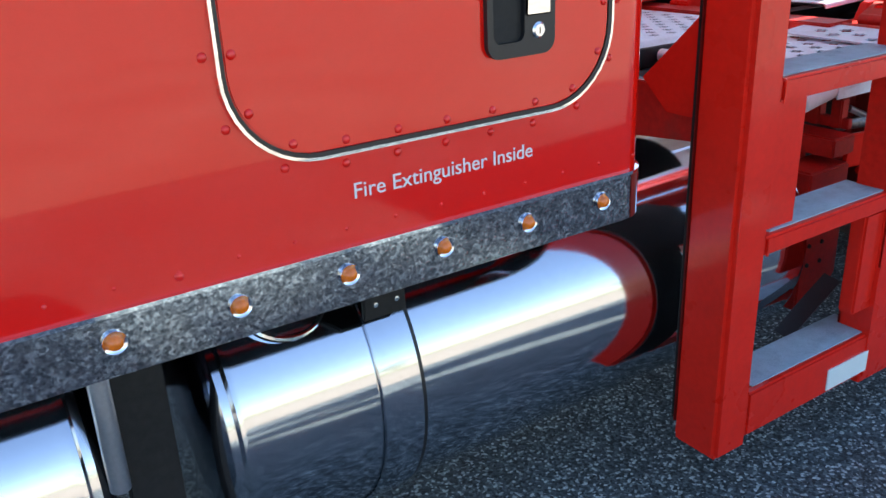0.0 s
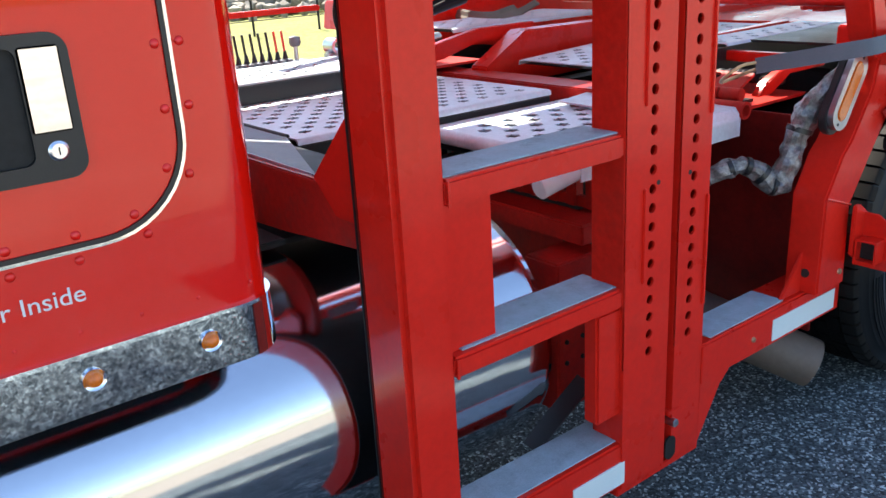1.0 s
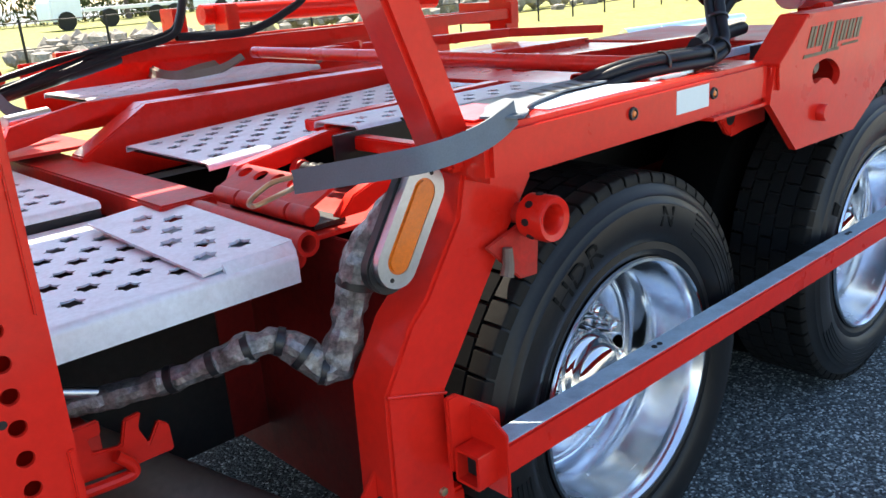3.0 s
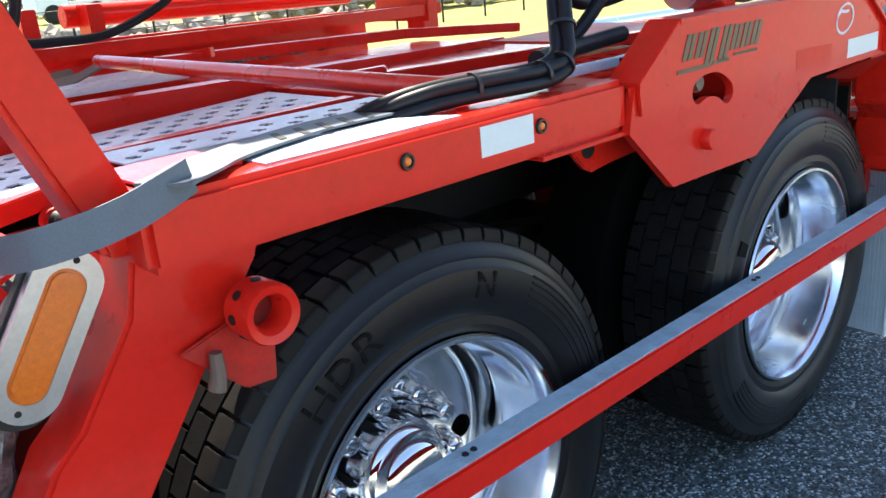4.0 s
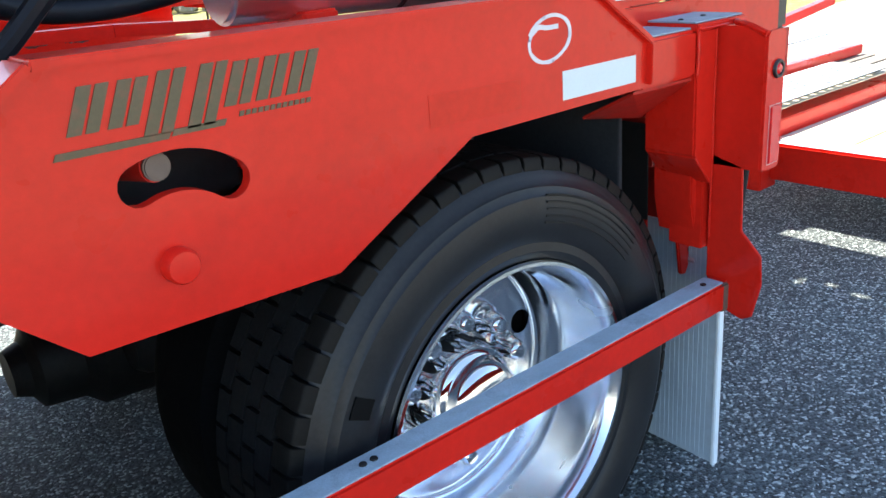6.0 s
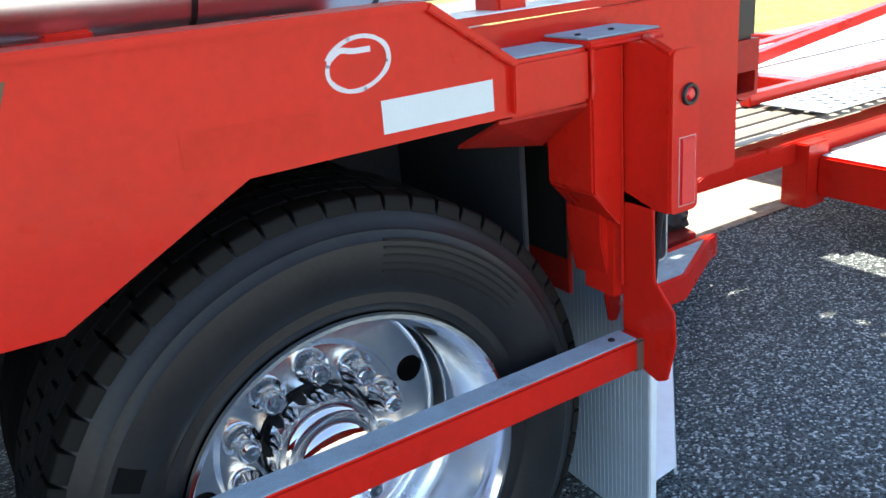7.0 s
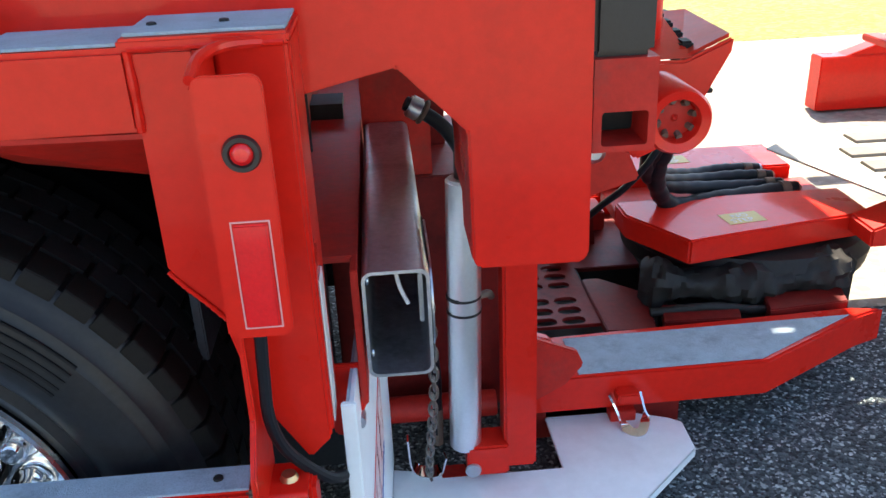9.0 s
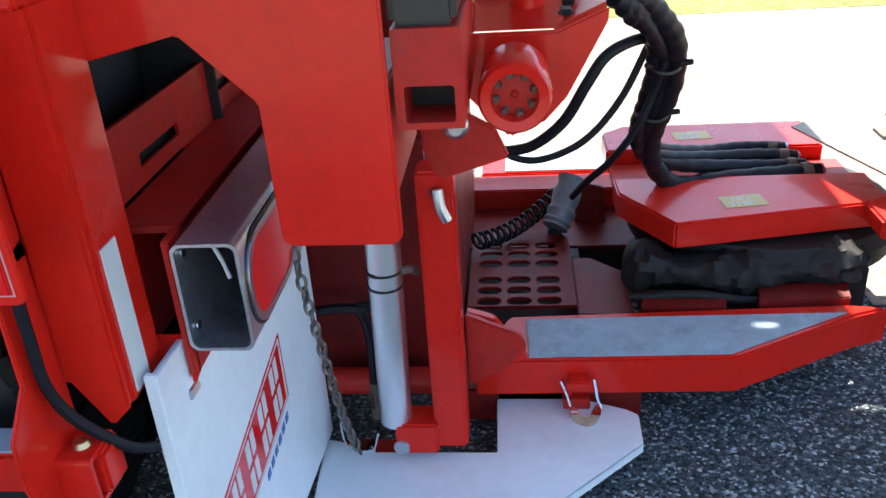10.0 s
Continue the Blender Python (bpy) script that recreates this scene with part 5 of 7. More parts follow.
nut_me = mesh_of(lathe([(0.0, -0.060), (0.0105, -0.060), (0.0125, -0.0575), (0.0165, -0.050), (0.0175, -0.036), (0.0195, -0.018), (0.0245, -0.012), (0.0250, -0.003), (0.021, 0.0)], 18, 'y'), "lug_nut", CHROME, 50)
hub_slot_me = mesh_of(prism([(-0.012, -0.024), (0.012, -0.024), (0.0085, 0.008), (0.0, 0.024), (-0.0085, 0.008)], 0, 0.002, 'y', 0), "hub_slot", DARK, 30)

def tyre_mesh(outer=True):
    b = lathe([(0.297, 0.012), (0.303, 0.0), (0.318, -0.006), (0.334, -0.004), (0.338, -0.008), (0.365, -0.018), (0.395, -0.021), (0.420, -0.017), (0.424, -0.013), (0.436, -0.009), (0.440, -0.004), (0.452, 0.003), (0.466, 0.010), (0.4745, 0.020), (0.476, 0.05),
               (0.478, 0.20), (0.468, 0.235), (0.44, 0.255), (0.38, 0.265), (0.297, 0.25)], 120, closed=True)
    return b
def tread_rows():
    b = bmesh.new(); n = 46
    for row, (y0, y1) in enumerate(((0.064, 0.108), (0.114, 0.150), (0.156, 0.20), (0.206, 0.24))):
        for k in range(n):
            a = 2 * math.pi * (k + 0.5 * (row % 2)) / n
            m = Matrix.Rotation(a, 4, 'Y')
            prism([(-0.0285, TR - 0.03), (0.0285, TR - 0.03), (0.029, TR), (-0.029, TR)], y0, y1, 'y', 0, b, m)
    return b
tyre_me = mesh_of(tyre_mesh(), "tyre", TYRE, 28)
tyre_lit_me = mesh_of(tyre_mesh(), "tyre", TYRE_LIT, 28)
rows_me = mesh_of(tread_rows(), "tread_rows", TREAD, 28)
rows_lit_me = mesh_of(tread_rows(), "tread_rows", TREAD_LIT, 28)
# inner duals take the shade-darkened tread rubber
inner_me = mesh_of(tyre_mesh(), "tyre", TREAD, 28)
rim_me = mesh_of(lathe([(0.2975, 0.004), (0.301, -0.004), (0.2985, -0.010), (0.292, -0.010), (0.287, -0.002), (0.281, 0.012), (0.2775, 0.03), (0.273, 0.075), (0.262, 0.105), (0.258, 0.118), (0.260, 0.135), (0.260, 0.150), (0.264, 0.16), (0.264, 0.205), (0.30, 0.215)], 128, cap=False), "rim", ALU, 40)
DD = 0.054   # how much deeper the disc sits than the barrel's step
disc = prism(circle(0, 0, 0.266, 96), 0.146 + DD, 0.158 + DD, 'y', bev=0, holes=[circle(0.222 * math.cos(a), 0.222 * math.sin(a), 0.027, 24) for a in (0.0, math.pi)])
disc_me = mesh_of(disc, "wheel_disc", ALU, 40)
boss_me = mesh_of(lathe([(0.266, 0.1475 + DD), (0.257, 0.135 + DD), (0.250, 0.139 + DD), (0.249, 0.1462 + DD)], 96, closed=True), "disc_step", ALU, 60)
flange_me = mesh_of(lathe([(0.186, 0.146 + DD), (0.180, 0.130 + DD), (0.115, 0.128 + DD), (0.112, 0.146 + DD)], 72, closed=True), "disc_flange", ALU, 40)
hubcap_me = mesh_of(lathe([(0.0, 0.064), (0.035, 0.065), (0.060, 0.070), (0.074, 0.079), (0.082, 0.092), (0.0845, 0.104), (0.088, 0.107), (0.096, 0.112), (0.101, 0.124), (0.103, 0.140), (0.104, 0.134 + DD)], 64), "hub_cover", CHROME, 40)
well_me = mesh_of(lathe([(0.0, 0.25), (0.275, 0.25), (0.275, 0.162 + DD)], 48, cap=False), "wheel_well", DARK, 40)
def arc_block(r0, r1, a0, a1, y, n=6):
    b = bmesh.new(); rows = []
    for k in range(n + 1):
        a = a0 + (a1 - a0) * k / n
        rows.append([b.verts.new((r * math.cos(a), y, r * math.sin(a))) for r in (r0, r1)])
    for p, q in zip(rows, rows[1:]): b.faces.new((p[0], p[1], q[1], q[0]))
    r = bmesh.ops.extrude_face_region(b, geom=list(b.faces))
    bmesh.ops.translate(b, vec=(0, -0.003, 0), verts=[v for v in r["geom"] if isinstance(v, bmesh.types.BMVert)])
    return b

def truck_wheel(x, y, z, turn, marks, lit=False):
    w = thing("truck_wheel", "black truck tyre on polished aluminium wheel with chrome nuts", "wheel", (x, y, z), "tandem axle wheels")
    w.rotation_euler = (0, radians(turn), 0)
    def add(name, me, parent=w, m=None):
        o = new(name, me); o.parent = parent
        if m is not None: o.matrix_basis = m
        return o
    ty = add("tyre", tyre_lit_me if lit else tyre_me)
    tagged(add("tread_rest", rows_lit_me if lit else rows_me, ty), kind="stuff")
    for k in range(60):
        add("tread_block", shoulder_me, ty, Matrix.Rotation(2 * math.pi * k / 60, 4, 'Y'))
    # raised sidewall marks: letters, a plain block and concentric ribs
    for sign, a in marks:
        if sign:
            lettering("sidewall_letter", sign, 0.066, Matrix.Rotation(math.pi / 2 - a, 4, 'Y') @ Matrix.Translation((-0.022, -0.0196, 0.370)) @ pose(0, 0, 0, 90, 0, 0), TYRE_DK, ty, 0.0012, width=0.045)
        else:
            part("sidewall_mark", arc_block(0.374, 0.412, a - 0.045, a + 0.045, -0.0188), TYRE_DK, ty)
    for r, y_ in ((0.372, -0.0183), (0.384, -0.0192), (0.397, -0.0196), (0.409, -0.0187), (0.421, -0.0158)):
        part("sidewall_rib", arc_block(r, r + 0.0035, 0.40 + 0.3 * (r - 0.37), 1.12, y_ + 0.0006, 16), TYRE, ty)
        part("sidewall_rib", arc_block(r, r + 0.0035, 3.4, 4.6, y_ + 0.0006, 20), TYRE, ty)
    rm = add("rim", rim_me)
    add("wheel_disc", disc_me, rm); add("disc_step", boss_me, rm); add("disc_flange", flange_me, rm); add("wheel_well", well_me, rm)
    hb_ = add("hub_cover", hubcap_me)
    for k in range(12):
        a = 2 * math.pi * k / 12
        m = Matrix.Rotation(a, 4, 'Y') @ Matrix.Translation((0.0, 0.160, 0.1036)) @ pose(0, 0, 0, 90, 0, 0)
        add("hub_slot", hub_slot_me, hb_, m)
    for k in range(10):
        a = 2 * math.pi * k / 10
        add("lug_nut", nut_me, w, Matrix.Translation((0.146 * math.cos(a), 0.128 + DD, 0.146 * math.sin(a))) @ Matrix.Diagonal((1.3, 0.92, 1.3, 1)))
    part("sticker", arc_block(0.2755, 0.279, -1.20, -1.12, 0.050), TEXTW, rm)
    return w
WX0, WX1, WYY, WZ = 3.469, 4.812, 0.052, 0.5365
truck_wheel(WX0, WYY, WZ, 8.0, (("H", 2.42), ("D", 2.27), ("R", 2.12), ("N", 1.44))); truck_wheel(WX1, WYY, WZ, -15.0, (("", 2.405),), lit=True)
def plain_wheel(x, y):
    w = thing("dual_wheel", "inner dual tyre, its colour darkened for deep shade", "wheel", (x, y, WZ), "inner dual wheels")
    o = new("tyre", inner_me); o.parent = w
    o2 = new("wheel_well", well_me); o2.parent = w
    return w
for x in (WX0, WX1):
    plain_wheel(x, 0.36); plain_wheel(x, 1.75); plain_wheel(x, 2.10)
    ax = thing("axle", "dark greasy drive axle with brake drum", "axle")
    part("axle_tube", cyl((x, 0.5, WZ), (x, 2.2, WZ), 0.075), DARK, ax)
    part("differential", lathe([(0.0, -0.2), (0.12, -0.17), (0.2, -0.08), (0.21, 0.05), (0.15, 0.16), (0.0, 0.2)], 28, 'y', m=Matrix.Translation((x, 1.27, WZ))), DARK, ax)
    part("pinion_housing", lathe([(0.0, x - 0.60), (0.06, x - 0.60), (0.075, x - 0.56), (0.11, x - 0.54), (0.12, x - 0.44), (0.155, x - 0.40), (0.165, x - 0.22), (0.14, x - 0.02), (0.0, x)], 28, "x", m=Matrix.Translation((0, 1.27, 0.425))), DARK, ax)
    part("brake_chamber", lathe([(0.0, -0.07), (0.06, -0.07), (0.078, -0.045), (0.085, -0.01), (0.085, 0.01), (0.078, 0.05), (0.05, 0.08), (0.0, 0.08)], 20, "x", m=Matrix.Translation((x - 0.30, 1.02, 0.50))), DARK, ax)
    part("spring", prism([(x - 0.5, 0.66), (x, 0.58), (x + 0.5, 0.66), (x + 0.5, 0.69), (x, 0.62), (x - 0.5, 0.69)], 0.72, 0.80, 'y', 0.0), DARK, ax)
    part("air_spring", cyl((x + 0.28, 0.76, 0.62), (x + 0.28, 0.76, 0.88), 0.11, bev=0.03), BLACK, ax)
    part("brake_line", hose([(x + 0.1, 0.70, 0.60), (x + 0.25, 0.66, 0.50), (x + 0.45, 0.72, 0.46), (x + 0.60, 0.85, 0.55)], 0.012), HOSE, ax)
# black under-deck panels added to keep light off the tyres
tunnel = thing("under_deck_shade", "black under-deck panel added to keep light off the tyres", "panel")
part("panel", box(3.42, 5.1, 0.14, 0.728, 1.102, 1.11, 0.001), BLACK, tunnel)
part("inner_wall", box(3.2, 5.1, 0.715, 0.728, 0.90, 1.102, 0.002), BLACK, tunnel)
# ---- rear corner bracket ----
rear = thing("rear_bracket", "red welded rear corner bracket with lamps and grip top", "truck frame")
part("bracket_beam", box(5.118, 5.283, 0.001, 0.14, 1.098, 1.186, 0.006), RED, rear)
part("side_column", prism([(5.282, 1.184), (5.350, 1.184), (5.350, 0.866), (5.338, 0.874), (5.282, 0.937)], 0.0, 0.12, 'y', 0.004), RED, rear)
part("side_column_low", prism([(5.330, 0.90), (5.350, 0.87), (5.350, 0.745), (5.340, 0.785), (5.330, 0.83)], 0.035, 0.13, 'y', 0.003), RED, rear)
part("beam_underside", slab((5.100, 0.010, 1.0975), (5.281, 0.010, 1.0955), (5.281, 0.13, 1.010), (5.100, 0.13, 1.040), 0.006), RED_WORN, rear, "sloping red plate under the beam")
part("weld_bead", hose([(5.283, -0.001, 0.938), (5.300, -0.002, 0.917), (5.318, -0.001, 0.897), (5.338, -0.002, 0.874)], lambda t: 0.0028 + 0.0006 * math.sin(90 * t), 8, 8), RED, rear)
part("column_groove", box(5.346, 5.372, 0.019, 0.10, 0.72, 1.18, 0.002), RED, rear)
part("corner_post", prism([(5.368, 1.184), (5.442, 1.184), (5.442, 0.690), (5.412, 0.660), (5.368, 0.735)], 0.006, 0.018, 'y', 0.004), RED, rear)
part("corner_flange", box(5.432, 5.444, 0.018, 0.115, 0.690, 1.184, 0.003), RED, rear)
part("reflector", box(5.4445, 5.4465, 0.028, 0.068, 0.700, 0.90, 0), REFL, rear, "scuffed white reflective tape")
part("top_cap", box(5.275, 5.446, -0.006, 0.145, 1.184, 1.196, 0.003), RED, rear)
part("grip_strip", box(5.28, 5.443, 0.004, 0.14, 1.1965, 1.2, 0.001), GRIP, rear, "grey anti-slip grip strip")
part("grip_strip", box(5.125, 5.285, 0.010, 0.13, 1.1865, 1.19, 0.001), GRIP, rear, "grey anti-slip grip strip")
for bx in (5.30, 5.375):
    part("bolt", lathe([(0.0, 0.004), (0.005, 0.003), (0.006, 0.0)], 8, 'z', m=Matrix.Translation((bx, 0.05, 1.1995))), DARK, rear)
lamp_plate = part("lamp_plate", prism(rrect(5.361, 5.427, 0.903, 1.176, 0.012, 4), -0.101, -0.095, 'y', 0.0015), RED, rear)
part("lamp_plate_side", prism([(-0.098, 0.905), (0.012, 0.905), (0.012, 1.184), (-0.060, 1.184), (-0.098, 1.165)], 5.359, 5.366, 'x', 0.002), RED, rear)
part("plate_lip", hose([(5.362, -0.098, 1.172), (5.366, -0.06, 1.185), (5.385, -0.02, 1.188), (5.42, 0.0, 1.186)], 0.006, 8, 5), RED, rear)
ring_lamp(5.400, 1.102, -0.102, REDLENS, rear, 0.017)
part("rear_reflector", box(5.381, 5.415, -0.1055, -0.1005, 0.917, 1.031, 0.002), REDLENS, rear, "red rectangular reflector")
part("reflector_frame", prism([(5.3785, 0.9145), (5.4175, 0.9145), (5.4175, 1.0335), (5.3785, 1.0335)], -0.1022, -0.1005, 'y', 0, holes=([(5.380, 0.916), (5.416, 0.916), (5.416, 1.032), (5.380, 1.032)],)), PINK, rear)
part("arm", prism([(0.012, 0.93), (-0.062, 0.91), (-0.066, 0.775), (-0.112, 0.728), (-0.116, 0.666), (-0.098, 0.590), (-0.075, 0.578), (-0.045, 0.587), (0.0, 0.62), (0.012, 0.66)], 5.359, 5.366, 'x', 0.002), RED, rear)
part("bar_end", prism(rrect(-0.062, 0.004, 0.590, 0.662, 0.006, 3), 5.366, 5.412, 'x', bev=0, holes=(rrect(-0.055, -0.003, 0.597, 0.655, 0.004, 3),)), RED, rear)
part("bar_end_inside", box(5.368, 5.372, -0.053, -0.005, 0.599, 0.653, 0), DARK, rear)
part("worn_joint", box(5.335, 5.358, -0.047, 0.007, 0.593, 0.6575, 0.004), EXH, rear)
part("bar_end_bolt", lathe([(0.0, 0.008), (0.009, 0.007), (0.012, 0.0)], 12, 'z', m=Matrix.Translation((5.388, -0.030, 0.662))), BRASS, rear)
part("cable", hose([(5.385, -0.055, 0.905), (5.380, -0.05, 0.83), (5.378, -0.045, 0.76), (5.392, -0.03, 0.70), (5.43, 0.0, 0.635), (5.45, 0.03, 0.61)], 0.0075), HOSE, rear, "black rubber cable")
part("under_arm", prism([(5.11, 1.098), (5.28, 1.098), (5.28, 1.06), (5.20, 1.065), (5.0, 1.10)], 0.15, 0.16, 'y', 0.002), RED, rear)
part("inner_gusset", prism([(5.02, 1.098), (5.29, 1.098), (5.29, 1.070), (5.24, 1.066)], 0.06, 0.15, 'y', 0.003), RED, rear)

# ---- mud flap ----
mf = thing("mud_flap", "ribbed pale mud flap with red printed panel on its back", "mud flap")
d = Vector((5.497 - 5.465, 0.68 - 0.035, 0)).normalized(); ang = math.atan2(d.y, d.x)
fm = Matrix.Translation((5.465, 0.035, 0.0)) @ Matrix.Rotation(ang, 4, 'Z')
part("flap_front", box(0.0, 0.645, 0.002, 0.006, 0.115, 0.715, 0.001, m=fm), GREYFLAP, mf)
part("flap_back", box(0.0, 0.645, -0.0045, 0.0018, 0.115, 0.715, 0.001, m=fm), WHITE, mf)
rib = mesh_of(box(-0.0022, 0.0022, 0.006, 0.0068, 0.12, 0.70, 0, m=None), "rib", GREYFLAP, 30)
for k in range(45):
    o = new("rib", rib); o.parent = mf; o.matrix_basis = fm @ Matrix.Translation((0.03 + 0.0135 * k, 0, 0))
part("edge_frame", box(-0.004, 0.006, -0.008, 0.011, 0.112, 0.72, 0.002, m=fm), WHITE, mf)
fb = fm @ Matrix.Translation((0, -0.0048, 0))
pr = new("printed_panel"); pr.parent = mf; pr["label"] = "slanted red print with white bars"
def zt(u): return 0.51 - 0.29 * (0.403 - u)
def zb(u): return 0.373 - 0.25 * (0.402 - u)
def band(name, u0, u1, f0, f1, y, material):
    """A piece of the slanted print between two fractions of its height."""
    pts = [(u0, zb(u0) + f0 * (zt(u0) - zb(u0))), (u1, zb(u1) + f0 * (zt(u1) - zb(u1))), (u1, zb(u1) + f1 * (zt(u1) - zb(u1))), (u0, zb(u0) + f1 * (zt(u0) - zb(u0)))]
    part(name, prism(pts, y - 0.0006, y + 0.0004, 'y', 0, m=fb), material, pr)
band("print_field", 0.02, 0.420, 0.0, 1.0, -0.0004, REDLENS)
for f0, f1 in ((0.03, 0.055), (0.945, 0.97)): band("white_line", 0.03, 0.413, f0, f1, -0.0014, TEXTW)
band("white_line", 0.408, 0.413, 0.03, 0.97, -0.0014, TEXTW)
for f0, f1 in ((0.55, 0.88), (0.12, 0.45)):
    for k in range(5):
        u = 0.395 - 0.073 * k
        band("white_bar", u - 0.052, u - 0.034, f0, f1, -0.0014, TEXTW)
        band("white_bar", u - 0.026, u - 0.010, f0, f1, -0.0014, TEXTW)
for k in range(6): band("blue_bar", 0.385 - 0.024 * k, 0.400 - 0.024 * k, -0.24, -0.12, -0.0008, BLUEINK)
hole_pos = fm @ Vector((0.10, 0.009, 0.66))
part("flap_hole", cyl(hole_pos, hole_pos + Vector((-0.002, 0, 0)), 0.012, 16, 0), DARK, mf)

# ---- aluminium tube and channel ----
tube = thing("aluminium_tube", "hollow square aluminium tube with tail lamp", "tube")
part("tube_wall", prism(rrect(5.490, 5.579, 0.708, 0.867, 0.014, 5), 0.107, 0.79, 'y', bev=0, holes=(rrect(5.4945, 5.5745, 0.7125, 0.8625, 0.011, 5),)), ALU_TUBE, tube)
part("inner_strip", box(5.564, 5.570, 0.13, 0.16, 0.775, 0.850, 0.002), ALU_DULL, tube)
part("wires", hose([(5.535, 0.14, 0.85), (5.54, 0.15, 0.82), (5.55, 0.14, 0.80)], 0.003), TEXTW, tube)
for zz in (0.735, 0.845):
    part("screw", lathe([(0.0, -0.004), (0.006, -0.003), (0.007, 0.0)], 10, 'x', m=Matrix.Translation((5.499, 0.13, zz))), ALU, tube)
tl = new("tail_lamp"); tl.parent = tube; tl["label"] = "oval red tail lamp in silver rim"
part("rim", prism(rrect(0.120, 0.345, 0.722, 0.856, 0.058, 8), 5.579, 5.5835, 'x', bev=0, holes=(rrect(0.131, 0.334, 0.733, 0.845, 0.048, 8),)), ALU_DULL, tl)
part("lens", prism(rrect(0.131, 0.334, 0.733, 0.845, 0.048, 8), 5.578, 5.5825, 'x', 0.0015), REDLENS, tl)
part("gasket", prism(rrect(0.115, 0.350, 0.717, 0.861, 0.062, 8), 5.5785, 5.5805, 'x', bev=0), BLACK, tl)
cn = thing("red_channel", "red steel channel with slotted flange beside the tube", "truck frame")
part("channel_top", box(5.386, 5.486, 0.16, 1.4, 0.858, 0.868, 0.002), RED_WORN, cn)
part("channel_side", box(5.476, 5.486, 0.115, 1.4, 0.66, 0.868, 0.002), RED_WORN, cn)
part("channel_back", box(5.385, 5.395, 0.19, 1.4, 0.66, 0.868, 0.002), RED_WORN, cn)
part("tube_stop", box(5.488, 5.625, 0.795, 0.803, 0.66, 1.02, 0.002), RED_WORN, cn)
part("hanging_tab", prism([(5.415, 0.72), (5.486, 0.72), (5.486, 0.66), (5.455, 0.60), (5.435, 0.605)], 0.125, 0.135, 'y', 0.003), RED, cn)
part("tab_bolt", cyl((5.470, 0.105, 0.635), (5.470, 0.135, 0.635), 0.010, 8), ALU_DULL, cn)
slots = [[(y0, z0), (y0 + 0.155, z0 - 0.003), (y0 + 0.155, z0 + 0.017), (y0, z0 + 0.020)] for y0, z0 in ((0.305, 0.898), (0.300, 0.842), (0.62, 0.905), (0.60, 0.838))]
part("slotted_web", prism([(0.170, 0.872), (0.170, 0.980), (1.40, 0.960), (1.40, 0.745), (0.90, 0.775), (0.45, 0.872)], 5.378, 5.384, 'x', 0, holes=slots), RED_WORN, cn)
# dark sheet placed behind the slots as the shade inside them
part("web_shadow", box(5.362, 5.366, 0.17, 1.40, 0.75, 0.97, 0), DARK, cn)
for k in range(3):
    part("plank", prism([(0.64, 0.985), (1.40, 0.985), (1.40, 1.000), (0.64, 1.000)], 5.02 + 0.118 * k, 5.128 + 0.118 * k, 'x', 0.002), ALU_DULL, cn, "dull grey deck plank")

# ---- trailer neck ----
neck = thing("trailer_neck", "large flat red steel neck plate of the trailer", "trailer")
part("neck_plate", prism([(4.98, 1.10), (5.44, 1.10), (5.552, 1.126), (5.634, 1.043), (5.637, 0.868), (5.645, 0.858), (5.780, 0.857), (5.789, 0.868), (5.786, 1.215), (5.772, 1.232), (4.98, 1.228)], 0.148, 0.162, 'y', 0.003, m=Matrix.Translation((0, -0.035, 0))), RED, neck)
part("neck_cheek", prism([(4.98, 1.10), (5.44, 1.10), (5.552, 1.126), (5.634, 1.043), (5.637, 0.868), (5.655, 0.868), (5.652, 1.05), (5.560, 1.146), (5.43, 1.118), (4.98, 1.118)], 0.1285, 0.24, 'y', 0.0), RED, neck)
part("neck_top", box(4.9, 5.77, 0.118, 0.42, 1.232, 1.246, 0.003), RED, neck)
# white strip stands in for sky glare on the glossy red top
part("sky_glare_strip", box(4.92, 5.765, 0.117, 0.20, 1.2465, 1.2485, 0), WHITE, neck, "white strip painted in for sky glare on the top edge")
part("under_sheet", box(4.99, 5.64, 0.245, 1.35, 1.135, 1.145, 0.002), RED_WORN, neck)
# dark red plate drawn for the neck's inner side lying in shade
part("shaded_inner_side", prism([(5.612, 0.997), (5.70, 0.988), (5.757, 0.918), (5.735, 0.828), (5.700, 0.850), (5.668, 0.930)], 0.50, 0.515, 'y', 0.003), RED_GREASY_SHADE, neck)
part("neck_inner", box(5.64, 5.78, 0.14, 0.40, 0.90, 1.05, 0.004), RED_WORN, neck)
part("block", prism([(5.792, 1.0), (5.872, 1.0), (5.872, 1.118), (5.792, 1.118)], 0.13, 0.42, 'y', bev=0, holes=(rrect(5.803, 5.862, 1.008, 1.052, 0.004, 2),)), RED_WORN, neck)
part("block_dark", box(5.80, 5.866, 0.20, 0.21, 1.005, 1.055, 0), DARK, neck)
part("rubber_pad", box(5.790, 5.868, 0.135, 0.44, 1.118, 1.40, 0.008), BLACK, neck, "black rubber pad")
part("pivot_plate", prism([(5.79, 0.995), (5.90, 0.93), (5.92, 0.885), (5.815, 0.852), (5.795, 0.90)], 0.33, 0.345, 'y', 0.004), RED_WORN, neck)
part("pivot_bolt", lathe([(0.0, -0.012), (0.010, -0.012), (0.018, -0.006), (0.02, 0.0)], 20, m=Matrix.Translation((5.845, 0.33, 0.935))), ALU_DULL, neck)
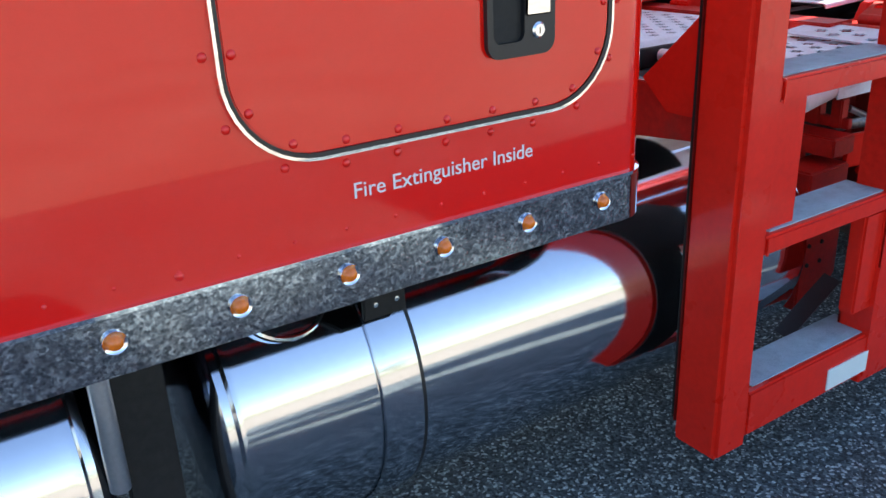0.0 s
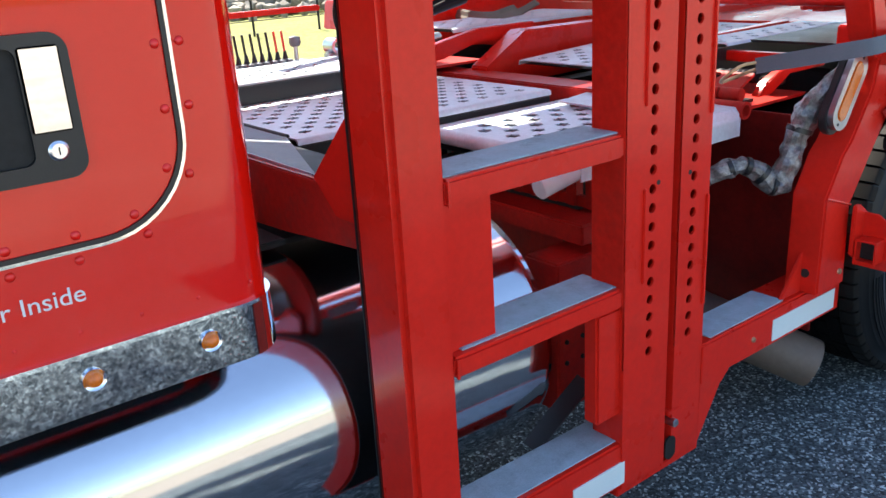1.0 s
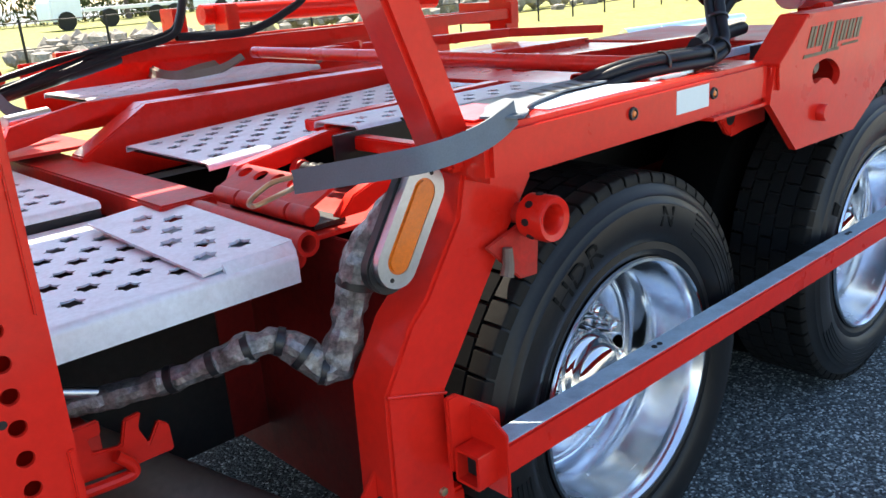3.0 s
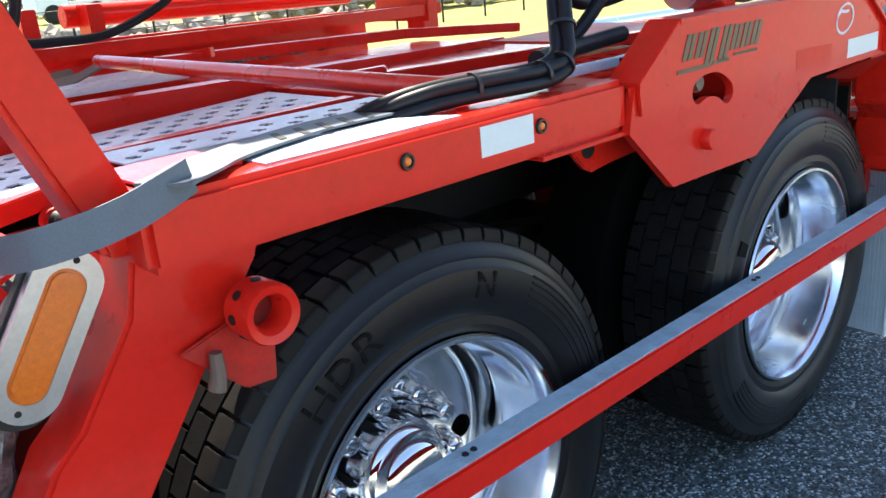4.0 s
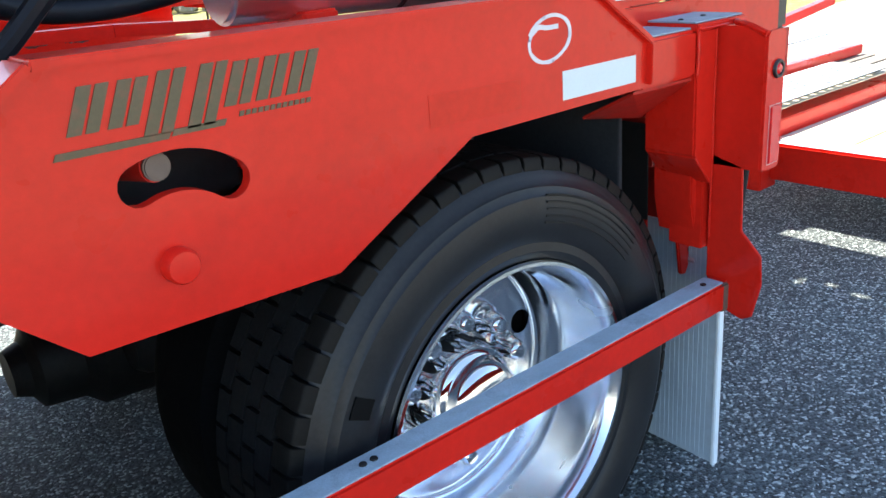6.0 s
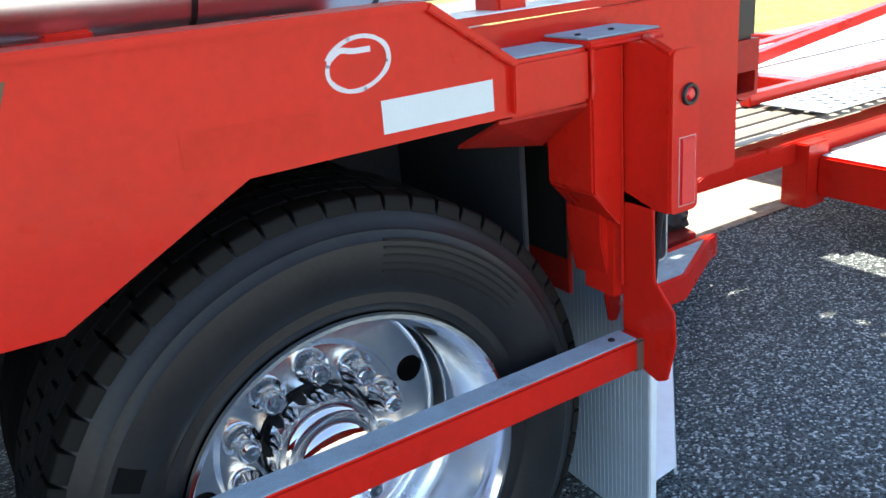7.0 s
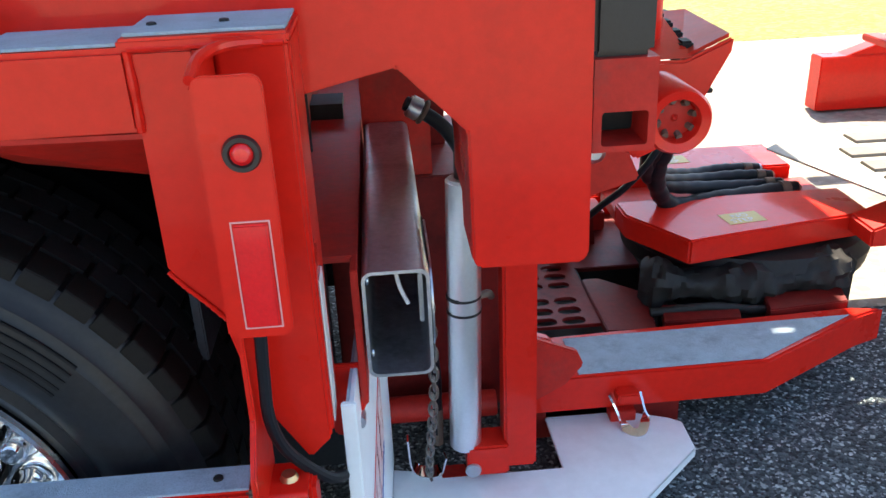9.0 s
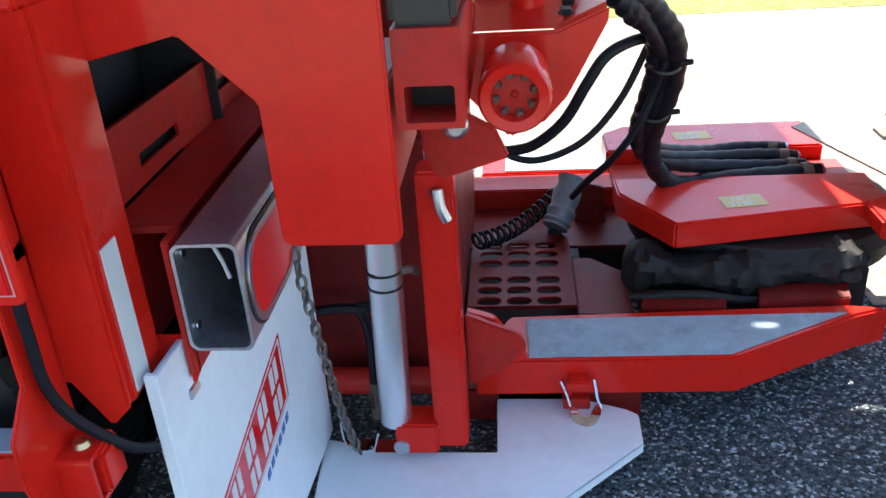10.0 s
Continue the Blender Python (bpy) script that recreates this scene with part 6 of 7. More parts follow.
part("arm_web", prism([(5.86, 1.057), (5.988, 1.057), (6.060, 1.088), (6.058, 1.066), (6.003, 0.962), (5.972, 0.928), (5.92, 0.905), (5.86, 0.97)], 0.36, 0.372, 'y', 0.004), RED, neck)
part("arm_top", prism([(0.36, 1.06), (0.372, 1.06), (0.60, 1.10), (0.60, 1.115)], 5.87, 6.0, 'x', 0.002), RED, neck)
part("arm_back", prism([(5.87, 1.08), (6.0, 1.11), (6.0, 1.17), (5.87, 1.20)], 0.60, 0.61, 'y', 0.003), RED_WORN, neck)
for k in range(3):
    part("arm_hole", cyl((5.90 + 0.04 * k, 0.598, 1.14), (5.90 + 0.04 * k, 0.60, 1.14), 0.014, 12, 0), DARK, neck)
# this red stands in for sun glare on the flange
part("arm_flange", slab((5.985, 0.374, 1.060), (6.056, 0.374, 1.091), (6.080, 0.64, 1.084), (6.004, 0.64, 1.080), 0.006), RED_FADED_GLARE, neck, "flange with punched holes, sun glare put into its red")
for k in range(4):
    part("flange_hole", box(5.992 + 0.005 * k, 6.014 + 0.005 * k, 0.40 + 0.065 * k, 0.432 + 0.065 * k, 1.062 + 0.004 * k, 1.0765 + 0.004 * k, 0.004), DARK, neck)
part("arm_pin", cyl((5.95, 0.45, 1.06), (5.95, 0.45, 1.16), 0.026), RED, neck)
rp = thing("winch_ratchet", "red ratchet winch drum on the trailer neck", "winch", (5.930, 0.213, 1.010))
rp.scale = (0.93, 1.0, 0.93)
part("drum", lathe([(0.033, -0.005), (0.046, -0.008), (0.050, -0.002), (0.049, 0.10), (0.030, 0.105), (0.030, 0.02), (0.031, 0.004)], 40, closed=True), RED, rp)
part("core", lathe([(0.0, 0.016), (0.003, 0.013), (0.006, 0.016), (0.031, 0.018), (0.0315, 0.03)], 24), RED_WORN, rp)
for k in range(8):
    a = 2 * math.pi * (k + 0.3) / 8
    part("worn_chip", cyl((0.0285 * math.cos(a), 0.008, 0.0285 * math.sin(a)), (0.024 * math.cos(a), 0.02, 0.024 * math.sin(a)), 0.005, 8, 0), EXH, rp)
    if k % 3 == 0: part("worn_chip", cyl((0.0490 * math.cos(a), 0.015, 0.0490 * math.sin(a)), (0.0503 * math.cos(a), 0.015, 0.0503 * math.sin(a)), 0.009, 10, 0), ALU_DULL, rp)

# ---- hitch: post, cylinder, wing ----
hp_ = thing("hitch_post", "red square hitch post with pin", "trailer hitch")
part("post", box(5.742, 5.812, 0.60, 0.67, 0.13, 0.76, 0.006), RED, hp_)
part("pin", hose([(5.785, 0.58, 0.735), (5.79, 0.575, 0.70), (5.80, 0.575, 0.675)], 0.010, 10, 5), ALU_DULL, hp_)
part("bolt", lathe([(0.0, -0.012), (0.008, -0.011), (0.011, 0.0)], 10, m=Matrix.Translation((5.78, 0.60, 0.72))), DARK, hp_)
part("foot", box(5.66, 5.75, 0.585, 0.66, 0.125, 0.20, 0.005), RED, hp_)
part("foot_pin", lathe([(0.0, -0.006), (0.016, -0.005), (0.018, 0.0)], 20, m=Matrix.Translation((5.672, 0.585, 0.143))), ALU_DULL, hp_)
part("back_plate", prism([(5.40, 0.15), (5.74, 0.15), (5.74, 0.75), (5.40, 0.75)], 0.78, 0.80, 'y', 0.003), RED_GREASY_SHADE, hp_)
part("cross_tube", cyl((5.50, 0.72, 0.22), (5.74, 0.72, 0.22), 0.03), RED_WORN, hp_)
part("brace", prism([(5.81, 0.385), (5.86, 0.362), (5.925, 0.335), (5.94, 0.30), (5.90, 0.25), (5.81, 0.20)], 0.72, 0.74, 'y', 0.004), RED_WORN, hp_)
cylr = thing("hydraulic_cylinder", "silver hydraulic cylinder with black bands", "cylinder")
part("barrel", cyl((5.660, 0.62, 0.185), (5.672, 0.62, 0.80), 0.034, 32, 0.005), ALU_SATIN, cylr)
part("rod", cyl((5.672, 0.62, 0.80), (5.676, 0.62, 1.06), 0.017, 20), BLACK, cylr)
for zz in (0.515, 0.548):
    part("band", cyl((5.666, 0.62, zz), (5.666, 0.62, zz + 0.009), 0.0355, 32), BLACK, cylr)
part("fitting", hose([(5.69, 0.62, 0.545), (5.715, 0.625, 0.55), (5.725, 0.65, 0.53)], 0.008), EXH, cylr)
part("feed_hose", hose([(5.50, 0.70, 0.413), (5.555, 0.70, 0.419), (5.592, 0.70, 0.408), (5.606, 0.70, 0.34), (5.606, 0.695, 0.25), (5.603, 0.69, 0.17)], 0.011), HOSE, cylr)
part("crossover_pipe", hose([(5.572, 0.60, 0.955), (5.600, 0.60, 0.938), (5.640, 0.60, 0.905), (5.668, 0.60, 0.86)], 0.013, 12, 8), HOSE, cylr)
part("pipe_clamp", cyl((5.578, 0.60, 0.951), (5.598, 0.60, 0.939), 0.021, 16, 0.003), ALU_DULL, cylr, "steel hose clamp")
part("clamp_ring", cyl((5.600, 0.60, 0.938), (5.606, 0.60, 0.934), 0.024, 16, 0.002), EXH, cylr)
part("feed_joint", box(5.585, 5.612, 0.688, 0.712, 0.408, 0.432, 0.004), DARK, cylr)
part("hose_end", cyl((5.606, 0.695, 0.235), (5.603, 0.69, 0.14), 0.0125, 10), EXH, cylr)
wing = thing("hitch_wing", "red steel hitch wing with grey grip top", "trailer hitch")
WP = [(5.82, 0.775), (6.405, 0.782), (6.72, 0.955), (6.80, 0.985), (6.70, 1.0), (5.90, 0.965)]
part("wing_beam", prism(WP, 0.135, 0.232, 'z', 0.006), RED, wing)
part("wing_grip", prism([(5.945, 0.765 + 0.018), (6.39, 0.772 + 0.018), (6.69, 0.957), (5.94, 0.945)], 0.2325, 0.236, 'z', 0.001), GRIP, wing, "worn grey anti-slip grip sheet")
part("wing_root", prism([(5.81, 0.20), (5.94, 0.232), (5.94, 0.24), (5.87, 0.34), (5.81, 0.36)], 0.775, 0.80, 'y', 0.003), RED, wing)
part("wing_leg", box(5.79, 6.2, 0.80, 0.95, 0.045, 0.135, 0.004), RED_GREASY_SHADE, wing)
ub = thing("spring_clip", "chrome U-shaped spring clip on the wing", "clip")
part("clip_strap", ribbon([(6.018, 0.775, 0.178), (6.03, 0.762, 0.152), (6.042, 0.738, 0.122), (6.052, 0.715, 0.1125), (6.074, 0.705, 0.1125), (6.088, 0.718, 0.120), (6.096, 0.740, 0.134), (6.094, 0.760, 0.158), (6.091, 0.775, 0.178)], 0.022, 0.005, (0.0, 1, 0.4), 6), CHROME, ub)
part("clip_pad", box(6.030, 6.080, 0.74, 0.78, 0.17, 0.195, 0.004), RED, ub)
ft = thing("white_guard_plate", "white bent steel guard plate under the wing", "guard plate")
FP = [(5.49, 0.655), (5.605, 0.628), (5.605, 0.612), (5.872, 0.612), (5.868, 0.800), (6.06, 0.800), (6.16, 0.760), (6.186, 0.740), (6.184, 0.640), (5.70, 0.18), (5.52, 0.16)]
part("plate", prism(FP, 0.102, 0.108, 'z', 0.002), WHITE, ft)
part("fold", prism([(5.87, 0.80), (6.02, 0.80), (6.02, 0.806), (5.87, 0.806)], 0.102, 0.125, 'z', 0.001), WHITE, ft)
part("front_fold", prism([(5.70, 0.18), (6.184, 0.64), (6.181, 0.645), (5.697, 0.185)], 0.085, 0.106, 'z', 0), WHITE, ft)
part("stay", box(5.6, 5.66, 0.60, 0.66, 0.045, 0.103, 0.002), RED_WORN, ft)
part("stay", box(6.02, 6.08, 0.76, 0.80, 0.06, 0.135, 0.002), RED_WORN, ft)
cl = thing("clip_bracket", "small chrome bracket with chain end", "clip")
part("bracket", ribbon([(5.535, 0.64, 0.20), (5.54, 0.635, 0.14), (5.56, 0.63, 0.115), (5.60, 0.63, 0.115), (5.615, 0.635, 0.15)], 0.03, 0.004, (0, 1, 0.3), 6), CHROME, cl)
hchain = thing("hanging_chain", "rusty hanging safety chain", "chain")
clink = mesh_of(hose([(0.006 * math.cos(a), 0, 0.0115 * math.sin(a)) for a in [2 * math.pi * k / 12 for k in range(13)]], 0.0028, 6, 1, curve=False), "link", CHAIN, 60)
for k in range(24):
    o = new("link", clink); o.parent = hchain
    u = k / 23
    o.matrix_basis = pose(5.583 + 0.006 * math.sin(5 * u), 0.33 + 0.26 * u ** 1.5, 0.735 - 0.60 * u, -14 * u, 0, 90 * (k % 2) + random.uniform(-12, 12))
    o.scale = (1.15, 1.15, 1.2)

# ---- fifth wheel, tread plate and cover box ----
fw5 = thing("fifth_wheel", "greasy black fifth wheel coupling plate", "coupling")
part("plate", lathe([(0.0, 0.22), (0.33, 0.22), (0.36, 0.24), (0.37, 0.29), (0.35, 0.325), (0.0, 0.33)], 56, 'z', m=Matrix.Translation((6.60, 1.46, 0))), DARK, fw5)
part("pedestal", box(6.3, 6.82, 1.16, 1.7, 0.045, 0.25, 0.02), DARK, fw5)
part("jaw", box(6.24, 6.60, 1.10, 1.18, 0.24, 0.30, 0.02), DARK, fw5)
part("greasy_housing", hose([(6.20, 1.17, 0.27), (6.32, 1.13, 0.265), (6.50, 1.12, 0.26), (6.68, 1.13, 0.27), (6.80, 1.20, 0.28)], lambda t: 0.050 + 0.012 * math.sin(17 * t), 18, 14, wob=0.35), DARK, fw5)
part("greasy_lower", hose([(6.24, 1.12, 0.17), (6.40, 1.09, 0.18), (6.60, 1.10, 0.17), (6.74, 1.14, 0.18)], lambda t: 0.036 + 0.010 * math.sin(23 * t), 16, 14, wob=0.35), DARK, fw5)
part("link_rod", hose([(6.20, 1.06, 0.225), (6.36, 1.05, 0.235), (6.52, 1.05, 0.215), (6.70, 1.07, 0.225)], 0.012, 10, 6, wob=0.2), DARK, fw5)
tp = thing("perforated_step_plate", "red step plate with slotted holes", "step plate")
sl = []
for i in range(3):
    for y0 in (1.085, 1.29):
        for j in range(3):
            cx, cy = 5.845 + 0.078 * i, y0 + 0.056 * j
            sl.append(rrect(cx - 0.032, cx + 0.032, cy - 0.0195, cy + 0.0195, 0.019, 5))
part("sheet", prism([(5.79, 1.06), (6.07, 1.06), (6.07, 1.48), (5.79, 1.48)], 0.195, 0.205, 'z', bev=0, holes=sl), RED_GREASY_SHADE, tp)
part("underpan", box(5.78, 6.1, 1.05, 1.5, 0.10, 0.15, 0.0), DARK, tp)
part("side_plate", prism([(6.07, 1.0), (6.2, 0.99), (6.22, 1.2), (6.12, 1.3), (6.07, 1.3)], 0.19, 0.215, 'z', 0.003), RED_GREASY_SHADE, tp)
part("side_plate", prism([(6.22, 1.0), (6.42, 0.99), (6.44, 1.06), (6.24, 1.09)], 0.195, 0.23, 'z', 0.003), RED_GREASY_SHADE, tp)
part("side_plate", prism([(6.50, 1.0), (6.72, 1.02), (6.74, 1.10), (6.52, 1.09)], 0.195, 0.24, 'z', 0.003), RED_GREASY_SHADE, tp)
part("leg", box(5.8, 6.05, 1.1, 1.4, 0.045, 0.10, 0), DARK, tp)
cb = thing("cover_box", "red steel cover box over the fifth wheel", "cover")
part("lid", prism([(6.187, 1.40), (6.190, 1.30), (6.309, 1.10), (6.86, 1.21), (6.86, 1.40)], 0.337, 0.408, 'z', 0.006), RED, cb)
part("lid", prism([(6.19, 1.62), (6.82, 1.62), (6.82, 1.84), (6.26, 1.84), (6.19, 1.78)], 0.337, 0.408, 'z', 0.006), RED, cb)
part("trough", prism([(6.20, 1.405), (6.86, 1.405), (6.86, 1.615), (6.20, 1.615)], 0.33, 0.365, 'z', 0.003), RED_WORN, cb)
for (lx, ly, ang) in ((6.498, 1.225, 8), (6.46, 1.73, 4)):
    lb = new("warning_label"); lb.parent = cb; lb["label"] = "small yellow no-step sticker"
    mm = Matrix.Translation((lx, ly, 0.4085)) @ Matrix.Rotation(radians(ang), 4, 'Z')
    part("sticker", box(-0.055, 0.055, -0.035, 0.035, 0.0, 0.0008, 0, m=mm), YELLOW, lb)
    lettering("lettering", "NO", 0.032, mm @ Matrix.Translation((-0.027, 0.004, 0.0012)), TEXTW, lb, 0.0002)
    lettering("lettering", "STEP", 0.032, mm @ Matrix.Translation((-0.042, -0.027, 0.0012)), TEXTW, lb, 0.0002)
# hoses rising from the box
hs = thing("trailer_hose_bundle", "bundle of black hoses looping down to the cover box", "hoses")
TH = [
    (0.0250, [(6.09, 0.86, 1.03), (6.137, 0.90, 1.009), (6.187, 0.95, 0.978), (6.233, 1.0, 0.929), (6.274, 1.06, 0.864), (6.290, 1.14, 0.762), (6.278, 1.20, 0.664), (6.266, 1.27, 0.565), (6.287, 1.32, 0.470), (6.356, 1.37, 0.398), (6.487, 1.41, 0.392), (6.65, 1.44, 0.390), (6.76, 1.46, 0.390)]),
    (0.0200, [(6.12, 0.88, 1.00), (6.168, 0.93, 0.963), (6.221, 1.03, 0.891), (6.240, 1.10, 0.803), (6.233, 1.17, 0.701), (6.225, 1.24, 0.599), (6.267, 1.32, 0.499), (6.399, 1.42, 0.433), (6.594, 1.48, 0.400), (6.73, 1.50, 0.392)]),
    (0.0175, [(6.14, 0.90, 0.975), (6.191, 0.96, 0.932), (6.242, 1.06, 0.848), (6.265, 1.14, 0.764), (6.255, 1.20, 0.661), (6.249, 1.27, 0.566), (6.307, 1.36, 0.487), (6.458, 1.48, 0.433), (6.608, 1.53, 0.416), (6.72, 1.55, 0.402)]),
    (0.0165, [(6.16, 0.93, 0.95), (6.209, 1.0, 0.906), (6.262, 1.10, 0.811), (6.267, 1.18, 0.705), (6.251, 1.26, 0.590), (6.301, 1.38, 0.502), (6.446, 1.52, 0.437), (6.577, 1.58, 0.422), (6.70, 1.60, 0.410)])]
for r, pts in TH:
    part("hose", hose(pts, lambda t, r=r: r * (1.0 + 0.045 * math.copysign(1.0, math.sin(150 * t))), 14, 14), HOSE, hs)
    p, q = Vector(pts[-2]), Vector(pts[-1]); d = (q - p).normalized()
    part("fitting", cyl(q - d * 0.055, q - d * 0.025, r * 1.12, 14), EXH, hs, "worn steel hose fitting")
    part("fitting", cyl(q - d * 0.024, q + d * 0.01, r * 0.9, 6), ALU_DULL, hs, "bright hose coupling nut")
part("hose", hose([(6.278, 1.10, 0.847), (6.24, 1.06, 0.875), (6.18, 1.02, 0.880), (6.118, 0.98, 0.859), (6.076, 0.97, 0.800), (6.03, 0.99, 0.715), (5.96, 1.02, 0.650), (5.88, 1.04, 0.63)], 0.0125, 12, 8), HOSE, hs)
part("hose", hose([(6.252, 1.06, 0.829), (6.245, 1.12, 0.745), (6.205, 1.13, 0.640), (6.150, 1.17, 0.545), (6.105, 1.22, 0.480), (6.07, 1.30, 0.40)], 0.0095, 10, 8), HOSE, hs)
for p, rr in (((6.262, 1.105, 0.812), 0.040), ((6.258, 1.20, 0.668), 0.038)):
    part("tie", lathe([(rr - 0.001, -0.005), (rr + 0.003, 0.0), (rr - 0.001, 0.005)], 20, 'z', closed=True, m=Matrix.Translation(p) @ pose(0, 0, 0, 35, 0, 0)), BLACK, hs)
    part("tie_end", cyl((p[0] + 0.03, p[1] - 0.025, p[2]), (p[0] + 0.056, p[1] - 0.035, p[2] + 0.004), 0.007, 10), BLACK, hs)
    part("tie_end", cyl((p[0] - 0.03, p[1] - 0.025, p[2] - 0.004), (p[0] - 0.048, p[1] - 0.03, p[2] - 0.002), 0.007, 10), BLACK, hs)
thin = thing("air_line", "thin black air line hanging from the neck", "hose")
part("line", hose([(6.235, 1.10, 0.88), (6.217, 1.10, 0.837), (6.17, 1.10, 0.735), (6.108, 1.09, 0.656), (6.042, 1.085, 0.611), (5.962, 1.085, 0.590), (5.895, 1.085, 0.613), (5.86, 1.08, 0.67)], 0.0085, 10, 8), HOSE, thin)
part("corrugated_line", hose([(5.90, 0.80, 1.00), (5.95, 0.80, 1.008), (6.00, 0.80, 1.02), (6.06, 0.78, 1.035)], lambda t: 0.013 + 0.002 * math.sin(110 * t), 12, 14), HOSE, thin)
sp = thing("coil_cable", "black coiled cable and plug on the step plate", "cable")
coil = []
for k in range(12 * 14 + 1):
    u = k / (12 * 14); a = 2 * math.pi * k / 12
    c = Vector((5.80 + 0.24 * u, 1.33 + 0.26 * u, 0.255 + 0.03 * u - 0.03 * math.sin(3.14 * u)))
    coil.append(c + Vector((0.022 * math.cos(a) * 0.7, -0.022 * math.cos(a) * 0.7, 0.022 * math.sin(a))))
part("coil", hose(coil, 0.0058, 6, 1, curve=False), HOSE, sp)
part("plug", hose([(6.03, 1.46, 0.235), (6.05, 1.49, 0.27), (6.085, 1.56, 0.345)], lambda t: 0.040 + 0.004 * math.sin(40 * t), 14, 5), STEELDK, sp)
part("stand", box(6.01, 6.05, 1.47, 1.52, 0.15, 0.22, 0.004), DARK, sp)
part("bracket", prism([(6.10, 0.15), (6.20, 0.15), (6.19, 0.27), (6.13, 0.29)], 1.66, 1.68, 'y', 0.003), RED_GREASY_SHADE, sp)

# ---- trailer lower deck ----
td = thing("trailer_lower_deck", "red trailer side rail with corrugated aluminium deck", "trailer")
part("side_rail", prism([(6.79, 0.36), (9.6, 0.34), (9.6, 0.45), (6.90, 0.45), (6.79, 0.41)], 1.08, 1.20, 'y', 0.006), RED, td)
part("far_rail", box(7.77, 9.6, 3.30, 3.42, 0.06, 0.34, 0.006), RED, td)
for k in range(4):
    part("ridge", prism([(1.165 + 0.125 * k, 0.490), (1.250 + 0.125 * k, 0.490), (1.244 + 0.125 * k, 0.499), (1.171 + 0.125 * k, 0.499)], 6.90 if k < 3 else 6.98, 9.4, 'x', 0), TAN, td)
part("upper_sheet", box(8.0, 9.5, 1.75, 2.2, 0.60, 0.61, 0.002), GREYFLAP, td)
part("ramp_sheet", prism([(6.70, 1.555), (6.78, 1.62), (9.4, 1.62), (9.4, 1.12), (6.84, 1.12)], 0.484, 0.490, 'z', 0), TAN_LIGHT, td)
part("leg", box(7.38, 7.52, 1.02, 1.14, 0.17, 0.445, 0.005), RED, td)
part("front_cross_beam", box(7.45, 7.60, -0.05, 1.019, 0.215, 0.385, 0.008), RED, td)
part("beam_top", box(7.46, 7.59, -0.04, 1.01, 0.3855, 0.389, 0.001), GREYFLAP, td)
part("side_deck", box(7.605, 9.6, 0.0, 1.07, 0.36, 0.375, 0.002), TAN_LIGHT, td)
part("yellow_strip", box(7.63, 9.5, 0.72, 0.86, 0.3755, 0.379, 0.001), YELLOW, td)
part("deck_leg", box(9.3, 9.45, 0.1, 0.25, 0.045, 0.36, 0.004), RED, td)
part("deck_bar", box(7.62, 9.4, 1.50, 1.56, 0.50, 0.56, 0.004), RED, td)
part("deck_bar", prism([(7.62, 0.60), (9.4, 0.80), (9.4, 0.85), (7.62, 0.66)], 1.70, 1.76, 'y', 0.003), RED, td)
part("perforated_sheet", prism([(7.64, 1.12), (8.9, 1.12), (8.9, 1.46), (7.64, 1.46)], 0.515, 0.520, 'z', bev=0, holes=[circle(7.74 + 0.09 * i + 0.045 * (j % 2), 1.17 + 0.06 * j, 0.02, 8) for i in range(12) for j in range(5)]), GREYFLAP, td)
part("ramp_arm", prism([(7.66, 0.385), (7.74, 0.385), (8.6, 0.66), (8.6, 0.73)], 0.50, 0.56, 'y', 0.004), RED, td)
part("cross_rail", box(9.0, 9.12, 1.2, 3.30, 0.20, 0.34, 0.005), RED, td)
part("inner_frame", prism([(7.6, 0.50), (9.6, 0.62), (9.6, 0.68), (7.6, 0.56)], 2.2, 2.28, 'y', 0.003), RED, td)
for k in range(8):
    part("rung", box(7.7 + 0.16 * k, 7.78 + 0.16 * k, 2.28, 2.85, 0.52 + 0.012 * k, 0.55 + 0.012 * k, 0.004), RED_WORN, td)
part("sloped_beam", prism([(7.9, 0.34), (8.3, 0.34), (9.6, 0.72), (9.6, 0.90)], 3.31, 3.41, 'y', 0.004), RED, td)
part("deck_cylinder", cyl((7.45, 2.9, 0.93), (9.2, 2.9, 0.90), 0.045), ALU, td)

# ---- far half of the hitch ----
hb2 = thing("lower_hitch", "dark red hitch base plate and far beam", "trailer hitch")
part("base_plate", box(5.62, 6.62, 1.49, 2.06, 0.14, 0.155, 0.003), RED_GREASY_SHADE, hb2)
part("base_foot", box(5.8, 6.4, 1.5, 1.9, 0.045, 0.14, 0.0), DARK, hb2)
part("far_beam", box(5.62, 6.26, 1.77, 1.90, 0.155, 0.225, 0.005), RED_WORN, hb2)
part("inner_wall", box(5.60, 5.78, 0.80, 1.76, 0.16, 0.60, 0.004), RED_GREASY_SHADE, hb2)
fwing = thing("hitch_wing", "red far hitch wing with grey grip top", "trailer hitch")
part("wing_beam", prism([(5.80, 1.905), (6.30, 1.905), (6.62, 1.93), (6.40, 2.10), (5.80, 2.11)], 0.15, 0.231, 'z', 0.005), RED, fwing)
part("wing_grip", prism([(5.88, 1.915), (6.28, 1.915), (6.30, 1.94), (6.26, 2.09), (5.88, 2.09)], 0.2315, 0.235, 'z', 0.001), GRIP, fwing, "worn grey anti-slip grip sheet")

# dark panel added behind the tube against far light, and inner rear wheel arch
tw = thing("dark_back_panel", "dark red panel added behind the tube to block far light", "trailer")
part("wall", box(5.08, 5.70, 1.46, 1.475, 0.22, 1.02, 0.002), RED_GREASY_SHADE, tw)
part("floor", box(5.08, 5.44, 1.40, 1.46, 0.20, 0.24, 0.002), DARK, tw)
wa = thing("inner_mud_guard", "black plastic inner mud guard behind the rear tyre", "mud guard")
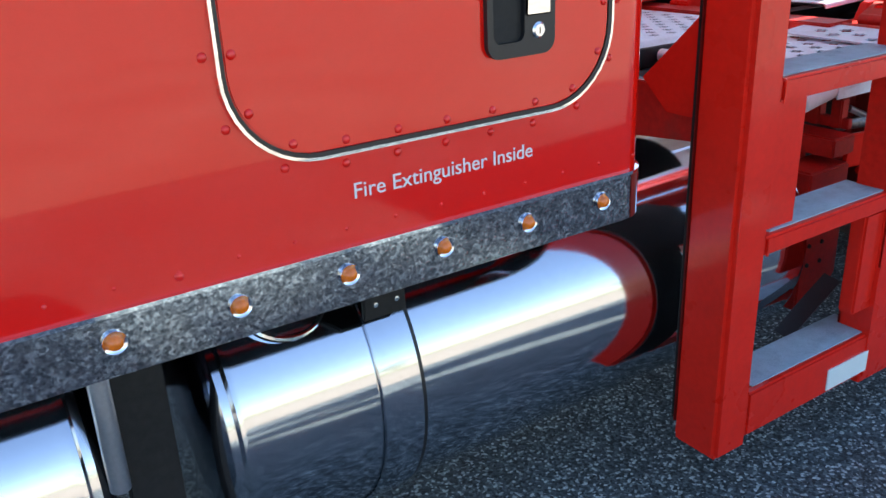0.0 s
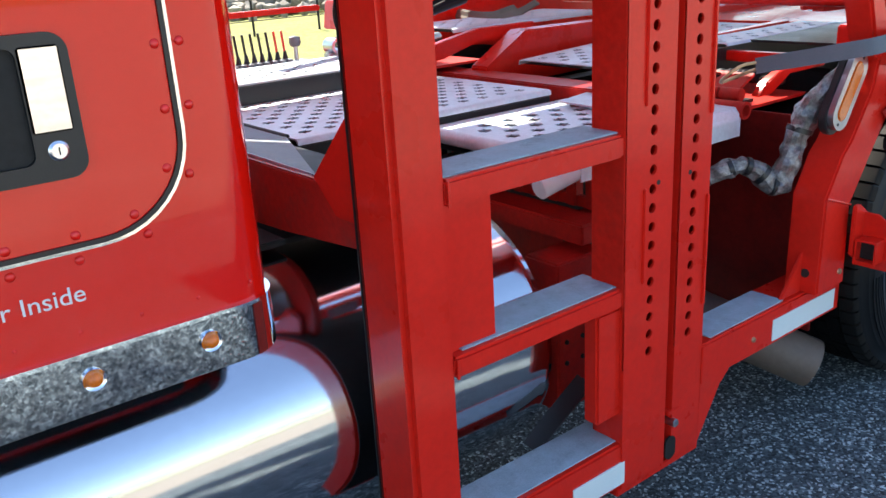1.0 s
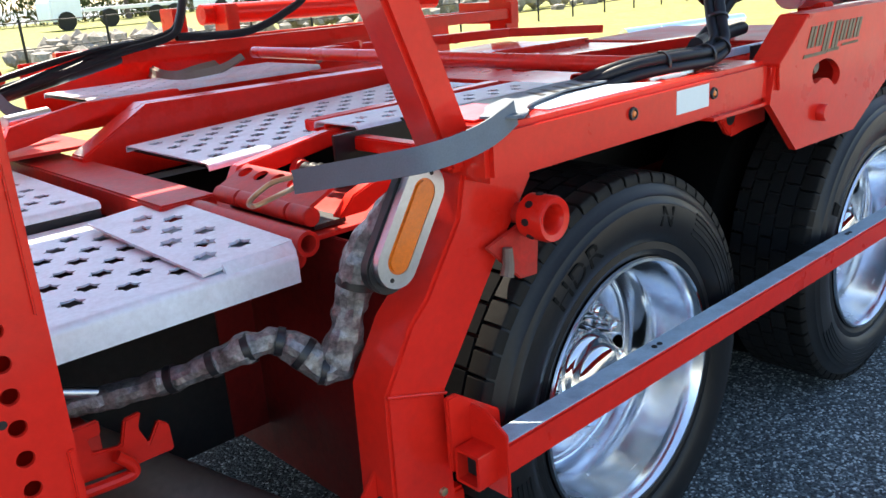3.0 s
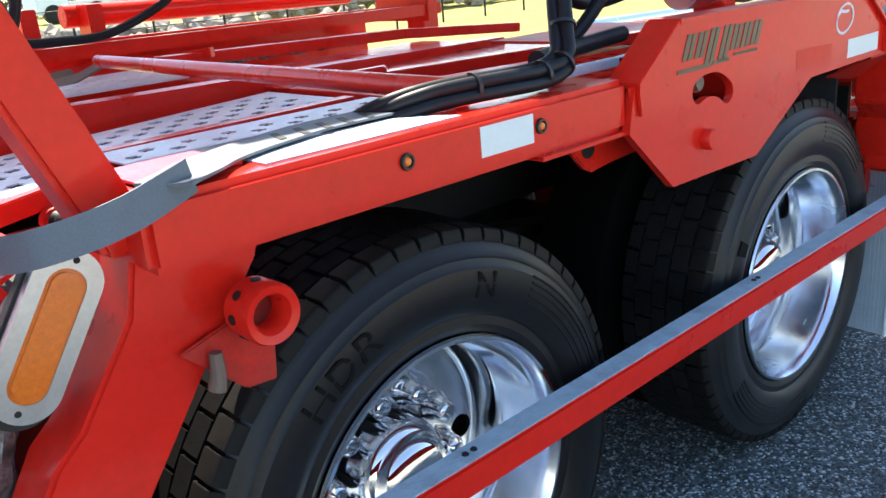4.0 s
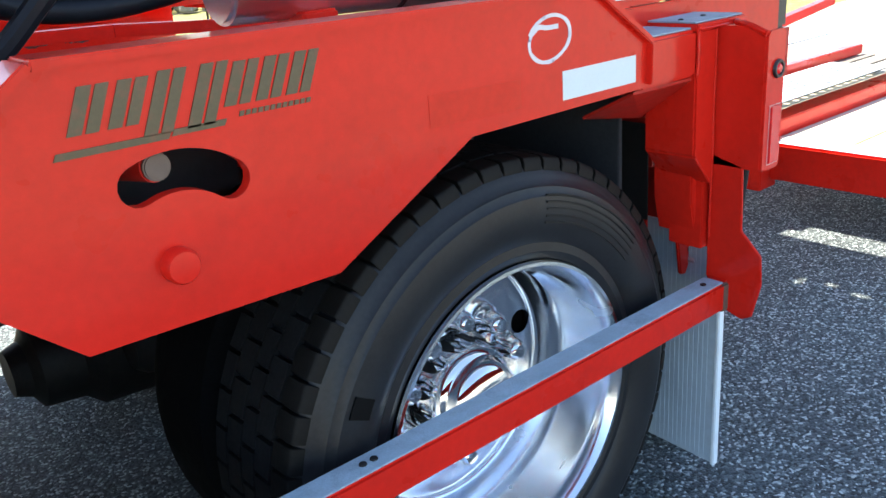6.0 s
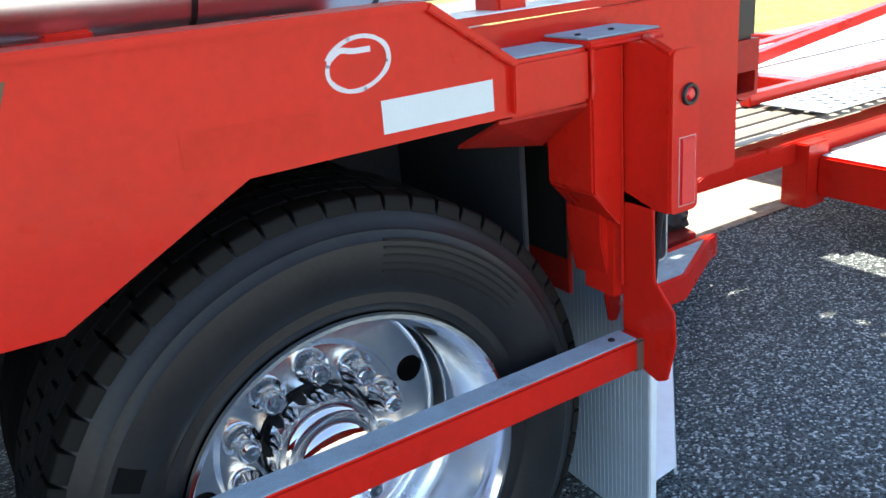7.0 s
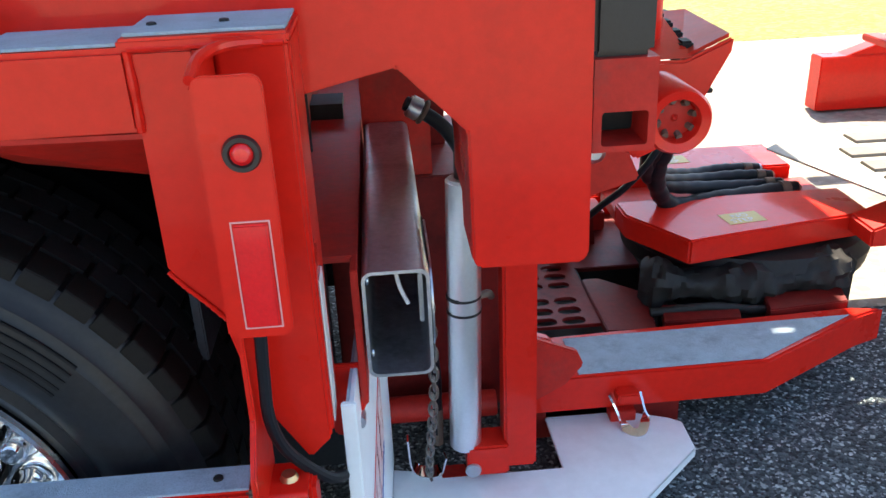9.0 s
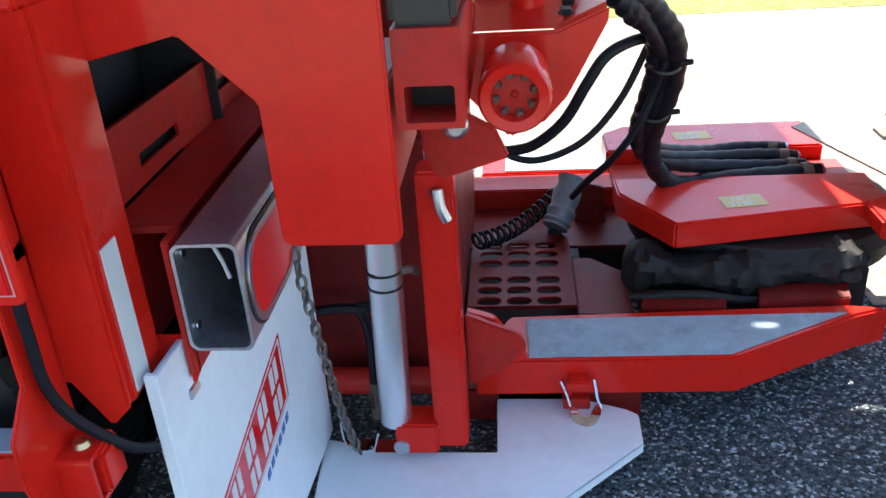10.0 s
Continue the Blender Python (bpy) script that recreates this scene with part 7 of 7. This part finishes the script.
part("panel", box(4.80, 5.40, 0.62, 0.632, 0.16, 1.09, 0.002), GUARD, wa)
part("stay", box(5.10, 5.14, 0.632, 0.83, 0.80, 0.84, 0.002), DARK, wa)
part("rear_wall", box(5.255, 5.268, 0.165, 0.62, 0.72, 1.092, 0.002), GUARD, wa)

# weld beads on the rear bracket and the plates
def weld(parent, pts, r=0.0045):
    part("weld_bead", hose(pts, lambda t: r * (1 + 0.07 * math.sin(90 * t) + 0.10 * math.sin(13 * t)), 8, 24, wob=0.18), RED, parent)
weld(rear, [(5.284, -0.001, 1.100), (5.285, -0.002, 1.14), (5.284, -0.001, 1.184)])
weld(rear, [(5.285, -0.003, 1.186), (5.36, -0.004, 1.186), (5.44, -0.004, 1.185)], 0.0035)
weld(rear, [(5.118, 0.0, 1.103), (5.119, -0.002, 1.145), (5.118, 0.0, 1.184)], 0.0035)
weld(rear, [(5.352, 0.004, 1.18), (5.353, 0.004, 1.0), (5.352, 0.004, 0.75)], 0.003)
weld(deck, [(3.952, -0.002, 1.115), (3.955, -0.003, 1.15), (3.952, -0.002, 1.19)], 0.004)
weld(deck, [(2.793, 0.069, 0.781), (2.86, 0.068, 0.76), (2.926, 0.069, 0.738)], 0.003)
weld(frame_t, [(1.532, YF, 0.70), (1.533, YF, 0.72), (1.532, YF, 0.742)], 0.003)
weld(frame_t, [(1.532, YF, 1.04), (1.533, YF, 1.06), (1.532, YF, 1.09)], 0.003)
weld(frame_t, [(2.312, YF - 0.001, 0.50), (2.312, YF - 0.001, 0.45), (2.312, YF - 0.001, 0.395)], 0.0035)
part("cross_web", prism([(5.60, 1.10), (5.82, 1.10), (5.82, 0.70), (5.70, 0.70), (5.66, 0.95)], 0.95, 0.965, 'y', 0.003), RED_GREASY_SHADE, tw)
part("cross_web_stay", box(5.62, 5.70, 0.965, 1.46, 0.97, 1.02, 0.003), RED_GREASY_SHADE, tw)
# ---- upper carrier deck overhead (casts the shade) ----
# Out of view; edges and openings set to shape shade and sun patches
ud = thing("upper_deck", "unseen red upper carrier deck frame that casts the shade", "truck frame")
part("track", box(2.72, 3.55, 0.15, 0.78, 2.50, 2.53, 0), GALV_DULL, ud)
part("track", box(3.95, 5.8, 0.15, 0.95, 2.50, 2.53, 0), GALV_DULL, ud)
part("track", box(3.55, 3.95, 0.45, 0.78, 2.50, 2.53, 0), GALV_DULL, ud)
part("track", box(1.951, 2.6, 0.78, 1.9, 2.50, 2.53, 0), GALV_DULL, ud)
# unseen black sheet, there so the tank mirrors dark instead of sky
part("front_dark_sheet", box(1.25, 1.95, 0.151, 1.9, 2.50, 2.53, 0), DARK, ud, "unseen black deck sheet added to darken the tank's reflection")
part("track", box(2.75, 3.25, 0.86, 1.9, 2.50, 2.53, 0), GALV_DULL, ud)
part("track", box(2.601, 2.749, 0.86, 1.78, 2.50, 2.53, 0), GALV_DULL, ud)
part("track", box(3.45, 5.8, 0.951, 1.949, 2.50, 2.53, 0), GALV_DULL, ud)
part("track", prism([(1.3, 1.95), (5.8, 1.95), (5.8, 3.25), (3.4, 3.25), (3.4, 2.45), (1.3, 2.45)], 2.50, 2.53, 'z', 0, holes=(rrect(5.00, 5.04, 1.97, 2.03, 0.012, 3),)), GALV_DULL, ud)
part("side_beam", box(1.3, 5.5, 0.05, 0.15, 2.45, 2.60, 0.005), RED, ud)
part("side_beam", box(5.5, 7.58, 0.05, 0.15, 1.96, 2.10, 0.005), RED, ud)
part("side_beam", box(1.3, 3.4, 2.45, 2.55, 2.45, 2.60, 0.005), RED, ud)
part("drop_post", box(5.42, 5.5, 0.05, 0.15, 1.96, 2.45, 0.004), RED, ud)
part("track", prism([(5.3, 0.15), (7.30, 0.15), (7.30, 2.06), (7.02, 2.06), (7.02, 3.0), (5.3, 3.0)], 2.0, 2.03, 'z', 0, holes=(rrect(7.14, 7.17, 1.47, 1.55, 0.012, 3), rrect(7.17, 7.20, 1.60, 1.66, 0.012, 3), rrect(7.12, 7.19, 1.72, 1.76, 0.015, 3), rrect(6.78, 6.84, 2.00, 2.03, 0.012, 3))), GALV_DULL, ud)
part("track", box(7.30, 7.58, 0.15, 2.1, 2.0, 2.03, 0), GALV_DULL, ud)
# unseen top deck along the near edge, added to shade the ground
part("top_shade_track", box(2.9, 7.6, 0.05, 0.95, 3.90, 3.94, 0), GALV_DULL, ud)
part("top_post", box(5.44, 5.50, 0.055, 0.145, 2.60, 3.90, 0), RED, ud)
part("top_post", box(7.45, 7.55, 0.055, 0.145, 2.10, 3.90, 0), RED, ud)
part("post", box(2.02, 2.16, 0.12, 0.22, 2.4, 2.6, 0), RED, ud)

# ---- far side of the yard ----
fence = thing("chain_link_fence", "thin dark wire fence along the grass", "fence", kind="")
for k in range(22):
    part("post", cyl((4.0 + 1.5 * k, 15.0, 0.05), (4.0 + 1.5 * k, 15.0, 1.25), 0.025, 8, 0), DARK, fence)
for zz in (0.35, 0.75, 1.2):
    part("wire", cyl((3.5, 15.0, zz), (36.5, 15.0, zz), 0.010, 6, 0), DARK, fence)
rng2 = random.Random(5)
def stones(name, label, cx, cy, w, d_, h, n):
    b = bmesh.new()
    for _ in range(n):
        u, v = rng2.gauss(0, 0.33), rng2.gauss(0, 0.33)
        hh = h * max(0.0, 1 - 1.1 * math.hypot(u, v)) * rng2.uniform(0.5, 1.0)
        s = rng2.uniform(0.10, 0.28)
        q = bmesh.new(); bmesh.ops.create_icosphere(q, subdivisions=1, radius=s)
        for vv in q.verts: vv.co *= 1 + 0.35 * rng2.uniform(-1, 1)
        merge(q, b, Matrix.Translation((cx + u * w, cy + v * d_, 0.05 + hh)))
    o = part(name, b, CONCRETE, smooth=10)
    return tagged(o, label, "stones", kind="stuff")
stones("stone_pile", "grey rubble stone pile beyond the fence", 20, 20.5, 14, 2.6, 1.1, 420)
stones("stone_pile", "grey rubble stones on the grass", 11, 21, 7, 2.0, 0.6, 200)
LEAFM = mat("tree_foliage", (0.07, 0.09, 0.03), 0.7, var=0.5, scale=2, fine=12)
LEAFB = mat("autumn_foliage", (0.16, 0.11, 0.04), 0.7, var=0.4, scale=2, fine=12)
BARK = mat("bark", (0.12, 0.09, 0.07), 0.9, var=0.3, bump=0.4, bump_scale=20)
leaf_tri = [Vector((0, 0, 0)), Vector((0.5, 0.12, 0.05)), Vector((1, 0, 0)), Vector((0.5, -0.12, 0.05))]
def tree(x, y, h, material):
    t = thing("tree", "leafy roadside tree beyond the field", "tree", (x, y, 0.05), "far trees")
    r0 = h * 0.03
    b = cyl((0, 0, 0), (rng2.uniform(-.2, .2), 0, h * 0.55), r0, 8, 0, r1=r0 * 0.5)
    for k in range(6):
        a = rng2.uniform(0, 6.28)
        cyl((0, 0, h * (0.25 + 0.05 * k)), (math.cos(a) * h * 0.22, math.sin(a) * h * 0.22, h * (0.45 + 0.07 * k)), r0 * 0.4, 6, 0, b, r0 * 0.15)
    part("trunk", b, BARK, t)
    verts, faces = [], []
    clumps = [(rng2.gauss(0, h * 0.17), rng2.gauss(0, h * 0.17), h * rng2.uniform(0.35, 0.98), h * rng2.uniform(0.07, 0.15)) for _ in range(26)]
    for cx, cy, cz, cr in clumps:
        for _ in range(70):
            p = Vector((rng2.gauss(0, 1), rng2.gauss(0, 1), rng2.gauss(0, 1))).normalized() * cr * rng2.uniform(0.5, 1.1) + Vector((cx, cy, cz))
            s = h * rng2.uniform(0.02, 0.04)
            R = Euler((rng2.uniform(0, 6.28), rng2.uniform(0, 6.28), rng2.uniform(0, 6.28))).to_matrix()
            i = len(verts)
            verts += [tuple(p + R @ (q * s * 1.6)) for q in leaf_tri]
            faces.append((i, i + 1, i + 2, i + 3))
    me = bpy.data.meshes.new("crown"); me.from_pydata(verts, [], faces); me.materials.append(material)
    o = new("crown", me); o.parent = t
for k in range(16):
    tree(-14 + 6.5 * k + rng2.uniform(-1.5, 1.5), 64 + rng2.uniform(-3, 6), rng2.uniform(6, 10), LEAFB if k % 3 == 0 else LEAFM)
for k in range(10):
    tree(-30 + 8 * k + rng2.uniform(-2, 2), -60 + rng2.uniform(-4, 4), rng2.uniform(5, 9), LEAFM)
def woods(x0, x1, y, h, n, material):
    """A far strip of bushes and undergrowth that closes the view below the tree crowns."""
    verts, faces = [], []
    for _ in range(n):
        x = rng2.uniform(x0, x1); top = h * (0.55 + 0.25 * math.sin(x * 0.31) + 0.2 * math.sin(x * 0.83 + 1))
        p = Vector((x, y + rng2.gauss(0, 1.0), 0.05 + top * rng2.uniform(0.0, 1.0) ** 0.8)); s_ = rng2.uniform(0.25, 0.55)
        R = Euler((rng2.uniform(0, 6.28), rng2.uniform(0, 6.28), rng2.uniform(0, 6.28))).to_matrix()
        i = len(verts); verts += [tuple(p + R @ (q * s_ * 1.8)) for q in leaf_tri]; faces.append((i, i + 1, i + 2, i + 3))
    me = bpy.data.meshes.new("undergrowth"); me.from_pydata(verts, [], faces); me.materials.append(material)
    tagged(new("undergrowth", me), "dark bushes along the far edge of the field", "bushes", kind="stuff")
woods(-40, 130, 68, 4.5, 16000, LEAFM)
woods(-40, 130, 70, 5.5, 8000, LEAFB)
# parked white lorry far off
tk = thing("parked_truck", "small white parked lorry far across the field", "truck", (19.0, 48.0, 0.05))
part("cab", prism([(0, 0.5), (1.7, 0.5), (1.7, 2.6), (0.6, 2.6), (0.1, 1.7), (0, 1.5)], 0, 2.2, 'y', 0.08), WHITE, tk)
part("windscreen", prism([(0.16, 1.75), (0.60, 2.45), (0.62, 2.45), (0.18, 1.75)], 0.15, 2.05, 'y', 0, m=Matrix.Translation((-0.03, 0, 0))), BLACK, tk)
part("side_window", box(0.7, 1.4, -0.01, 0.0, 1.7, 2.35, 0), BLACK, tk)
part("bed", box(1.8, 8.0, 0.1, 2.1, 0.9, 1.1, 0.02), ALU_DULL, tk)
for wx in (0.8, 3.2, 6.0, 7.2):
    part("wheel", cyl((wx, -0.05, 0.5), (wx, 0.25, 0.5), 0.5, 20), TYRE, tk)
copy_thing(tk, Matrix.Translation((29.5, 50.0, 0.05)))
